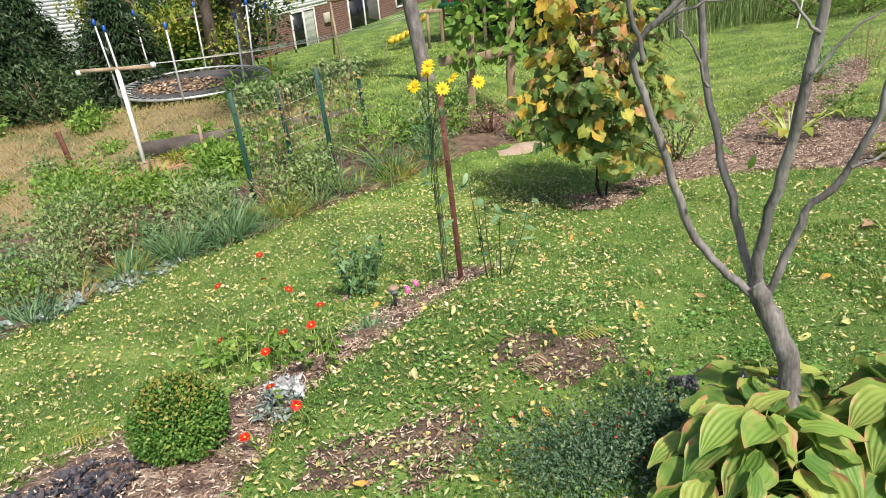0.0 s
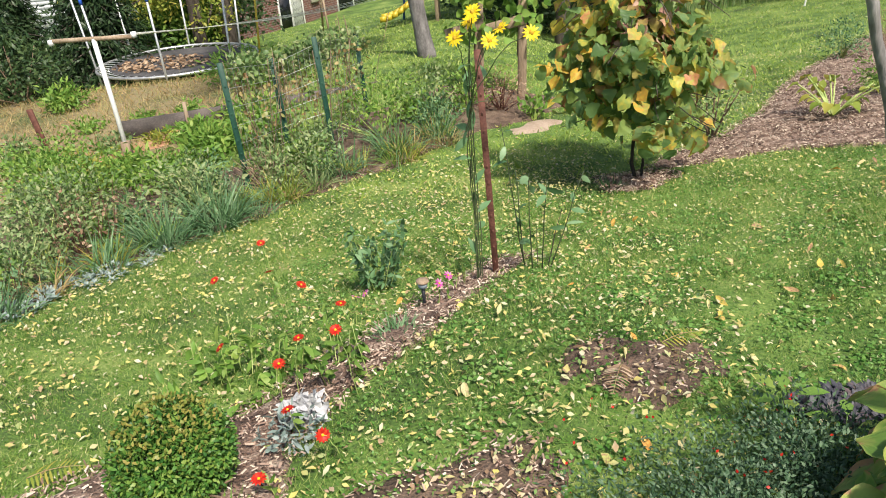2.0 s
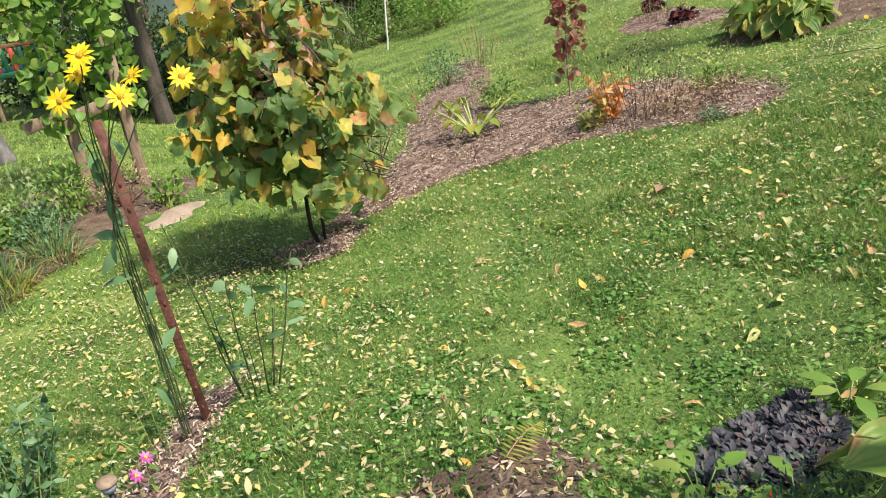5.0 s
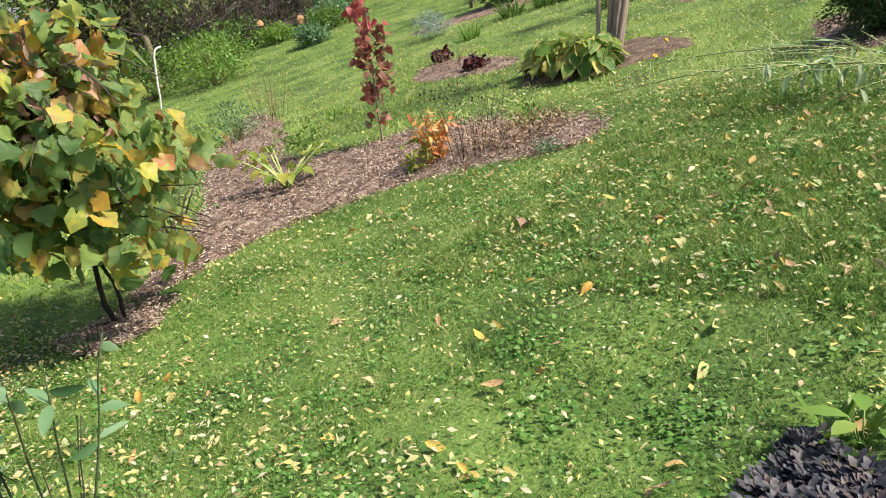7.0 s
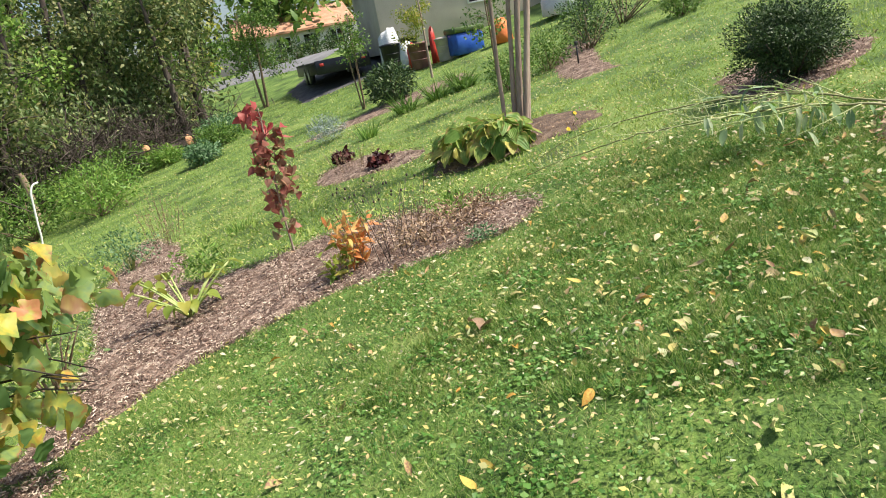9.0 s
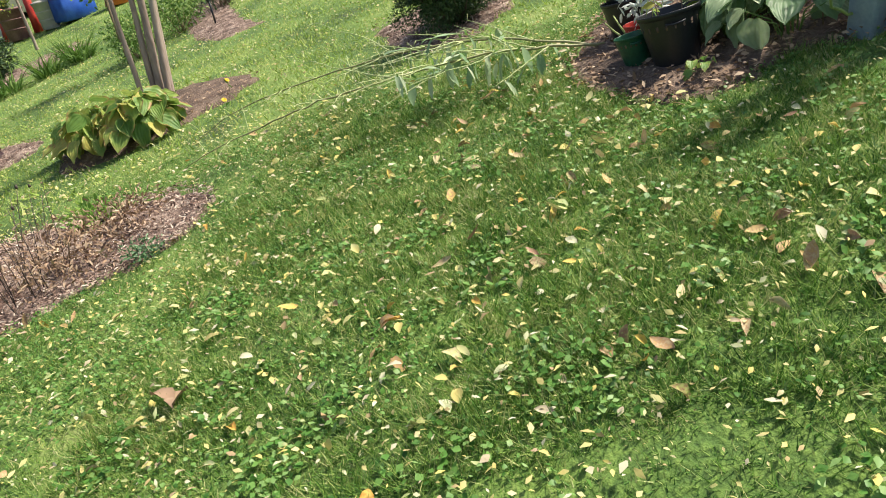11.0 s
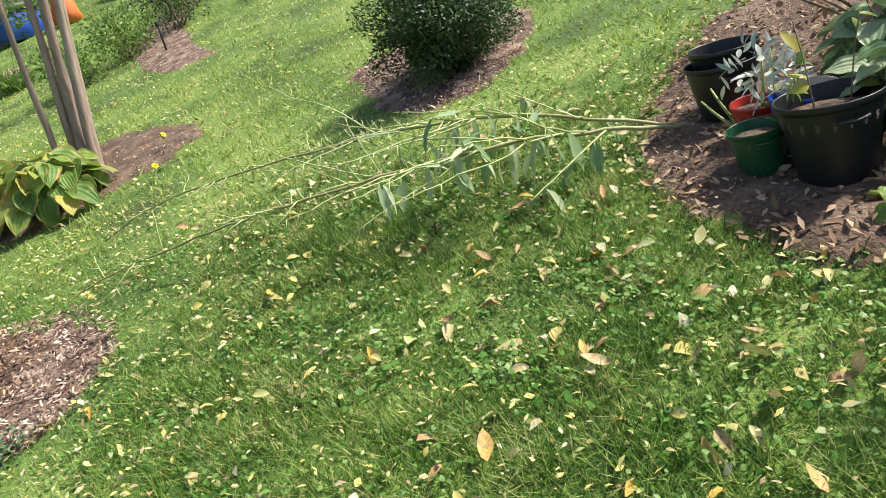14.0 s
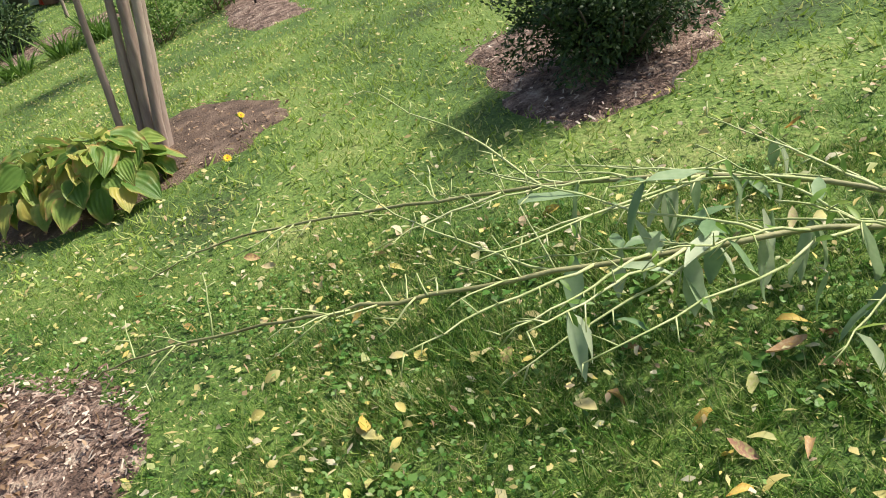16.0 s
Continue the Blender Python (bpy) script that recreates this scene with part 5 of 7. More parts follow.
# ---- beyond the bed ----
for x, y in ((11.0, 14.1), (9.75, 12.15)):
    bush("heuchera", x, y, .22, .26, 140, .09, .08, "maroon_leaf", "dark maroon heuchera clump in small bed", "plant", "heart", 4, "stem", group="heucheras")
bush("lavender", 14.2, 17.4, .55, .72, 1200, .09, .015, "grey_blue", "round grey-blue lavender on lawn", "plant", "lance", 12, "stem", lump=.12)
tuft("iris_clump", 13.2, 15.2, .5, .4, 70, .03, "green_light", "pale green iris leaves in small bed", "plant", .4)
stalks("pink_dry_stems", 10.3, 13.2, .5, .8, 34, "twig", "brown_leaf", "pinkish dry stems in small bed", leafn=4, L=.05, W=.012)
hosta(8.3, 9.3, 54, .235, "hosta with yellowing leaves under crepe myrtle", "hosta_far", r=.14, tall=.52)
hosta(8.2, 8.75, 56, .235, "large heart-leaved hosta under crepe myrtle", "hosta_far", r=.14, tall=.5)
hosta(8.65, 9.85, 30, .25, "green hosta at tree foot", "hosta_far", r=.1, tall=.35)
t = thing("crepe_myrtle", 9.0, 8.9, "crepe myrtle with several smooth tan trunks", "tree")
for x, y, lx, ly, r in ((0, 0, .03, .03, .055), (.07, -.06, .06, -.02, .058), (.01, .08, -.01, .08, .042), (-.03, -.09, .04, -.05, .046), (.1, .05, .09, .06, .046), (-.1, .16, -.1, .2, .034)):
    part("trunk", limb(MB(), [(x, y, -.05), (x + lx * .4 + .06, y + ly * .4 - .1, .9), (x + lx + .14, y + ly - .26, 2.2), (x + lx * 2 + .22, y + ly * 2 - .42, 3.6)], r, r * .5, 9), "bark_pale", t)
P = rand_dirs(1500) * rng.random((1500, 1)) ** .4 * [1.6, 1.6, .9] + [.3, .2, 4.0]
part("crown", leaves(MB(), P, rand_dirs(1500), rand_dirs(1500, 1), .07, .035, "flat"), "green_mid", t)
br = MB()
for _ in range(18):
    a = rng.uniform(0, 6.28)
    limb(br, [(.1, .1, 2.6), (math.cos(a) * .7, math.sin(a) * .7, 3.5), (math.cos(a) * 1.3, math.sin(a) * 1.3, 4.2)], .02, .006, 5)
part("branches", br, "bark_pale", t)
MARI = bloom("bloom", .05, 12, "petal_yellow", "orange", 2)
for x, y, h in ((8.1, 7.75, .12), (8.9, 8.0, .15)):
    flower("marigold", x, y, [(0, 0, h * .5), (.01, 0, h)], MARI, "stem", "green_mid", "orange-yellow marigold at bed edge", 3, group="marigolds")

bush("dark_shrub", 8.05, 5.25, .49, .8, 24000, .034, .014, "green_dark", "dense dark green broad shrub on mulch", "shrub", "flat", 24, "bark_dark", z0=.0, lump=.32, fill=.42, ry=.49)
bush("dwarf_yew", 17.6, 17.7, .75, 1.15, 2200, .12, .05, "green_dark", "dark green rhododendron-like shrub under young tree", "shrub", "lance", 10, lump=.15, fill=.3)
for x, y in ((16.0, 15.0), (16.5, 14.4), (15.4, 15.6), (17.0, 14.9)):
    tuft("daylily", x, y, .8, .5, 110, .03, "green_mid", "arching green daylily clump", "plant", .9, .9, group="daylilies")
tree("young_tree", 18.0, 19.2, 3.2, .03, .9, 900, .09, .045, "green_mid", "twig", "thin young tree with sparse reddish-green leaves", trunks=3, crown=(.45, 1), category="tree", group="young trees")
tree("young_tree", 20.3, 18.0, 3.4, .05, 1.1, 1500, .09, .045, "yellow_green", "bark_pale", "young tree with pale forked trunk", crown=(.4, 1), group="young trees")
tree("young_tree", 24.0, 30.0, 4.6, .07, 1.8, 4200, .12, .06, "green_mid", "twig", "leafy green small tree before road", trunks=3, crown=(.35, 1), group="young trees")
tree("young_tree", 13.9, 11.9, 3.0, .03, .7, 700, .08, .04, "green_mid", "twig", "slim sapling beside crepe myrtle", trunks=2, crown=(.4, 1), group="young trees")
for x, y, rx, h in ((16.6, 10.9, .8, 1.25), (17.9, 11.5, .7, 1.1), (15.3, 11.4, .6, .9), (14.2, 11.8, .55, .8), (19.3, 11.0, 1.0, 1.6), (20.5, 9.5, 1.3, 2.0), (17.3, 8.9, .5, .7)):
    bush("border_shrub", x, y, rx, h, 1500, .07, .03, "green_mid" if rx < .75 else "green_dark", "green shrub in a row along the mulch bed", "shrub", "flat", 10, lump=.25, fill=.35, group="border shrubs")
t = thing("plant_stake", 14.6, 10.35, "dark stake with wire tag in mulch", "stake")
part("bar", tube(MB(), [(0, 0, -.1), (.01, 0, .5)], .018, 6), "black", t)
part("clip", block(MB(), -.05, .05, -.02, .02, .42, .5, .005), "black", t)


# ---- cut stalks lying on the lawn ----
t = thing("cut_stalk", 5.80, 4.08, "freshly cut tall stalk with green side twigs lying on the lawn", "cut plant")
o = np.array([5.80, 4.08, hz(5.80, 4.08)])
mains = [[(5.80, 4.06, -.49), (5.75, 4.4, -.43), (5.70, 4.66, -.39), (5.61, 5.12, -.38), (5.57, 5.6, -.42), (5.56, 6.02, -.47), (5.66, 6.38, -.57), (5.72, 6.85, -.68), (5.75, 7.15, -.80)],
         [(5.84, 4.10, -.49), (5.86, 4.45, -.40), (5.93, 4.8, -.33), (5.99, 5.3, -.31), (6.03, 5.77, -.35), (6.12, 6.2, -.41), (6.25, 6.65, -.5), (6.3, 7.0, -.6), (6.4, 7.3, -.75)]]
stubs = []
for pts, r in zip(mains, (.0105, .009)):
    part("main_stem", limb(MB(), np.array(pts) - o, r, .003, 8), "stem_cut", t)
    p = np.array(pts)
    long_f, short_f = np.linspace(1.1, 3.6, 13) + rng.normal(0, .1, 13), rng.uniform(2.4, len(p) - 1.05, 24)
    for f, is_long in [(f, True) for f in long_f] + [(f, False) for f in short_f]:
        k = int(f)
        q = p[k] + (p[k + 1] - p[k]) * (f - k)
        ax = unit(p[k + 1] - p[k])
        sidew = unit(np.cross(ax, [0, 0, 1]) * rng.choice([-1, 1]) * rng.uniform(.4, 1) + np.array([0, 0, rng.uniform(-.45, .7)]))
        dirn = unit(ax * rng.uniform(.9, 1.5) + sidew * rng.uniform(.6, 1.1)) if is_long else unit(ax * rng.uniform(.2, .9) + sidew)
        ln = rng.uniform(.45, .85) if is_long else rng.uniform(.07, .24)
        m_ = 11 if is_long else 5
        c = arc(q, dirn, ln, rng.uniform(-.08, .16), m_, .1)
        c[:, 2] = np.maximum(c[:, 2], H(c[:, 0], c[:, 1]) + .03)
        tw = tube(MB(), c - o, np.linspace(.0048 if is_long else .0032, .0019, m_), 5)
        for g_ in range(2, m_):
            if rng.random() < (.75 if is_long else .4):
                sp = arc(c[g_], unit(np.cross(dirn, rng.normal(size=3))) + dirn * .6, rng.uniform(.025, .075), .1, 3)
                tube(tw, sp - o, [.0026, .002, .0014], 4)
        if is_long:
            stubs += [g for g in c[[2, 4, 6, 8]] if g[1] < 5.4]
        part("side_twig", tw, "twig_pale", t)
tl = MB()
k = len(stubs)
leaves(tl, np.array(stubs) - o, rand_dirs(k, .0), rand_dirs(k, 1), rng.uniform(.03, .08, k), .016, "lance", .2, .3)
part("young_leaves", tl, "green_light", t)
LIMP = [leaves(MB(), [[0, 0, 0]], [1, 0, 0], [0, 0, 1], 1.0, wd, "lance", fo, dr, wave=.02).mesh("leaf", "pale_leaf") for wd, fo, dr in ((.30, .3, .15), (.24, .6, .3), (.38, .15, .1))]
for k in range(54):
    b = stubs[rng.integers(len(stubs))] if k % 3 else np.array([5.7, 4.9, -.4]) + rng.normal(0, .12, 3) * [1, 1.6, .4]
    ob = new("leaf", LIMP[k % 3])
    ob.parent = t
    D = Vector((rng.normal(-.1, .35), rng.normal(0, .45), -1)) if k % 4 else Vector((rng.normal(), rng.normal(), .1))
    ob.rotation_euler = D.to_track_quat("X", "Z").to_euler()
    ob.location = b - o
    s = rng.uniform(.10, .19)
    ob.scale = (s, s, s)


# ---- pots, deck posts and the plants behind ----
def pot(x, y, r, h, mat, label, lean=(0, 0), fill="soil", name="plant_pot", z=None, n=36):
    t = thing(name, x, y, label, "pot", z=z)
    t.rotation_euler = (radians(lean[0]), radians(lean[1]), 0)
    prof = [(0, .004), (r * .70, .004), (r * .72, .02), (r * .955, h * .90), (r * .96, h * .91), (r * 1.0, h * .92), (r * 1.01, h * .99), (r * 1.0, h), (r * .985, h), (r * .975, h * .985), (r * .92, h * .8), (r * .70, h * .1), (0, h * .1)]
    part("shell", lathe(MB(), prof, n), mat, t)
    if fill:
        part("soil", lathe(MB(), [(0, h * .86), (r * .5, h * .84), (r * .93, h * .8), (r * .9, h * .7)], 20), fill, t)
    for s in (0, 1):
        part("grip", tube(MB(), [(math.cos(a) * r * 1.04, math.sin(a) * r * 1.04, h * (.84 - .05 * math.sin((a - s * 3.14) * 3 + 1.57))) for a in np.linspace(s * 3.14 - .3, s * 3.14 + .3, 6)], .006, 5), mat, t)
    return t


pot(5.04, 3.745, .17, .30, "black", "large black nursery pot with soil on bare ground", (-6, 4))
pot(5.22, 3.93, .105, .19, "green_pot", "small dark green plastic pot with soil", (-8, 3))
pot(5.80, 3.89, .155, .25, "black", "empty black nursery pot stacked inside another", (-5, 3), fill="")
pot(5.83, 3.87, .145, .27, "black", "inner black nursery pot of a stack", (-5, 3), fill="", z=hz(5.8, 3.89) + .035)
pot(5.48, 3.86, .10, .17, "red", "small red pot with silver-leaved plant", (-5, 0))
pot(5.42, 3.72, .12, .2, "tan", "clear pale plastic pot with silvery plant", (0, 3))
pot(5.30, 3.78, .10, .22, "blue", "small blue pot behind green pot", (0, 3))
bush("silver_plant", 5.46, 3.86, .14, .26, 110, .06, .02, "grey_leaf", "silver-leaved sage in red pot", "plant", "lance", 4, "stem", z0=.15)
stalks("potted_cutting", 5.08, 3.73, .75, .1, 3, "twig", "yellow_green", "leggy potted cutting with few yellowing leaves", leafn=3, L=.08, W=.04, shape="oval")
stalks("potted_shoot", 5.35, 3.82, .55, .1, 3, "stem", "green_light", "young leafy shoot in small pot", leafn=7, L=.07, W=.025)
hosta(5.12, 3.42, 46, .15, "dark green ribbed hosta behind black pot", "hosta_dark", r=.05, tall=.37)
hosta(4.85, 3.22, 16, .17, "dark hosta against brown boards", "hosta_dark", r=.05, tall=.36)
hosta(5.55, 3.3, 44, .15, "dark green hosta behind pots", "hosta_dark", r=.05, tall=.37)
hosta(4.72, 3.68, 9, .06, "small pale green seedling on soil", "hosta", r=.02, tall=.12)
bush("dry_tangle", 5.95, 3.1, .5, .8, 320, .06, .03, "brown_leaf", "tangle of dry brown stems and leaves", "plant", "oval", 22, "twig", lump=.3)
stalks("dried_plant", 5.2, 3.0, 1.1, .9, 22, "twig", "brown_leaf", "tall dry brown stems behind hosta", leafn=4, L=.07, W=.03)


def deck_post(x, y, rz, label):
    t = thing("deck_post", x, y, label, "post", rz=rz)
    t.rotation_euler = (radians(3), radians(-3), radians(rz))
    part("board", block(MB(), -.068, .068, -.045, .045, -.1, 1.5, .006), "wood_grey", t)
    part("base_block", block(MB(), -.074, .074, -.056, -.046, -.05, .12, .006), "wood_grey", t)
    return t


deck_post(4.55, 2.98, 30, "grey painted wooden deck post")
deck_post(4.42, 2.83, 30, "second grey painted wooden deck post")
t = thing("board_fence", 5.2, 2.55, "brown wooden boards behind hosta", "fence")
for k in range(9):
    x = -.75 + k * .19
    part("board", block(MB(), x, x + .06 + .03 * (k % 3), -.05 - x * .1, -.02 - x * .1, -.1, 1.2, .004), "brown_board", t)
part("rail", block(MB(), -.8, .95, .03, .07, .9, .99, .005, Matrix.Rotation(-.1, 4, "Z")), "brown_board", t)
t = thing("grey_barrel", 5.0, 2.35, "dark shadowed barrel behind the boards", "barrel")
part("shell", lathe(MB(), [(0, 0), (.26, 0), (.3, .3), (.3, .6), (.26, .9), (0, .9)], 24), "bark_dark", t)
t = thing("climbing_vine", 4.42, 3.12, "climbing green vine with broad leaves on deck post", "vine")
part("stem", limb(MB(), [(.25, -.25, .1), (.05, .05, .18), (-.02, .06, .4), (.0, .05, .9), (.04, .03, 1.4)], .008, .005, 6), "stem", t)
part("foliage", leaves(MB(), [(.0, .07, .48), (-.05, .06, .55), (.03, .06, .95), (.0, .06, 1.2)], [(-.3, .5, -.2), (.4, .5, 0), (-.3, .4, -.3), (.2, .5, 0)], [0, .4, 1], .14, .13, "heart", .2, .2), "green_light", t)

# ---- left border ----
bush("leafy_perennial", -5.3, 8.6, .75, 1.0, 2400, .055, .034, "green_soft", "broad-leaved green plant in the border", "plant", "small", 10, "stem", lump=.3)
bush("leafy_perennial", -5.9, 9.9, .8, 1.15, 2400, .06, .04, "green_light", "tall pale green leafy plant in the border", "plant", "small", 10, "stem", lump=.3)
bush("leafy_perennial", -5.0, 7.2, .5, .6, 1200, .05, .025, "green_soft", "grey-green leafy plant at border edge", "plant", "oval", 10, "stem", lump=.3)
bush("leafy_perennial", -6.7, 8.2, .8, 1.0, 2200, .055, .035, "green_soft", "large green leafy plant in border", "plant", "small", 10, "stem", lump=.3)
stalks("red_stemmed_plant", -4.75, 8.15, .85, .6, 34, "rust", "brown_leaf", "dry reddish-brown stems in the border", leafn=5, L=.06, W=.03)
stalks("red_stemmed_plant", -4.9, 6.6, .5, .6, 24, "rust", "green_blue", "reddish stems with grey leaves in the border", leafn=6, L=.06, W=.03)
for x, y, h, n, mt, lb in ((-3.95, 8.25, .75, 240, "green_blue", "blue-green arching onion leaves in the border"), (-3.5, 8.75, .8, 240, "green_blue", "blue-green grassy clump in the border"), (-4.3, 7.55, .5, 120, "green_blue", "arching grey-green leaves at border edge"), (-3.0, 9.6, .6, 130, "yellow_green", "yellowing daylily leaves beside lawn"), (-2.3, 10.35, .7, 150, "green_blue", "upright blue-green iris leaves"), (-1.6, 10.9, .75, 150, "green_blue", "upright iris leaves by the path"), (-2.6, 9.95, .5, 120, "green_soft", "green grassy clump at border edge"), (-4.6, 6.2, .45, 100, "green_blue", "grey-green arching leaves over lawn edge"), (-1.05, 11.4, .6, 110, "green_blue", "blue-green iris clump near the path")):
    tuft("border_grass", x, y, h, .45, n, .016, mt, lb, "ornamental grass", .9, .9, group="border clumps")
rosettes("grey_groundcover", -4.2, 7.35, .7, .3, 60, .05, .02, "grey_blue", "silver-grey low plants along the lawn edge", 55)
rosettes("grey_groundcover", -4.6, 6.5, .5, .25, 40, .06, .03, "grey_blue", "grey-green low plants along the lawn edge", 70)
bush("dry_twigs", -3.3, 10.2, .5, .7, 90, .05, .02, "brown_leaf", "grey dry twiggy shrub by the fence", "shrub", "lance", 40, "wood", lump=.3)
for x, y, rx, h, mt in ((-2.7, 10.5, .5, .8, "green_soft"), (-1.9, 11.6, .7, 1.0, "green_light"), (-4.3, 9.9, .6, .7, "green_soft"), (-1.2, 12.2, .6, .9, "green_soft"), (-3.9, 9.2, .5, .7, "green_soft"), (-6.2, 10.9, .6, .7, "yellow_green"), (-.6, 12.6, .5, .7, "green_light"), (-4.9, 10.6, .6, .5, "green_light")):
    bush("border_shrub", x, y, rx, h, 520, .07, .04, mt, "mixed green growth along the fence", "shrub", "flat", 10, "stem", lump=.35, group="border growth")
bush("rusty_shrub", -.05, 12.5, .55, .7, 700, .04, .018, "brown_leaf", "rust-brown dry shrub beside path", "shrub", "lance", 18, "rust", lump=.25)
bush("lime_plant", .45, 12.1, .25, .4, 120, .1, .06, "green_light", "bright lime-green leafy plant by the path", "plant", "oval", 6, "stem")

edge = np.array([(-4.65, 5.6), (-4.4, 7.2), (-3.35, 8.75), (-2.55, 9.65), (-1.5, 10.4), (-.4, 11.45)])
for k in range(34):
    f = rng.uniform(0, 4.98)
    p = edge[int(f)] + (edge[int(f) + 1] - edge[int(f)]) * (f % 1) + np.array([-.35, .35]) * rng.uniform(.1, 1.5)
    tuft("edge_tuft", p[0], p[1], rng.uniform(.25, .55), .3, 60, .014, ("green_light", "green_blue", "yellow_green", "straw_blade")[k % 4], "small arching tuft along the border edge", "plant", .9, 1.0, group="edge tufts")
for k in range(16):
    f = rng.uniform(0, 4.98)
    p = edge[int(f)] + (edge[int(f) + 1] - edge[int(f)]) * (f % 1) + np.array([-.6, .6]) * rng.uniform(.6, 1.6)
    bush("border_shrub", p[0], p[1], rng.uniform(.25, .45), rng.uniform(.4, .8), 420, .06, .03, ("green_light", "green_soft", "green_blue")[k % 3], "mixed green growth along the fence", "shrub", "flat", 10, "stem", lump=.35, group="border growth")

# wire fence with green posts
FENCE = [(-3.53, 10.15, 1.72), (-3.1, 10.95, 1.55), (-2.52, 11.15, 1.7), (-2.2, 12.7, 1.35)]
for x, y, h in FENCE:
    t = thing("fence_post", x, y, "dark green steel fence post with studs", "fence post", group="green fence posts")
    t.rotation_euler = (0, radians(-2), radians(20))
    mb = MB()
    block(mb, -.036, .036, -.005, .005, -.15, h, .001)
    block(mb, -.004, .004, .004, .035, -.15, h, .001)
    part("bar", mb, "post_green", t)
    for k in range(8):
        part("stud", block(MB(), -.012, .012, -.012, -.004, .15 + k * .18, .175 + k * .18, .002), "post_green", t)
t = thing("fence_wire", -3.53, 10.15, "thin wire mesh between the green posts", "wire fence")
o = np.array([-3.53, 10.15, hz(-3.53, 10.15)])
wm = MB()
for (x0, y0, h0), (x1, y1, h1) in zip(FENCE[:-1], FENCE[1:]):
    a, b = np.array([x0, y0, hz(x0, y0)]), np.array([x1, y1, hz(x1, y1)])
    for f in np.linspace(.1, .95, 7):
        tube(wm, [a + [0, 0, h0 * f] - o, b + [0, 0, h1 * f] - o], .003, 4, False)
    for g in np.linspace(0, 1, 9)[:-1]:
        p, hh = a + (b - a) * g, h0 + (h1 - h0) * g
        tube(wm, [p + [0, 0, .05] - o, p + [0, 0, hh * .95] - o], .002, 4, False)
part("mesh", wm, "steel", t)
t = thing("fence_vine", -3.53, 10.15, "pale green and dry vines hanging along the wire fence", "vine")
vm, vd, vs = MB(), MB(), MB()
for (x0, y0, h0), (x1, y1, h1) in zip(FENCE[:-1], FENCE[1:]):
    a, b = np.array([x0, y0, hz(x0, y0)]), np.array([x1, y1, hz(x1, y1)])
    for mb, k, lo, hi in ((vm, 330, .82, 1.04), (vm, 150, .1, .85), (vd, 130, .35, .9)):
        g, f = rng.random(k), rng.uniform(lo, hi, k)
        P = a + (b - a) * g[:, None] + np.stack([rng.normal(0, .07, k), .1 + np.abs(rng.normal(0, .09, k)), (h0 + (h1 - h0) * g) * f], -1) - o
        leaves(mb, P, rand_dirs(k, -.6), rand_dirs(k, .6), rng.uniform(.04, .09, k), rng.uniform(.03, .07, k), "oval", .2, .3)
    for _ in range(10):
        g = rng.random()
        p = a + (b - a) * g - o
        tube(vs, arc(p, [rng.normal(0, .15), rng.normal(0, .15), 1], h0 * .95, -.02, 6, .08), .005, 5)
part("vine_stems", vs, "twig", t)
part("green_leaves", vm, "green_soft", t)
part("dry_leaves", vd, "straw_blade", t)
t = thing("red_stake", -8.0, 13.2, "short rusty red metal stake", "stake")
part("bar", block(MB(), -.05, .05, -.02, .02, -.2, .75, .004, Matrix.Rotation(-.12, 4, "Y")), "rust", t)
t = thing("plank", -5.5, 13.4, "long dark weathered plank edging a raised bed", "plank")
p0, p1 = np.array([-6.5, 12.9]), np.array([-2.2, 14.6])
c = (p0 + p1) / 2
t.location = (*c, hz(*c))
t.rotation_euler = (0, 0, math.atan2(*(p1 - p0)[::-1]))
part("board", block(MB(), -2.3, 2.3, -.03, .03, -.1, .22, .006), "wood_dark", t)
part("stake", block(MB(), 1.2, 1.26, -.08, -.03, -.1, .4, .004), "wood", t)
part("stake", block(MB(), -1.2, -1.14, -.08, -.03, -.1, .4, .004), "wood", t)

# clothesline
t = thing("clothesline_post", -5.85, 11.75, "white T-shaped clothesline post with rusty crossbar", "clothesline post")
part("post", tube(MB(), [(0, 0, -.1), (-.02, 0, 1.0), (-.05, 0, 2.0)], .035, 12), "white", t)
part("footing", block(MB(), -.06, .06, -.06, .06, -.1, .45, .008), "wood", t)
part("crossbar", tube(MB(), [(-.62, -.12, 2.02), (-.05, 0, 2.0), (.5, .12, 1.97)], .032, 12), "wood", t, "rust-stained crossbar")
for x, y in ((-.62, -.12), (.5, .12)):
    part("end_cap", lathe(MB(), [(0, -.045), (.04, -.04), (.045, 0), (.04, .04), (0, .045)], 12, (x, y, 2.0)), "white", t)
t = thing("clothesline", -5.85, 11.75, "white cord lines stretched from the T post", "clothesline")
o = np.array([-5.85, 11.75, hz(-5.85, 11.75)])
for k, (x, y) in enumerate(((-.6, -.12), (-.25, -.05), (.2, .05), (.48, .12))):
    a = np.array([x, y, 2.02])
    b = np.array([-1.9 + x * .6, 25.0 + y, -1.35]) - o + [0, 0, 0]
    s = np.linspace(0, 1, 14)[:, None]
    part("line", tube(MB(), a + (b - a) * s - [0, 0, .9] * (s * (1 - s)), .006, 5), "line", t)
t = thing("clothesline_post", -1.9, 25.0, "far wooden clothesline post with crossbar", "clothesline post")
part("post", tube(MB(), [(0, 0, -.1), (0, 0, 1.2)], .05, 8), "wood", t)
part("crossbar", block(MB(), -.5, .5, -.05, .05, 1.13, 1.23, .01), "wood", t)

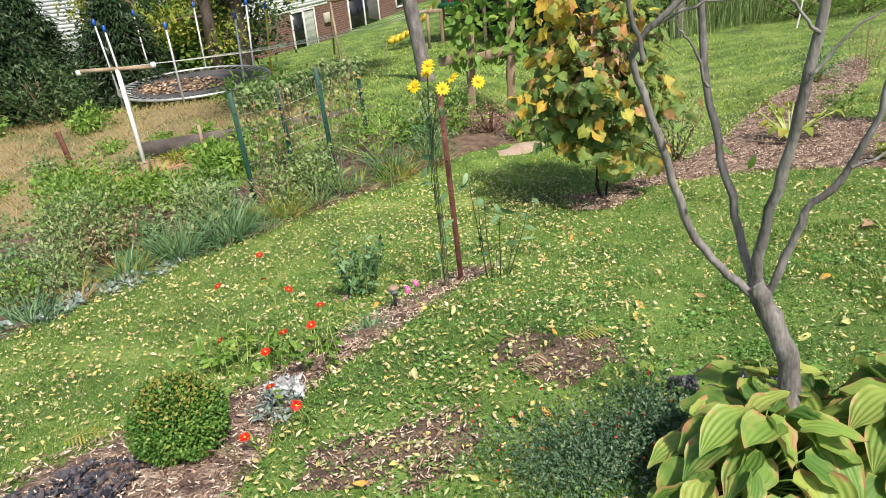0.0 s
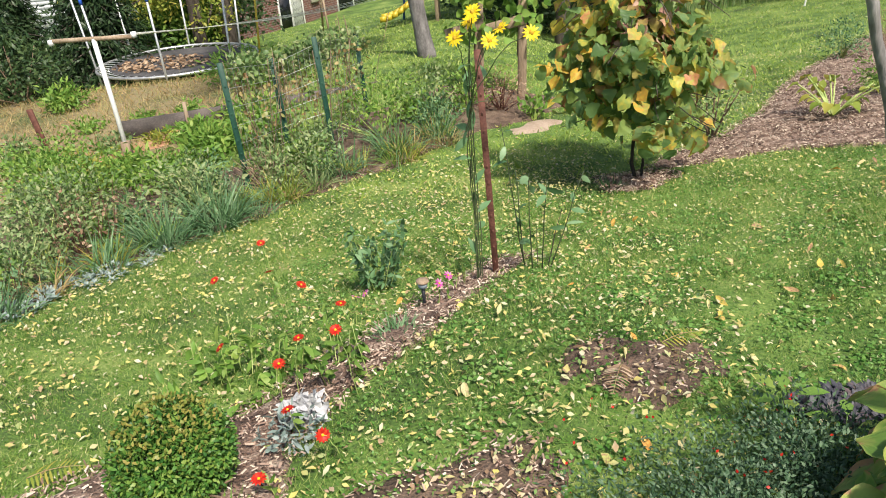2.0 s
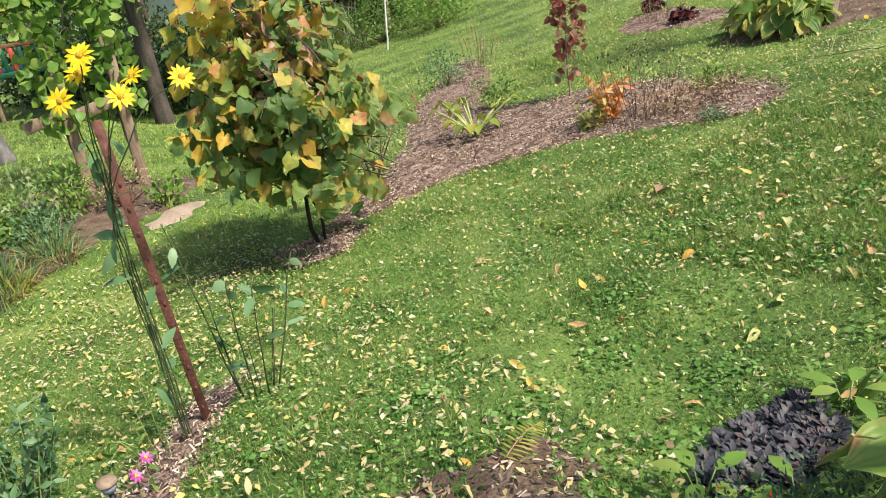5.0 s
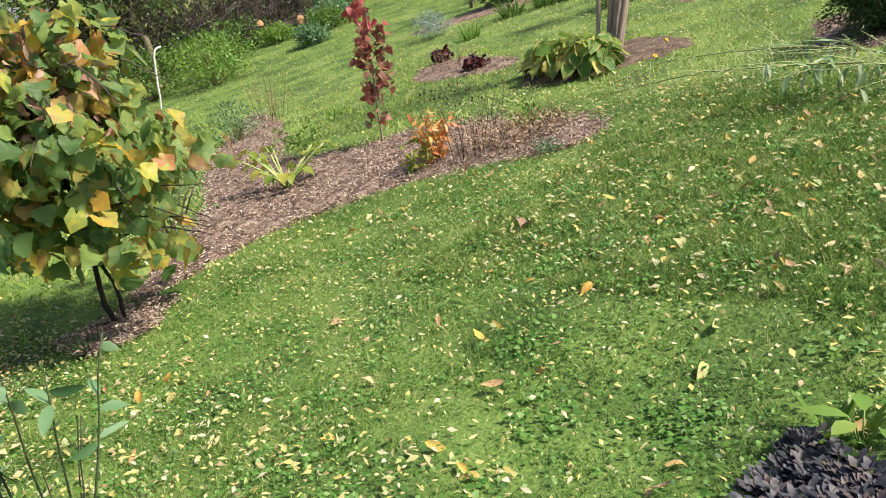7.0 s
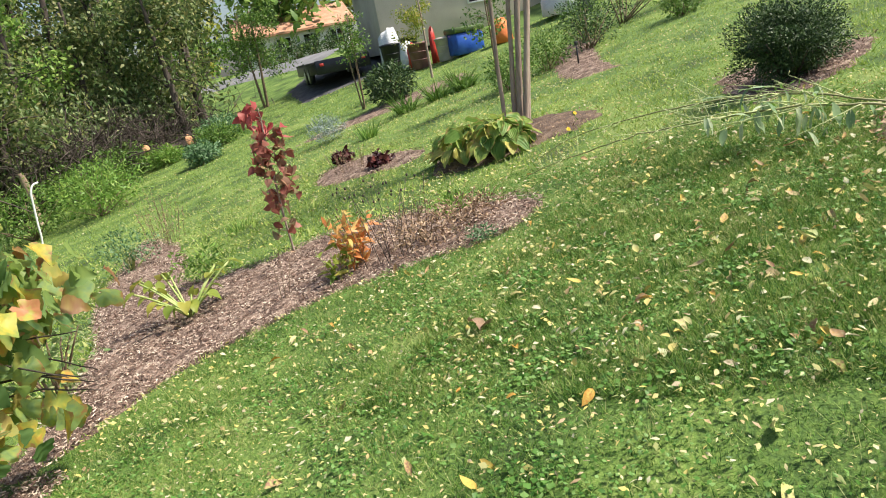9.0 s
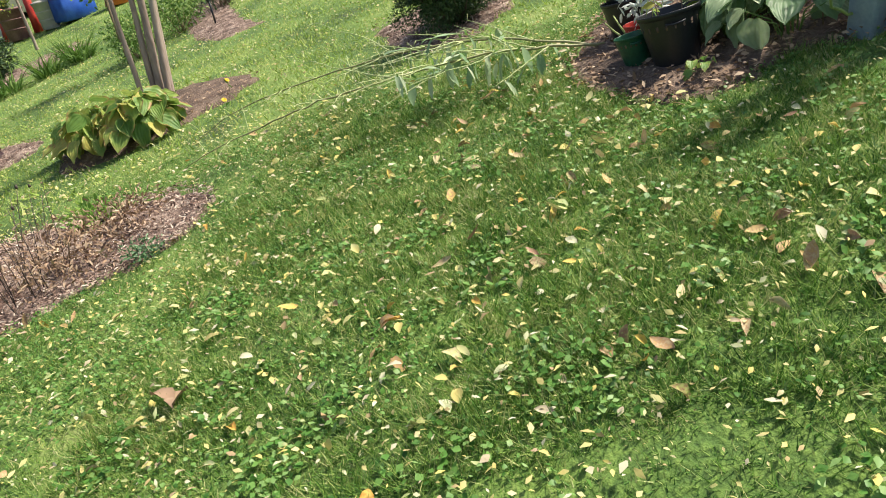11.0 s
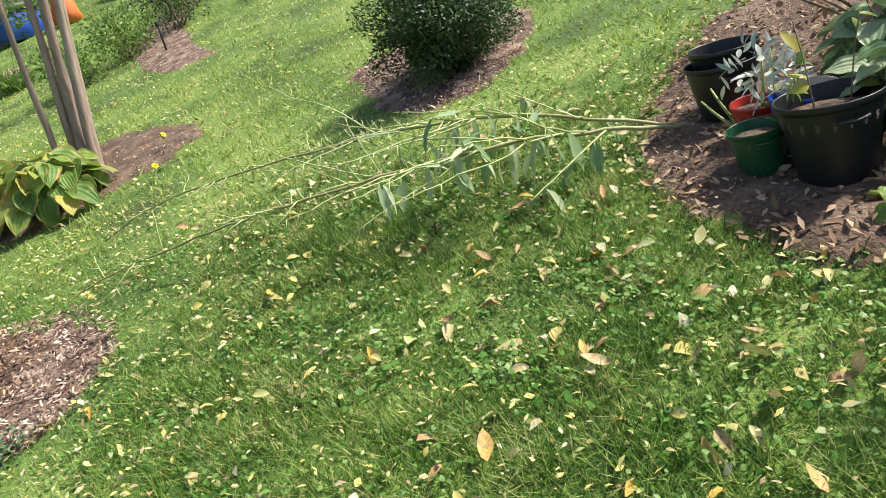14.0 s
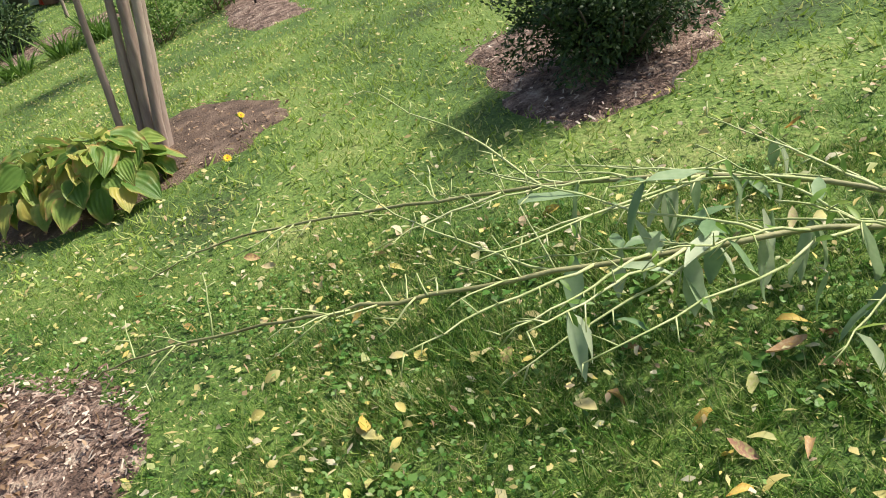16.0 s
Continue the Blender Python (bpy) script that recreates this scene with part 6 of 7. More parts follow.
# trampoline
t = thing("trampoline", -8.0, 20.0, "large round trampoline with leaf-covered black mat", "trampoline", z=hz(-8.0, 20.0) - .4)
R_ = 2.0
a = np.linspace(0, 2 * np.pi, 41)
part("frame_ring", tube(MB(), np.stack([R_ * np.cos(a), R_ * np.sin(a), 0 * a + .85], -1), .035, 8, False), "steel", t)
part("mat", lathe(MB(), [(0, .80), (1.0, .81), (1.68, .835), (1.71, .825), (0, .79)], 40), "mat", t)
for k in range(48):
    b = k * 2 * np.pi / 48
    part("spring", tube(MB(), [(1.69 * math.cos(b), 1.69 * math.sin(b), .835), (R_ * math.cos(b), R_ * math.sin(b), .85)], .012, 4, False), "steel", t)
for k in range(8):
    b = k * 2 * np.pi / 8 + .2
    cx, cy = math.cos(b), math.sin(b)
    pole = part("pole", tube(MB(), [(R_ * cx * 1.0, R_ * cy * 1.0, -.05), (R_ * cx * 1.03, R_ * cy * 1.03, .9), (R_ * cx * 1.1, R_ * cy * 1.1, 2.6)], .028, 8), "yellow_plastic" if k == 0 else "steel", t)
    part("cap", lathe(MB(), [(0, -.08), (.035, -.07), (.042, 0), (.035, .08), (0, .1)], 10, (R_ * cx * 1.1, R_ * cy * 1.1, 2.63)), "blue", pole, "blue plastic pole cap")
lt = MB()
r_, b = np.sqrt(rng.random(420)) * 1.2, rng.uniform(0, 6.28, 420)
leaves(lt, np.stack([r_ * np.cos(b) - .3, r_ * np.sin(b) * .8 - .3, np.full(420, .85)], -1), rand_dirs(420) * [1, 1, .2], rand_dirs(420, 2), .11, .07, "oval", .3, .2)
tl = thing("leaf_pile", -8.0, 20.0, "dry brown leaves lying on the trampoline", "fallen leaves", z=hz(-8.0, 20.0) - .4)
part("leaves", lt, "brown_leaf", tl)

# wooden posts with hop vines
for x, y, h in ((-.35, 13.4, 1.9), (.35, 13.3, 2.1)):
    t = thing("vine_post", x, y, "pale wooden post overgrown with a green climbing vine", "post", group="vine posts")
    part("post", block(MB(), -.07, .07, -.07, .07, -.2, h, .01, Matrix.Rotation(.03, 4, "Y")), "wood", t)
    part("cross_arm", block(MB(), -.3, .35, -.09, -.05, h * .56, h * .64, .008, Matrix.Rotation(-.2, 4, "Y")), "wood", t)
    k = 240
    P = np.stack([rng.normal(0, .2, k), rng.normal(0, .2, k), rng.uniform(h * .5, h + .9, k)], -1)
    part("vine_leaves", leaves(MB(), P, rand_dirs(k, -.6), rand_dirs(k, .5), .14, .12, "heart", .2, .25), "green_light", t)
    part("vine_stem", limb(MB(), [(0.1, 0, 0), (-.1, .05, h * .4), (.1, 0, h * .8), (0, .0, h + .8)], .012, .006, 5), "twig", t)

# next two crowns are out of view, enlarged to shade the house's lawn
tree("leaning_tree", -1.35, 16.2, 8.5, .19, 4.6, 16000, .17, .1, "yellow_green", "bark", "grey leaning tree trunk beside the garden", lean=(-.13, .02), crown=(.6, 1))
tree("tall_tree", 2.6, 26.0, 10.5, .3, 5.2, 16000, .2, .12, "green_mid", "bark_dark", "dark tall tree trunk beyond the garden", crown=(.5, 1))
tree("tall_tree", 7.2, 29.5, 9, .35, 3.2, 3000, .14, .07, "green_mid", "bark", "large grey tree trunk by the woods", crown=(.5, 1))
for x, y, h, r, mt in ((-8.6, 23.5, 9, .24, "yellow_green"), (-8.0, 24.5, 9, .28, "yellow_green"), (-11.2, 24.0, 9, .2, "yellow_green"), (-9.8, 26.5, 9, .2, "yellow_green")):
    tree("woodland_tree", x, y, h, r, 2.6, 5200, .13, .07, mt, "bark_dark" if r > .2 else "twig", "woodland tree with thin yellow-green foliage", crown=(.25, 1), limbs=14, group="trees behind trampoline")


def conifer(x, y, h, r, label):
    t = thing("conifer", x, y, label, "tree", group="dark conifers")
    part("trunk", limb(MB(), [(0, 0, -.1), (.05, 0, h * .5), (0, 0, h)], .16, .02, 8), "bark_dark", t)
    bo, nd = MB(), MB()
    for k in range(240):
        f = rng.uniform(.01, .98)
        a = rng.uniform(0, 6.28)
        ln = r * (1.05 - f) * rng.uniform(.6, 1.15)
        pts = arc([0, 0, f * h], [math.cos(a), math.sin(a), .25], ln, .35, 5)
        tube(bo, pts, [.03, .025, .018, .01, .005], 4, False)
        m = 62
        u = rng.uniform(.15, 1, m) * 4
        i_ = np.minimum(u.astype(int), 3)
        P = pts[i_] + (pts[i_ + 1] - pts[i_]) * (u - i_)[:, None] + rng.normal(0, .12, (m, 3))
        leaves(nd, P, rand_dirs(m, -.7) + unit(pts[-1] - pts[0]), rand_dirs(m, 1), rng.uniform(.11, .24, m), .05, "flat", .2, .3)
    part("boughs", bo, "bark_dark", t)
    part("needles", nd, "needle", t)


conifer(-13.6, 22.0, 3.6, 2.4, "dark green conifer in front of the low house")
conifer(-12.6, 18.8, 3.2, 2.3, "large dark green conifer at the yard edge")
conifer(-15.8, 18.0, 3.6, 2.6, "large dark green conifer at the yard edge")
conifer(-10.6, 21.3, 3.6, 2.0, "dark green conifer near the trampoline")
for x, y, rx, h, mt in ((-10.9, 17.6, 1.2, 1.6, "green_dark"), (-13.0, 16.3, 1.4, 1.8, "green_dark"), (-11.8, 16.0, .6, .6, "green_light"), (-16.5, 14.5, 1.6, 2.0, "green_dark")):
    bush("hedge_shrub", x, y, rx, h, 1800, .12, .06, mt, "dark broadleaf shrub below conifers", "shrub", "flat", 10, lump=.3, fill=.35, group="dark shrubs")
for x, y, rx, h in ((-5.2, 16.2, .9, .7), (-4.4, 15.4, .7, .6), (-8.8, 15.6, .5, .6), (-5.0, 12.6, .4, .35), (-6.9, 11.4, .4, .45), (-4.6, 12.0, .6, .4), (-5.6, 11.2, .5, .4), (-4.2, 13.2, .7, .45), (-7.6, 12.0, .5, .35), (-3.8, 12.2, .6, .4)):
    bush("weed_patch", x, y, rx, h, 700, .12, .05, "green_light", "bright green weeds in dry grass", "weed", "flat", 10, "stem", lump=.3, group="weeds")
for _ in range(16):
    x, y = rng.uniform(-9.5, -4.6), rng.uniform(10.6, 14.2)
    bush("weed_patch", x, y, rng.uniform(.2, .45), rng.uniform(.2, .45), 260, .08, .04, ("green_light", "green_soft", "yellow_green")[_ % 3], "small green weeds in dry grass", "weed", "flat", 6, "stem", lump=.35, group="weeds")
sg = MB()
k = 22000
x, y = rng.uniform(-16, -3.6, k), rng.uniform(9.5, 18.5, k)
ok = inside(BEDS["dry_ground"], x, y)
x, y = x[ok], y[ok]
n = len(x)
blades(sg, np.stack([x, y, H(x, y) + .02], -1), np.stack([rng.normal(0, .4, n), rng.normal(0, .4, n), np.ones(n)], -1), .26 * rng.uniform(.4, 1.4, n), .012, rng.uniform(.2, .8, n), 4)
tagged(part("tall_dry_grass", sg, "straw_blade"), "tall dry straw-coloured grass", "dry grass", kind="stuff")


for x, y, rx, h, mt in ((-10.2, 25.0, 1.8, 3.2, "green_mid"), (-10.4, 27.5, 1.8, 3.0, "yellow_green"), (-9.4, 28.0, 2.0, 4.0, "green_dark"), (-12.0, 26.0, 2.0, 3.6, "green_dark"), (1.6, 29.5, 1.8, 2.6, "green_dark"), (4.2, 30.0, 1.8, 2.8, "green_dark"), (6.0, 31.5, 1.8, 2.6, "green_mid"), (3.0, 34.0, 2.2, 4.0, "green_dark"), (0.0, 33.5, 1.8, 3.0, "green_dark")):
    bush("thicket_shrub", x, y, rx, h, 3600, .18, .10, mt, "dense shrub in the thicket behind the yard", "shrub", "flat", 14, "bark_dark", lump=.35, fill=.4, group="thicket")
rd = MB()
k = 500
x, y = rng.uniform(6.5, 11.0, k), rng.uniform(28.5, 31, k)
blades(rd, np.stack([x, y, H(x, y)], -1), np.stack([rng.normal(0, .1, k), rng.normal(0, .1, k), np.ones(k)], -1), rng.uniform(1.0, 2.2, k), .035, rng.uniform(.0, .25, k), 5)
tagged(part("tall_reeds", rd, "green_soft"), "tall green reeds at the far lawn edge", "reeds", kind="stuff")

# ---- houses ----
def wall_uv(mb, x0, x1, z0, z1, y=0.0, th=.2, uvs=1.0):
    """A plain wall slab with bricks laid out in metres."""
    v = [(x0, y, z0), (x1, y, z0), (x1, y, z1), (x0, y, z1), (x0, y + th, z0), (x1, y + th, z0), (x1, y + th, z1), (x0, y + th, z1)]
    uv = [(p[0] * uvs, p[2] * uvs) for p in v]
    return mb.add(v, [(0, 1, 2, 3), (5, 4, 7, 6), (3, 2, 6, 7), (4, 5, 1, 0), (4, 0, 3, 7), (1, 5, 6, 2)], uv)


def sliding_door(t, x0, x1, z1, curtain):
    dr = part("sliding_door", block(MB(), x0, x1, -.02, .02, 0, z1, .0), "glass", t, "dark sliding glass door")
    for a, b, c, d in ((x0 - .07, x0, 0, z1 + .07), (x1, x1 + .07, 0, z1 + .07), ((x0 + x1) / 2 - .04, (x0 + x1) / 2 + .04, 0, z1), (x0, x1, z1, z1 + .07)):
        part("frame", block(MB(), a, b, -.07, .05, c, d, .008), "white", dr)
    if curtain:
        for k in range(9):
            a = (x0 + x1) / 2 + .08 + k * .085
            part("blind_slat", block(MB(), a, a + .05, -.045, -.03, .05, z1 - .05, .002), "grey_leaf", dr)


t = thing("house", -11.35, 36.37, "white-sided house with brick walkout basement and sliding doors", "house", z=-4.95, rz=62.9)
# in the house's own frame x runs along the wall away from the walker, y goes into the house
bw = MB()
D1, D2 = (3.05, 4.84), (7.97, 10.86)
for a, b in ((-1.0, D1[0] - .07), (D1[1] + .07, D2[0] - .07), (D2[1] + .07, 18)):
    wall_uv(bw, a, b, 0, 2.15, 0, .25)
wl = part("brick_wall", bw, "brick", t, smooth=False)
sliding_door(t, *D1, 2.06, True)
sliding_door(t, *D2, 2.06, False)
part("lintel", block(MB(), -1.0, 18, -.03, .2, 2.15, 2.28, .01), "white", t)
for k in range(22):
    z = 2.28 + k * .14
    part("siding_board", block(MB(), -1.0, 18, -.05, .0, z, z + .15, .0, Matrix.Translation((0, 0, z)) @ Matrix.Rotation(.12, 4, "X") @ Matrix.Translation((0, 0, -z))), "siding", t)
part("back_wall", block(MB(), -1.0, 18, 0.01, .25, 2.28, 5.4, 0), "siding", t)
part("side_wall", block(MB(), -1.0, -.75, .25, 7, 0, 5.4, 0), "siding", t)
part("roof", block(MB(), -1.5, 18.5, -.6, 8, 5.4, 5.6, .02, Matrix.Rotation(.0, 4, "X")), "roof_grey", t)
part("gutter", block(MB(), -1.5, 18.5, -.7, -.58, 5.3, 5.44, .02), "white", t)
part("meter_box", block(MB(), 5.6, 6.2, -.15, -.01, 1.2, 1.7, .01), "tan", t)
w = part("window", block(MB(), 12.9, 14.1, -.03, .0, 1.0, 1.9, .0), "glass", t)
for a, b, c, d in ((12.8, 12.9, .9, 2.0), (14.1, 14.2, .9, 2.0), (12.9, 14.1, 1.9, 2.0), (12.9, 14.1, .9, 1.0)):
    part("frame", block(MB(), a, b, -.06, .02, c, d, .005), "white", w)

t = thing("neighbour_house", -19.0, 29.5, "low white-sided house with grey roof behind conifers", "house", z=-2.25, rz=14)
part("wall", block(MB(), -6, 6.5, 0, .2, -2.2, 3.1, 0), "siding", t)
part("side_wall", block(MB(), 6.3, 6.5, .2, 8, -2.2, 3.1, 0), "siding", t)
for k in range(20):
    z = .1 + k * .15
    part("siding_board", block(MB(), -6, 6.5, -.045, -.005, z, z + .155, 0, Matrix.Translation((0, 0, z)) @ Matrix.Rotation(.12, 4, "X") @ Matrix.Translation((0, 0, -z))), "siding", t)
part("roof", block(MB(), -6.6, 7.1, -.6, 5.6, 0, .14, .01, Matrix.Translation((0, 0, 3.0)) @ Matrix.Rotation(.38, 4, "X")), "roof_grey", t)
part("gutter", block(MB(), -6.6, 7.1, -.68, -.52, 2.74, 2.88, .02), "white", t)
for x in (-1.5, 3.4):
    w = part("window", block(MB(), x, x + 1.1, -.05, -.03, 1.5, 2.4, 0), "glass", t)
    for a, b, c, d in ((x - .09, x, 1.41, 2.49), (x + 1.1, x + 1.19, 1.41, 2.49), (x, x + 1.1, 2.4, 2.49), (x, x + 1.1, 1.41, 1.5), (x, x + 1.1, 1.92, 1.97)):
        part("frame", block(MB(), a, b, -.09, -.03, c, d, .005), "white", w)
part("air_conditioner", block(MB(), 3.55, 4.3, -.4, -.06, 1.5, 1.92, .02), "white", t)

# playset and swing beam
t = thing("playset", -.8, 27.5, "wooden playset with green deck, red rails and yellow slide", "playset")
for x in (-.75, .75):
    for y in (-.75, .75):
        part("post", block(MB(), x - .06, x + .06, y - .06, y + .06, -.1, 3.2, .01), "wood", t)
part("deck", block(MB(), -.85, .85, -.85, .85, 1.35, 1.5, .01), "green_pot", t)
for k in range(7):
    part("rail_slat", block(MB(), -.7 + k * .22, -.58 + k * .22, -.84, -.8, 1.5, 2.15, .005), "red" if k % 2 else "green_pot", t)
part("top_rail", block(MB(), -.85, .85, -.86, -.78, 2.15, 2.25, .005), "brown_board", t)
sl = MB()
s = np.linspace(0, 1, 10)
for y0, y1, h in ((-.3, .3, 0), (-.34, -.28, .14), (.28, .34, .14)):
    for a, b in zip(s[:-1], s[1:]):
        za, zb = 1.45 - 1.3 * math.sin(a * 1.57), 1.45 - 1.3 * math.sin(b * 1.57)
        sl.add([(-.85 - a * 1.9, y0, za), (-.85 - b * 1.9, y0, zb), (-.85 - b * 1.9, y1, zb), (-.85 - a * 1.9, y1, za), (-.85 - a * 1.9, y0, za + .05 + h), (-.85 - b * 1.9, y0, zb + .05 + h), (-.85 - b * 1.9, y1, zb + .05 + h), (-.85 - a * 1.9, y1, za + .05 + h)], [(0, 1, 2, 3), (4, 7, 6, 5), (0, 4, 5, 1), (3, 2, 6, 7), (0, 3, 7, 4), (1, 5, 6, 2)])
part("slide", sl, "yellow_plastic", t)
t = thing("swing_frame", -4.3, 29.5, "weathered swing frame beam on splayed legs", "swing set", rz=20)
part("beam", tube(MB(), [(-1.7, 0, 2.0), (1.7, 0, 2.05)], .07, 8), "wood", t)
for x in (-1.6, 1.6):
    for y in (-.7, .7):
        part("leg", tube(MB(), [(x, y, -.1), (x, 0, 2.0)], .04, 6), "blue" if x > 0 else "wood", t)

# ---- woods and brush pile ----
for x, y, h, r, mt in ((13.5, 33, 9, .2, "woods_leaf"), (16, 36, 10, .22, "green_light"), (19, 38, 10, .26, "woods_leaf"), (21.5, 37.5, 9, .3, "woods_leaf"), (10.5, 34, 9, .18, "woods_leaf"), (8, 37, 9, .2, "yellow_green"), (23.3, 35.5, 7, .13, "green_light"), (17.5, 41, 11, .25, "woods_leaf"), (5, 39, 9, .22, "woods_leaf"), (12.5, 41, 11, .25, "woods_leaf"), (1.5, 42, 10, .25, "woods_leaf"), (21, 43, 11, .25, "woods_leaf"), (15, 39, 10, .2, "woods_leaf"), (10, 38, 10, .2, "woods_leaf"), (18.5, 35, 8, .16, "woods_leaf"), (22.5, 40, 10, .2, "woods_leaf"), (13, 36, 9, .15, "woods_leaf"), (20.5, 31.5, 7, .16, "woods_leaf"), (23.5, 34.0, 9, .22, "woods_leaf"), (21.8, 33.2, 8, .2, "woods_leaf"), (25.8, 37.5, 9, .2, "woods_leaf"), (24.5, 40.5, 10, .2, "woods_leaf")):
    tree("woodland_tree", x, y, h, r * 1.15, 3.0, 2300, .21, .115, mt, "bark_dark", "woodland tree with dark trunk and broken green foliage", crown=(.3, 1), limbs=14, lean=(rng.uniform(-.08, .08), 0), group="woodland edge")
for k in range(26):
    y = rng.uniform(33.0, 39.0)
    x = rng.uniform(9.5, .74 * (y - 3.9) - .8)
    bush("thicket_shrub", x, y, rng.uniform(1.4, 2.2), rng.uniform(2.2, 4.6), 1500, .19, .09, ("woods_leaf", "green_soft", "green_mid", "woods_leaf")[k % 4], "dense shady undergrowth among the woodland trunks", "shrub", "flat", 22, "bark_dark", lump=.4, fill=.45, group="thicket")
for x, y in ((36.0, 52.0), (32.5, 57.0), (40.5, 54.0), (29.0, 62.0), (24.0, 57.0), (45.0, 50.0)):
    tree("woodland_tree", x, y, 15, .35, 4.5, 2600, .4, .22, "woods_leaf", "bark_dark", "tall tree beyond the road", crown=(.12, 1), limbs=18, group="trees beyond road")
for x, y, rx, h, mt in ((14.6, 31.5, 1.0, 1.3, "green_light"), (16.4, 30.5, 1.2, 1.5, "green_mid"), (12.2, 25.5, 1.3, 1.5, "green_light"), (13.4, 27.5, 1.3, 1.6, "green_mid"), (11.0, 27.5, 1.2, 1.7, "green_mid"), (18.6, 27.2, .9, .8, "green_mid"), (19.8, 28.2, 1.0, .9, "green_blue"), (17.5, 29.2, .8, .7, "green_light"), (9.0, 31, 1.5, 2.2, "green_mid"), (5.5, 33, 1.5, 2.0, "green_mid"), (16.2, 25.3, .6, .7, "green_blue")):
    bush("woodland_shrub", x, y, rx, h, 1900, .12, .05, mt, "leafy shrub at the edge of the woods", "shrub", "flat", 12, lump=.3, fill=.35, group="woods shrubs")
t = thing("brush_pile", 18.8, 31.6, "heap of cut branches and logs at the woods edge", "brush pile")
for k in range(7):
    x, a = -2.4 + k * .75, rng.uniform(-.5, .5)
    q = np.array([math.cos(a), math.sin(a), .08])
    lg = part("log", tube(MB(), [np.array([x, -.4, .25]) - q * .9, np.array([x, -.4, .25 + .1 * (k % 2)]), np.array([x, -.4, .3]) + q * .9], .17 + .05 * (k % 3), 10), "bark_dark", t)
for x in (-1.2, .9):
    part("log_end", lathe(MB(), [(0, -.03), (.24, -.03), (.25, 0), (.24, .03), (0, .03)], 16, (0, 0, 0)), "cut_wood", t, "fresh orange cut log end").matrix_basis = pose(x, -1.15, .55, 80, 0, 20)
bp = MB()
for k in range(1500):
    p = rng.normal(0, 1, 3) * [2.6, 1.2, .45] + [-.9, .5, .8]
    tube(bp, arc(p, rand_dirs(1, .55)[0], rng.uniform(.7, 1.9), .15, 4, .1), np.linspace(rng.uniform(.008, .03), .004, 4), 4, False)
part("branches", bp, "bark_dark", t)
t = thing("bent_pipe", 9.9, 25.0, "leaning white pipe frame at shrub edge", "pipe frame")
part("pipe", limb(MB(), [(0, 0, -.1), (.1, 0, 1.1), (.2, 0, 1.75), (.45, 0, 1.8)], .03, .03, 8), "white", t)
t = thing("dead_stump", 12.6, 30.4, "broken dead tree stump in the shrubs", "stump")
part("trunk", limb(MB(), [(0, 0, -.1), (.05, 0, .9), (-.05, 0, 1.9)], .16, .1, 8), "wood", t)

# ---- street side ----
t = thing("flatbed_trailer", 26.0, 27.4, "black flatbed trailer parked on gravel", "trailer", rz=-38)
part("deck", block(MB(), -1.15, 1.15, -3.0, 3.0, .82, .95, .02), "wood_dark", t)
part("rear_bumper", block(MB(), -1.18, 1.18, -3.08, -3.0, .4, .97, .02), "black", t)
for x in (-1.15, 1.07):
    part("side_rail", block(MB(), x, x + .08, -3.0, 3.0, .42, .87, .01), "black", t)
    for y in (-.6, .5):
        wheel = part("wheel", lathe(MB(), [(0, -.12), (.3, -.12), (.38, -.09), (.4, 0), (.38, .09), (.3, .12), (0, .12)], 20), "black", t)
        wheel.matrix_basis = pose(x * .92, y, .4, 0, 90, 0)
        part("rim", lathe(MB(), [(0, -.13), (.18, -.13), (.2, -.1), (.2, .1), (.18, .13), (0, .13)], 14), "steel", wheel)
for x in (-.9, .9):
    part("tail_light", block(MB(), x - .09, x + .09, -3.1, -3.07, .72, .84, .01), "red", t)


def bin_(name, x, y, w, h, mat, label, lid=None):
    t = thing(name, x, y, label, "bin", rz=rng.uniform(-40, -20))
    part("body", lathe(MB(), [(0, 0), (w * .4, 0), (w * .42, .03), (w * .5, h * .92), (w * .53, h * .93), (w * .53, h), (w * .48, h), (w * .4, h * .2), (0, h * .2)], 20), mat, t)
    if lid:
        part("lid", lathe(MB(), [(0, h + .06), (w * .3, h + .05), (w * .55, h + .01), (w * .55, h - .03), (w * .5, h - .02)], 20), lid, t)
    for z in (.35, .65):
        part("band", lathe(MB(), [(w * (.42 + .08 * z), h * z - .02), (w * (.445 + .08 * z), h * z), (w * (.42 + .08 * z), h * z + .02)], 20), mat, t)


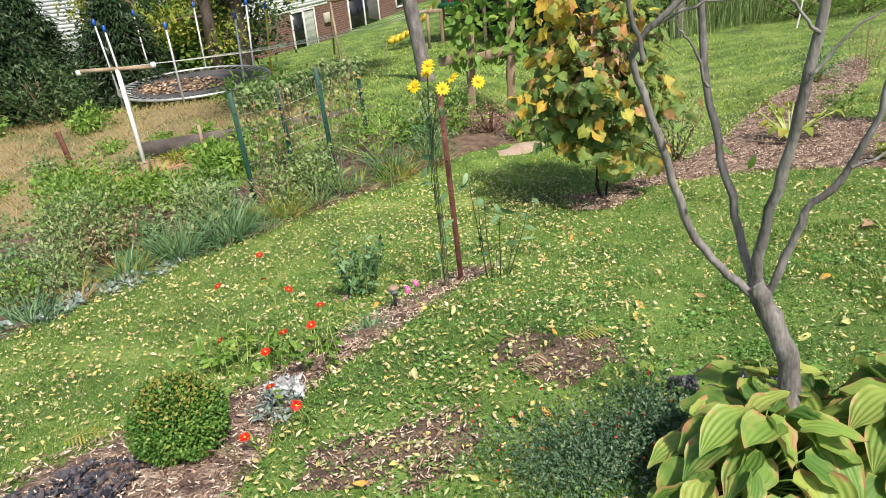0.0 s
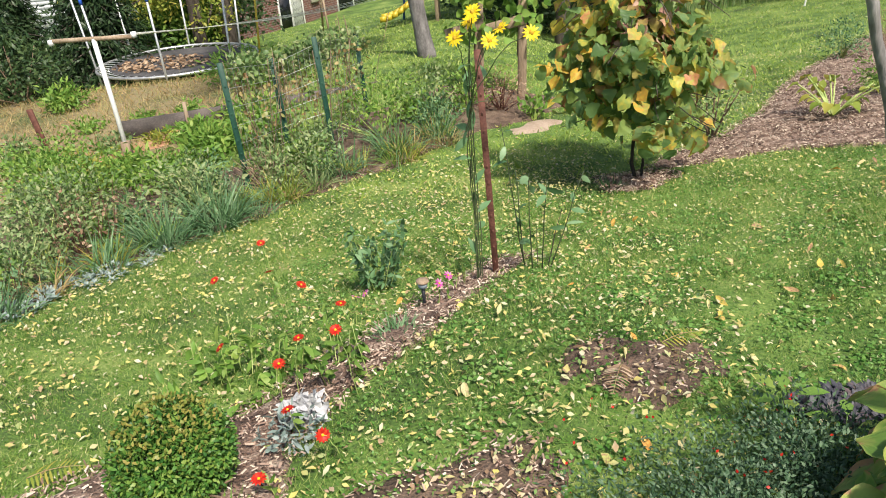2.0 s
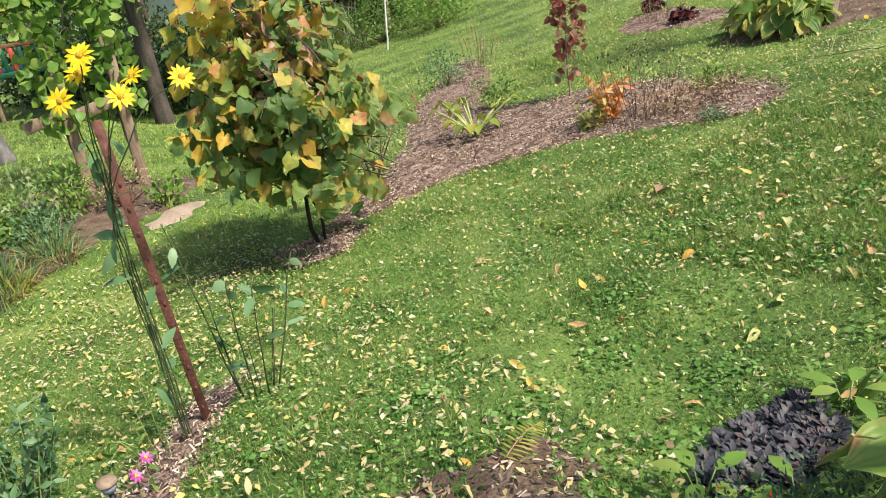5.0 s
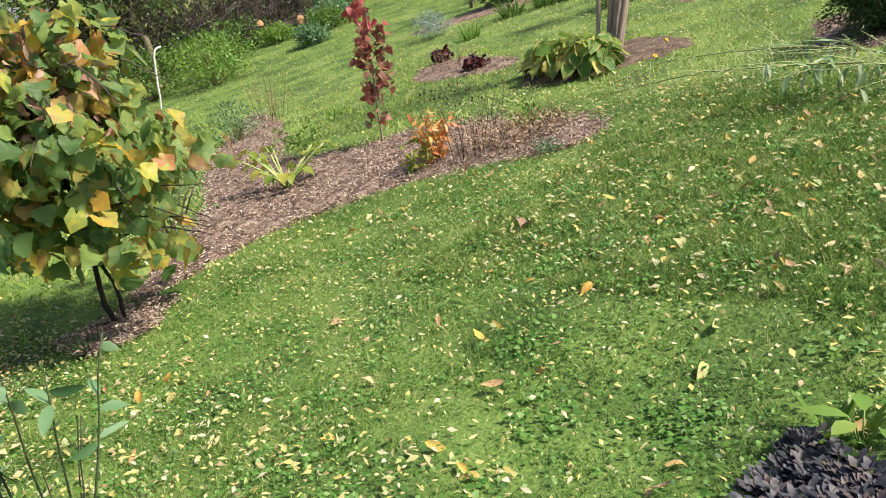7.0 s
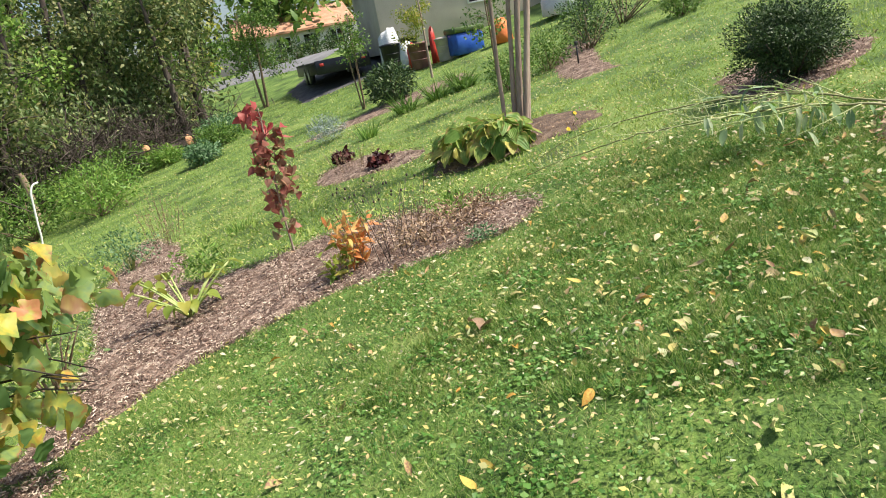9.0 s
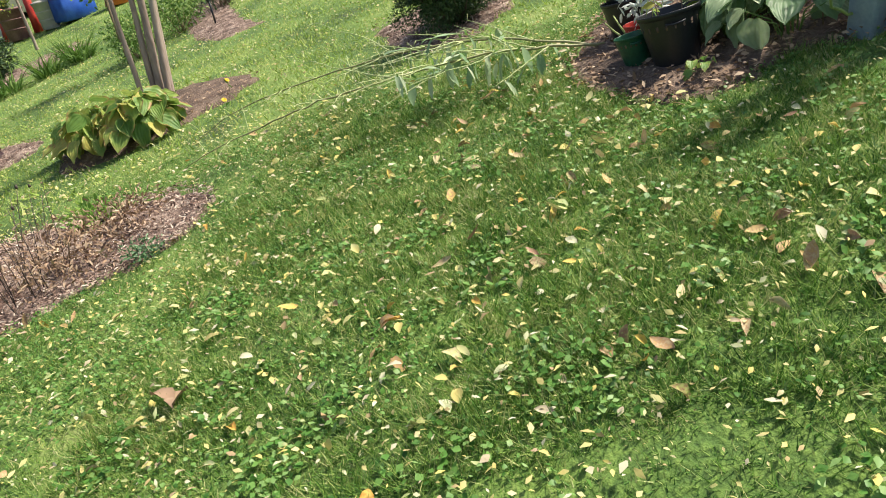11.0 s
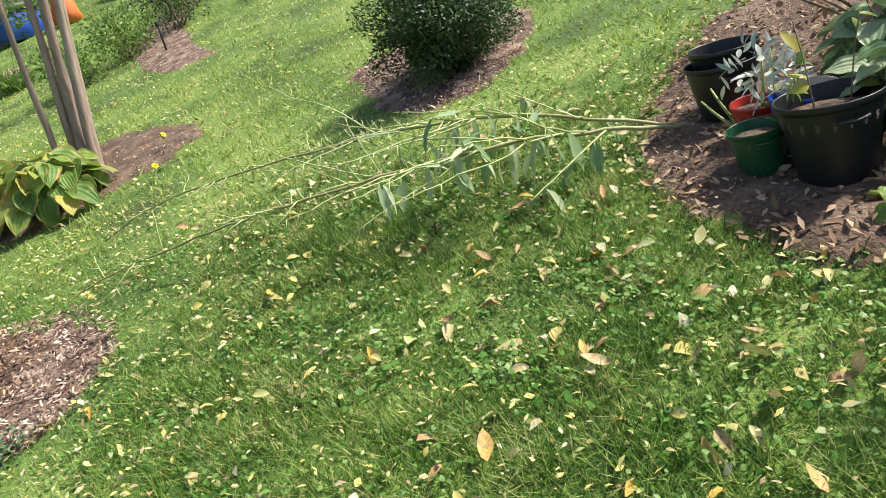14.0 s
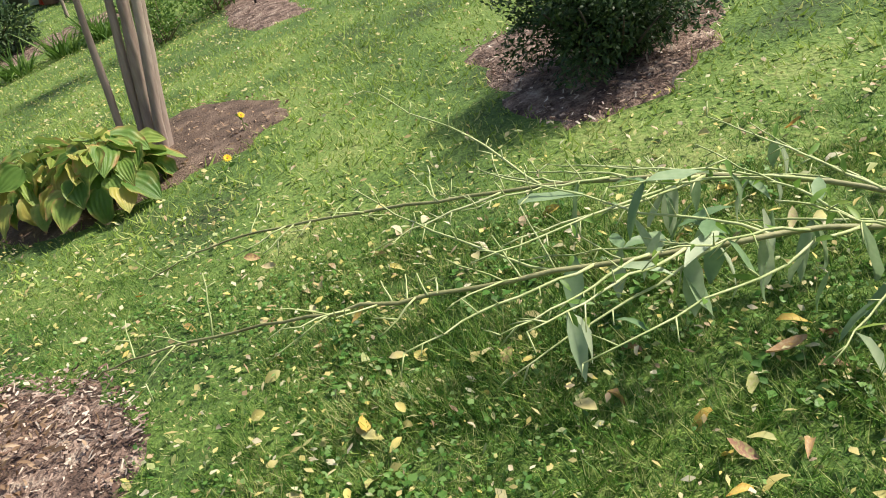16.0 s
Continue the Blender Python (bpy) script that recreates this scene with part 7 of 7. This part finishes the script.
bin_("trash_bin", 24.1, 22.4, .75, 1.05, "black", "black round trash bin with lid", "black")
bin_("trash_bin", 24.9, 22.0, .7, 1.0, "black", "black round trash bin", "black")
bin_("barrel", 22.9, 20.2, .75, .95, "maroon", "rusty maroon barrel beside young tree")
bin_("trash_can", 23.0, 19.1, .62, .8, "tan", "pale grey trash can", "tan")
t = thing("storage_tote", 23.2, 18.3, "blue tarp-wrapped storage tote with dark lid", "tote", rz=-30)
part("body", block(MB(), -.55, .55, -.4, .4, 0, .75, .05), "blue", t)
part("lid", block(MB(), -.6, .6, -.45, .45, .75, .95, .04), "green_dark", t)
for x, y, w, h, mt, nm, lb in ((24.8, 22.9, .9, 1.5, "tarp", "covered_object", "white tarp draped over garden equipment"), (23.6, 21.2, .6, .95, "tarp", "covered_object", "object wrapped in white plastic sheet"), (25.5, 15.3, 1.6, 1.2, "tarp", "covered_object", "large white tarp-covered pile"), (23.2, 16.8, .7, .8, "orange", "covered_object", "bright orange tarp bundle on grass"), (23.3, 20.8, .35, .9, "red", "red_machine", "red garden machine beside the bins"), (23.2, 19.7, .25, 1.2, "red", "red_machine", "red upright garden tool"), (24.0, 14.0, .5, .7, "black", "wheelbarrow_tub", "black and red tub by the tarp")):
    t = thing(nm, x, y, lb, "yard object")
    prof = [(0, h), (w * .3, h * .97), (w * .45, h * .8), (w * .5, h * .4), (w * .58, 0), (0, 0)]
    mb = lathe(MB(), prof, 14)
    mb.v[0] = mb.v[0] * (1 + rng.normal(0, .07, (len(mb.v[0]), 1)))
    part("cover", mb, mt, t)


def street_house(name, x, y, rz, w, dp, h, wall, roof, label, windows=3, rh=1.6):
    t = thing(name, x, y, label, "house", rz=rz)
    t.location.z -= .3
    part("wall", block(MB(), -w / 2, w / 2, 0, dp, 0, h, .01), wall, t)
    rf = MB()
    e = .5
    rf.add([(-w / 2 - e, -e, h - .1), (w / 2 + e, -e, h - .1), (w / 2 + e, dp / 2, h + rh), (-w / 2 - e, dp / 2, h + rh), (-w / 2 - e, dp + e, h - .1), (w / 2 + e, dp + e, h - .1),
            (-w / 2 - e, -e, h - .25), (w / 2 + e, -e, h - .25), (w / 2 + e, dp + e, h - .25), (-w / 2 - e, dp + e, h - .25)],
           [(0, 1, 2, 3), (3, 2, 5, 4), (6, 9, 8, 7), (0, 6, 7, 1), (5, 8, 9, 4), (0, 3, 4, 4), (1, 5, 2, 2), (0, 4, 9, 6), (1, 7, 8, 5)])
    part("roof", rf, roof, t, smooth=False)
    for k in range(windows):
        cx = -w / 2 + (k + .5) * w / windows
        wd = part("window", block(MB(), cx - .5, cx + .5, -.03, .0, h * .42, h * .8, 0), "glass", t)
        for a, b, c, d in ((cx - .58, cx - .5, h * .4, h * .82), (cx + .5, cx + .58, h * .4, h * .82), (cx - .5, cx + .5, h * .8, h * .82), (cx - .5, cx + .5, h * .4, h * .42), (cx - .03, cx + .03, h * .42, h * .8)):
            part("frame", block(MB(), a, b, -.06, .01, c, d, .004), "white", wd)
    return t


street_house("street_house", 41.5, 44.0, -40, 8, 7, 2.7, "wall_white", "roof_orange", "white house with terracotta roof across the road", 4)
street_house("garage", 28.5, 20.5, -42, 9, 6, 3.4, "wall_tan", "roof_grey", "tan stucco garage behind the bins", 1)
street_house("street_house", 30.5, 10.5, -62, 8, 6, 3.0, "wall_white", "roof_grey", "pale house behind shrubs", 2)
street_house("street_house", 14.0, 52.0, 10, 10, 7, 3.0, "wall_white", "roof_grey", "white house seen through the woods", 2)
for k in range(9):
    x, y = 35.0 + k * .95, 43.0 - k * .75
    bush("hedge", x, y, .6, 1.5, 700, .14, .07, "green_dark", "clipped dark hedge before the white house", "hedge", "flat", 6, lump=.12, fill=.3, group="hedge row")
t = thing("parked_car", 28.2, 43.5, "pale parked car under trees", "car", rz=40)
cb = MB()
prof = [(-2.1, .35), (-2.15, .75), (-1.5, .95), (-.9, 1.42), (.6, 1.45), (1.3, 1.0), (2.1, .85), (2.15, .4)]
n = len(prof)
cb.add([(x, -.85 + .1 * (z > 1), z) for x, z in prof] + [(x, .85 - .1 * (z > 1), z) for x, z in prof], [(i, (i + 1) % n, n + (i + 1) % n, n + i) for i in range(n)] + [(0, n - 1, 2, 1), (2, n - 1, n - 2, n - 3), (2, n - 3, 4, 3), (n, n + 1, n + 2, 2 * n - 1), (n + 2, 2 * n - 3, 2 * n - 2, 2 * n - 1), (n + 2, n + 3, n + 4, 2 * n - 3)])
part("body", cb, "steel", t, smooth=False)
for x in (-1.35, 1.35):
    for y in (-.82, .82):
        w = part("wheel", lathe(MB(), [(0, -.1), (.28, -.1), (.33, -.06), (.33, .06), (.28, .1), (0, .1)], 16), "black", t)
        w.matrix_basis = pose(x, y, .33, 90, 0, 0)

# far tree line that closes the view
for k in range(30):
    a = radians(-75 + k * 7)
    d_ = 62 + 8 * math.sin(k * 2.1)
    tree("backdrop_tree", d_ * math.sin(a) + 5, d_ * math.cos(a) + 8, 11 + 2 * math.sin(k), .3, 4.5, 1000, .75, .45, "green_mid" if k % 2 else "yellow_green", "bark_dark", "distant tree closing the view", crown=(.1, 1), limbs=16, group="distant trees")
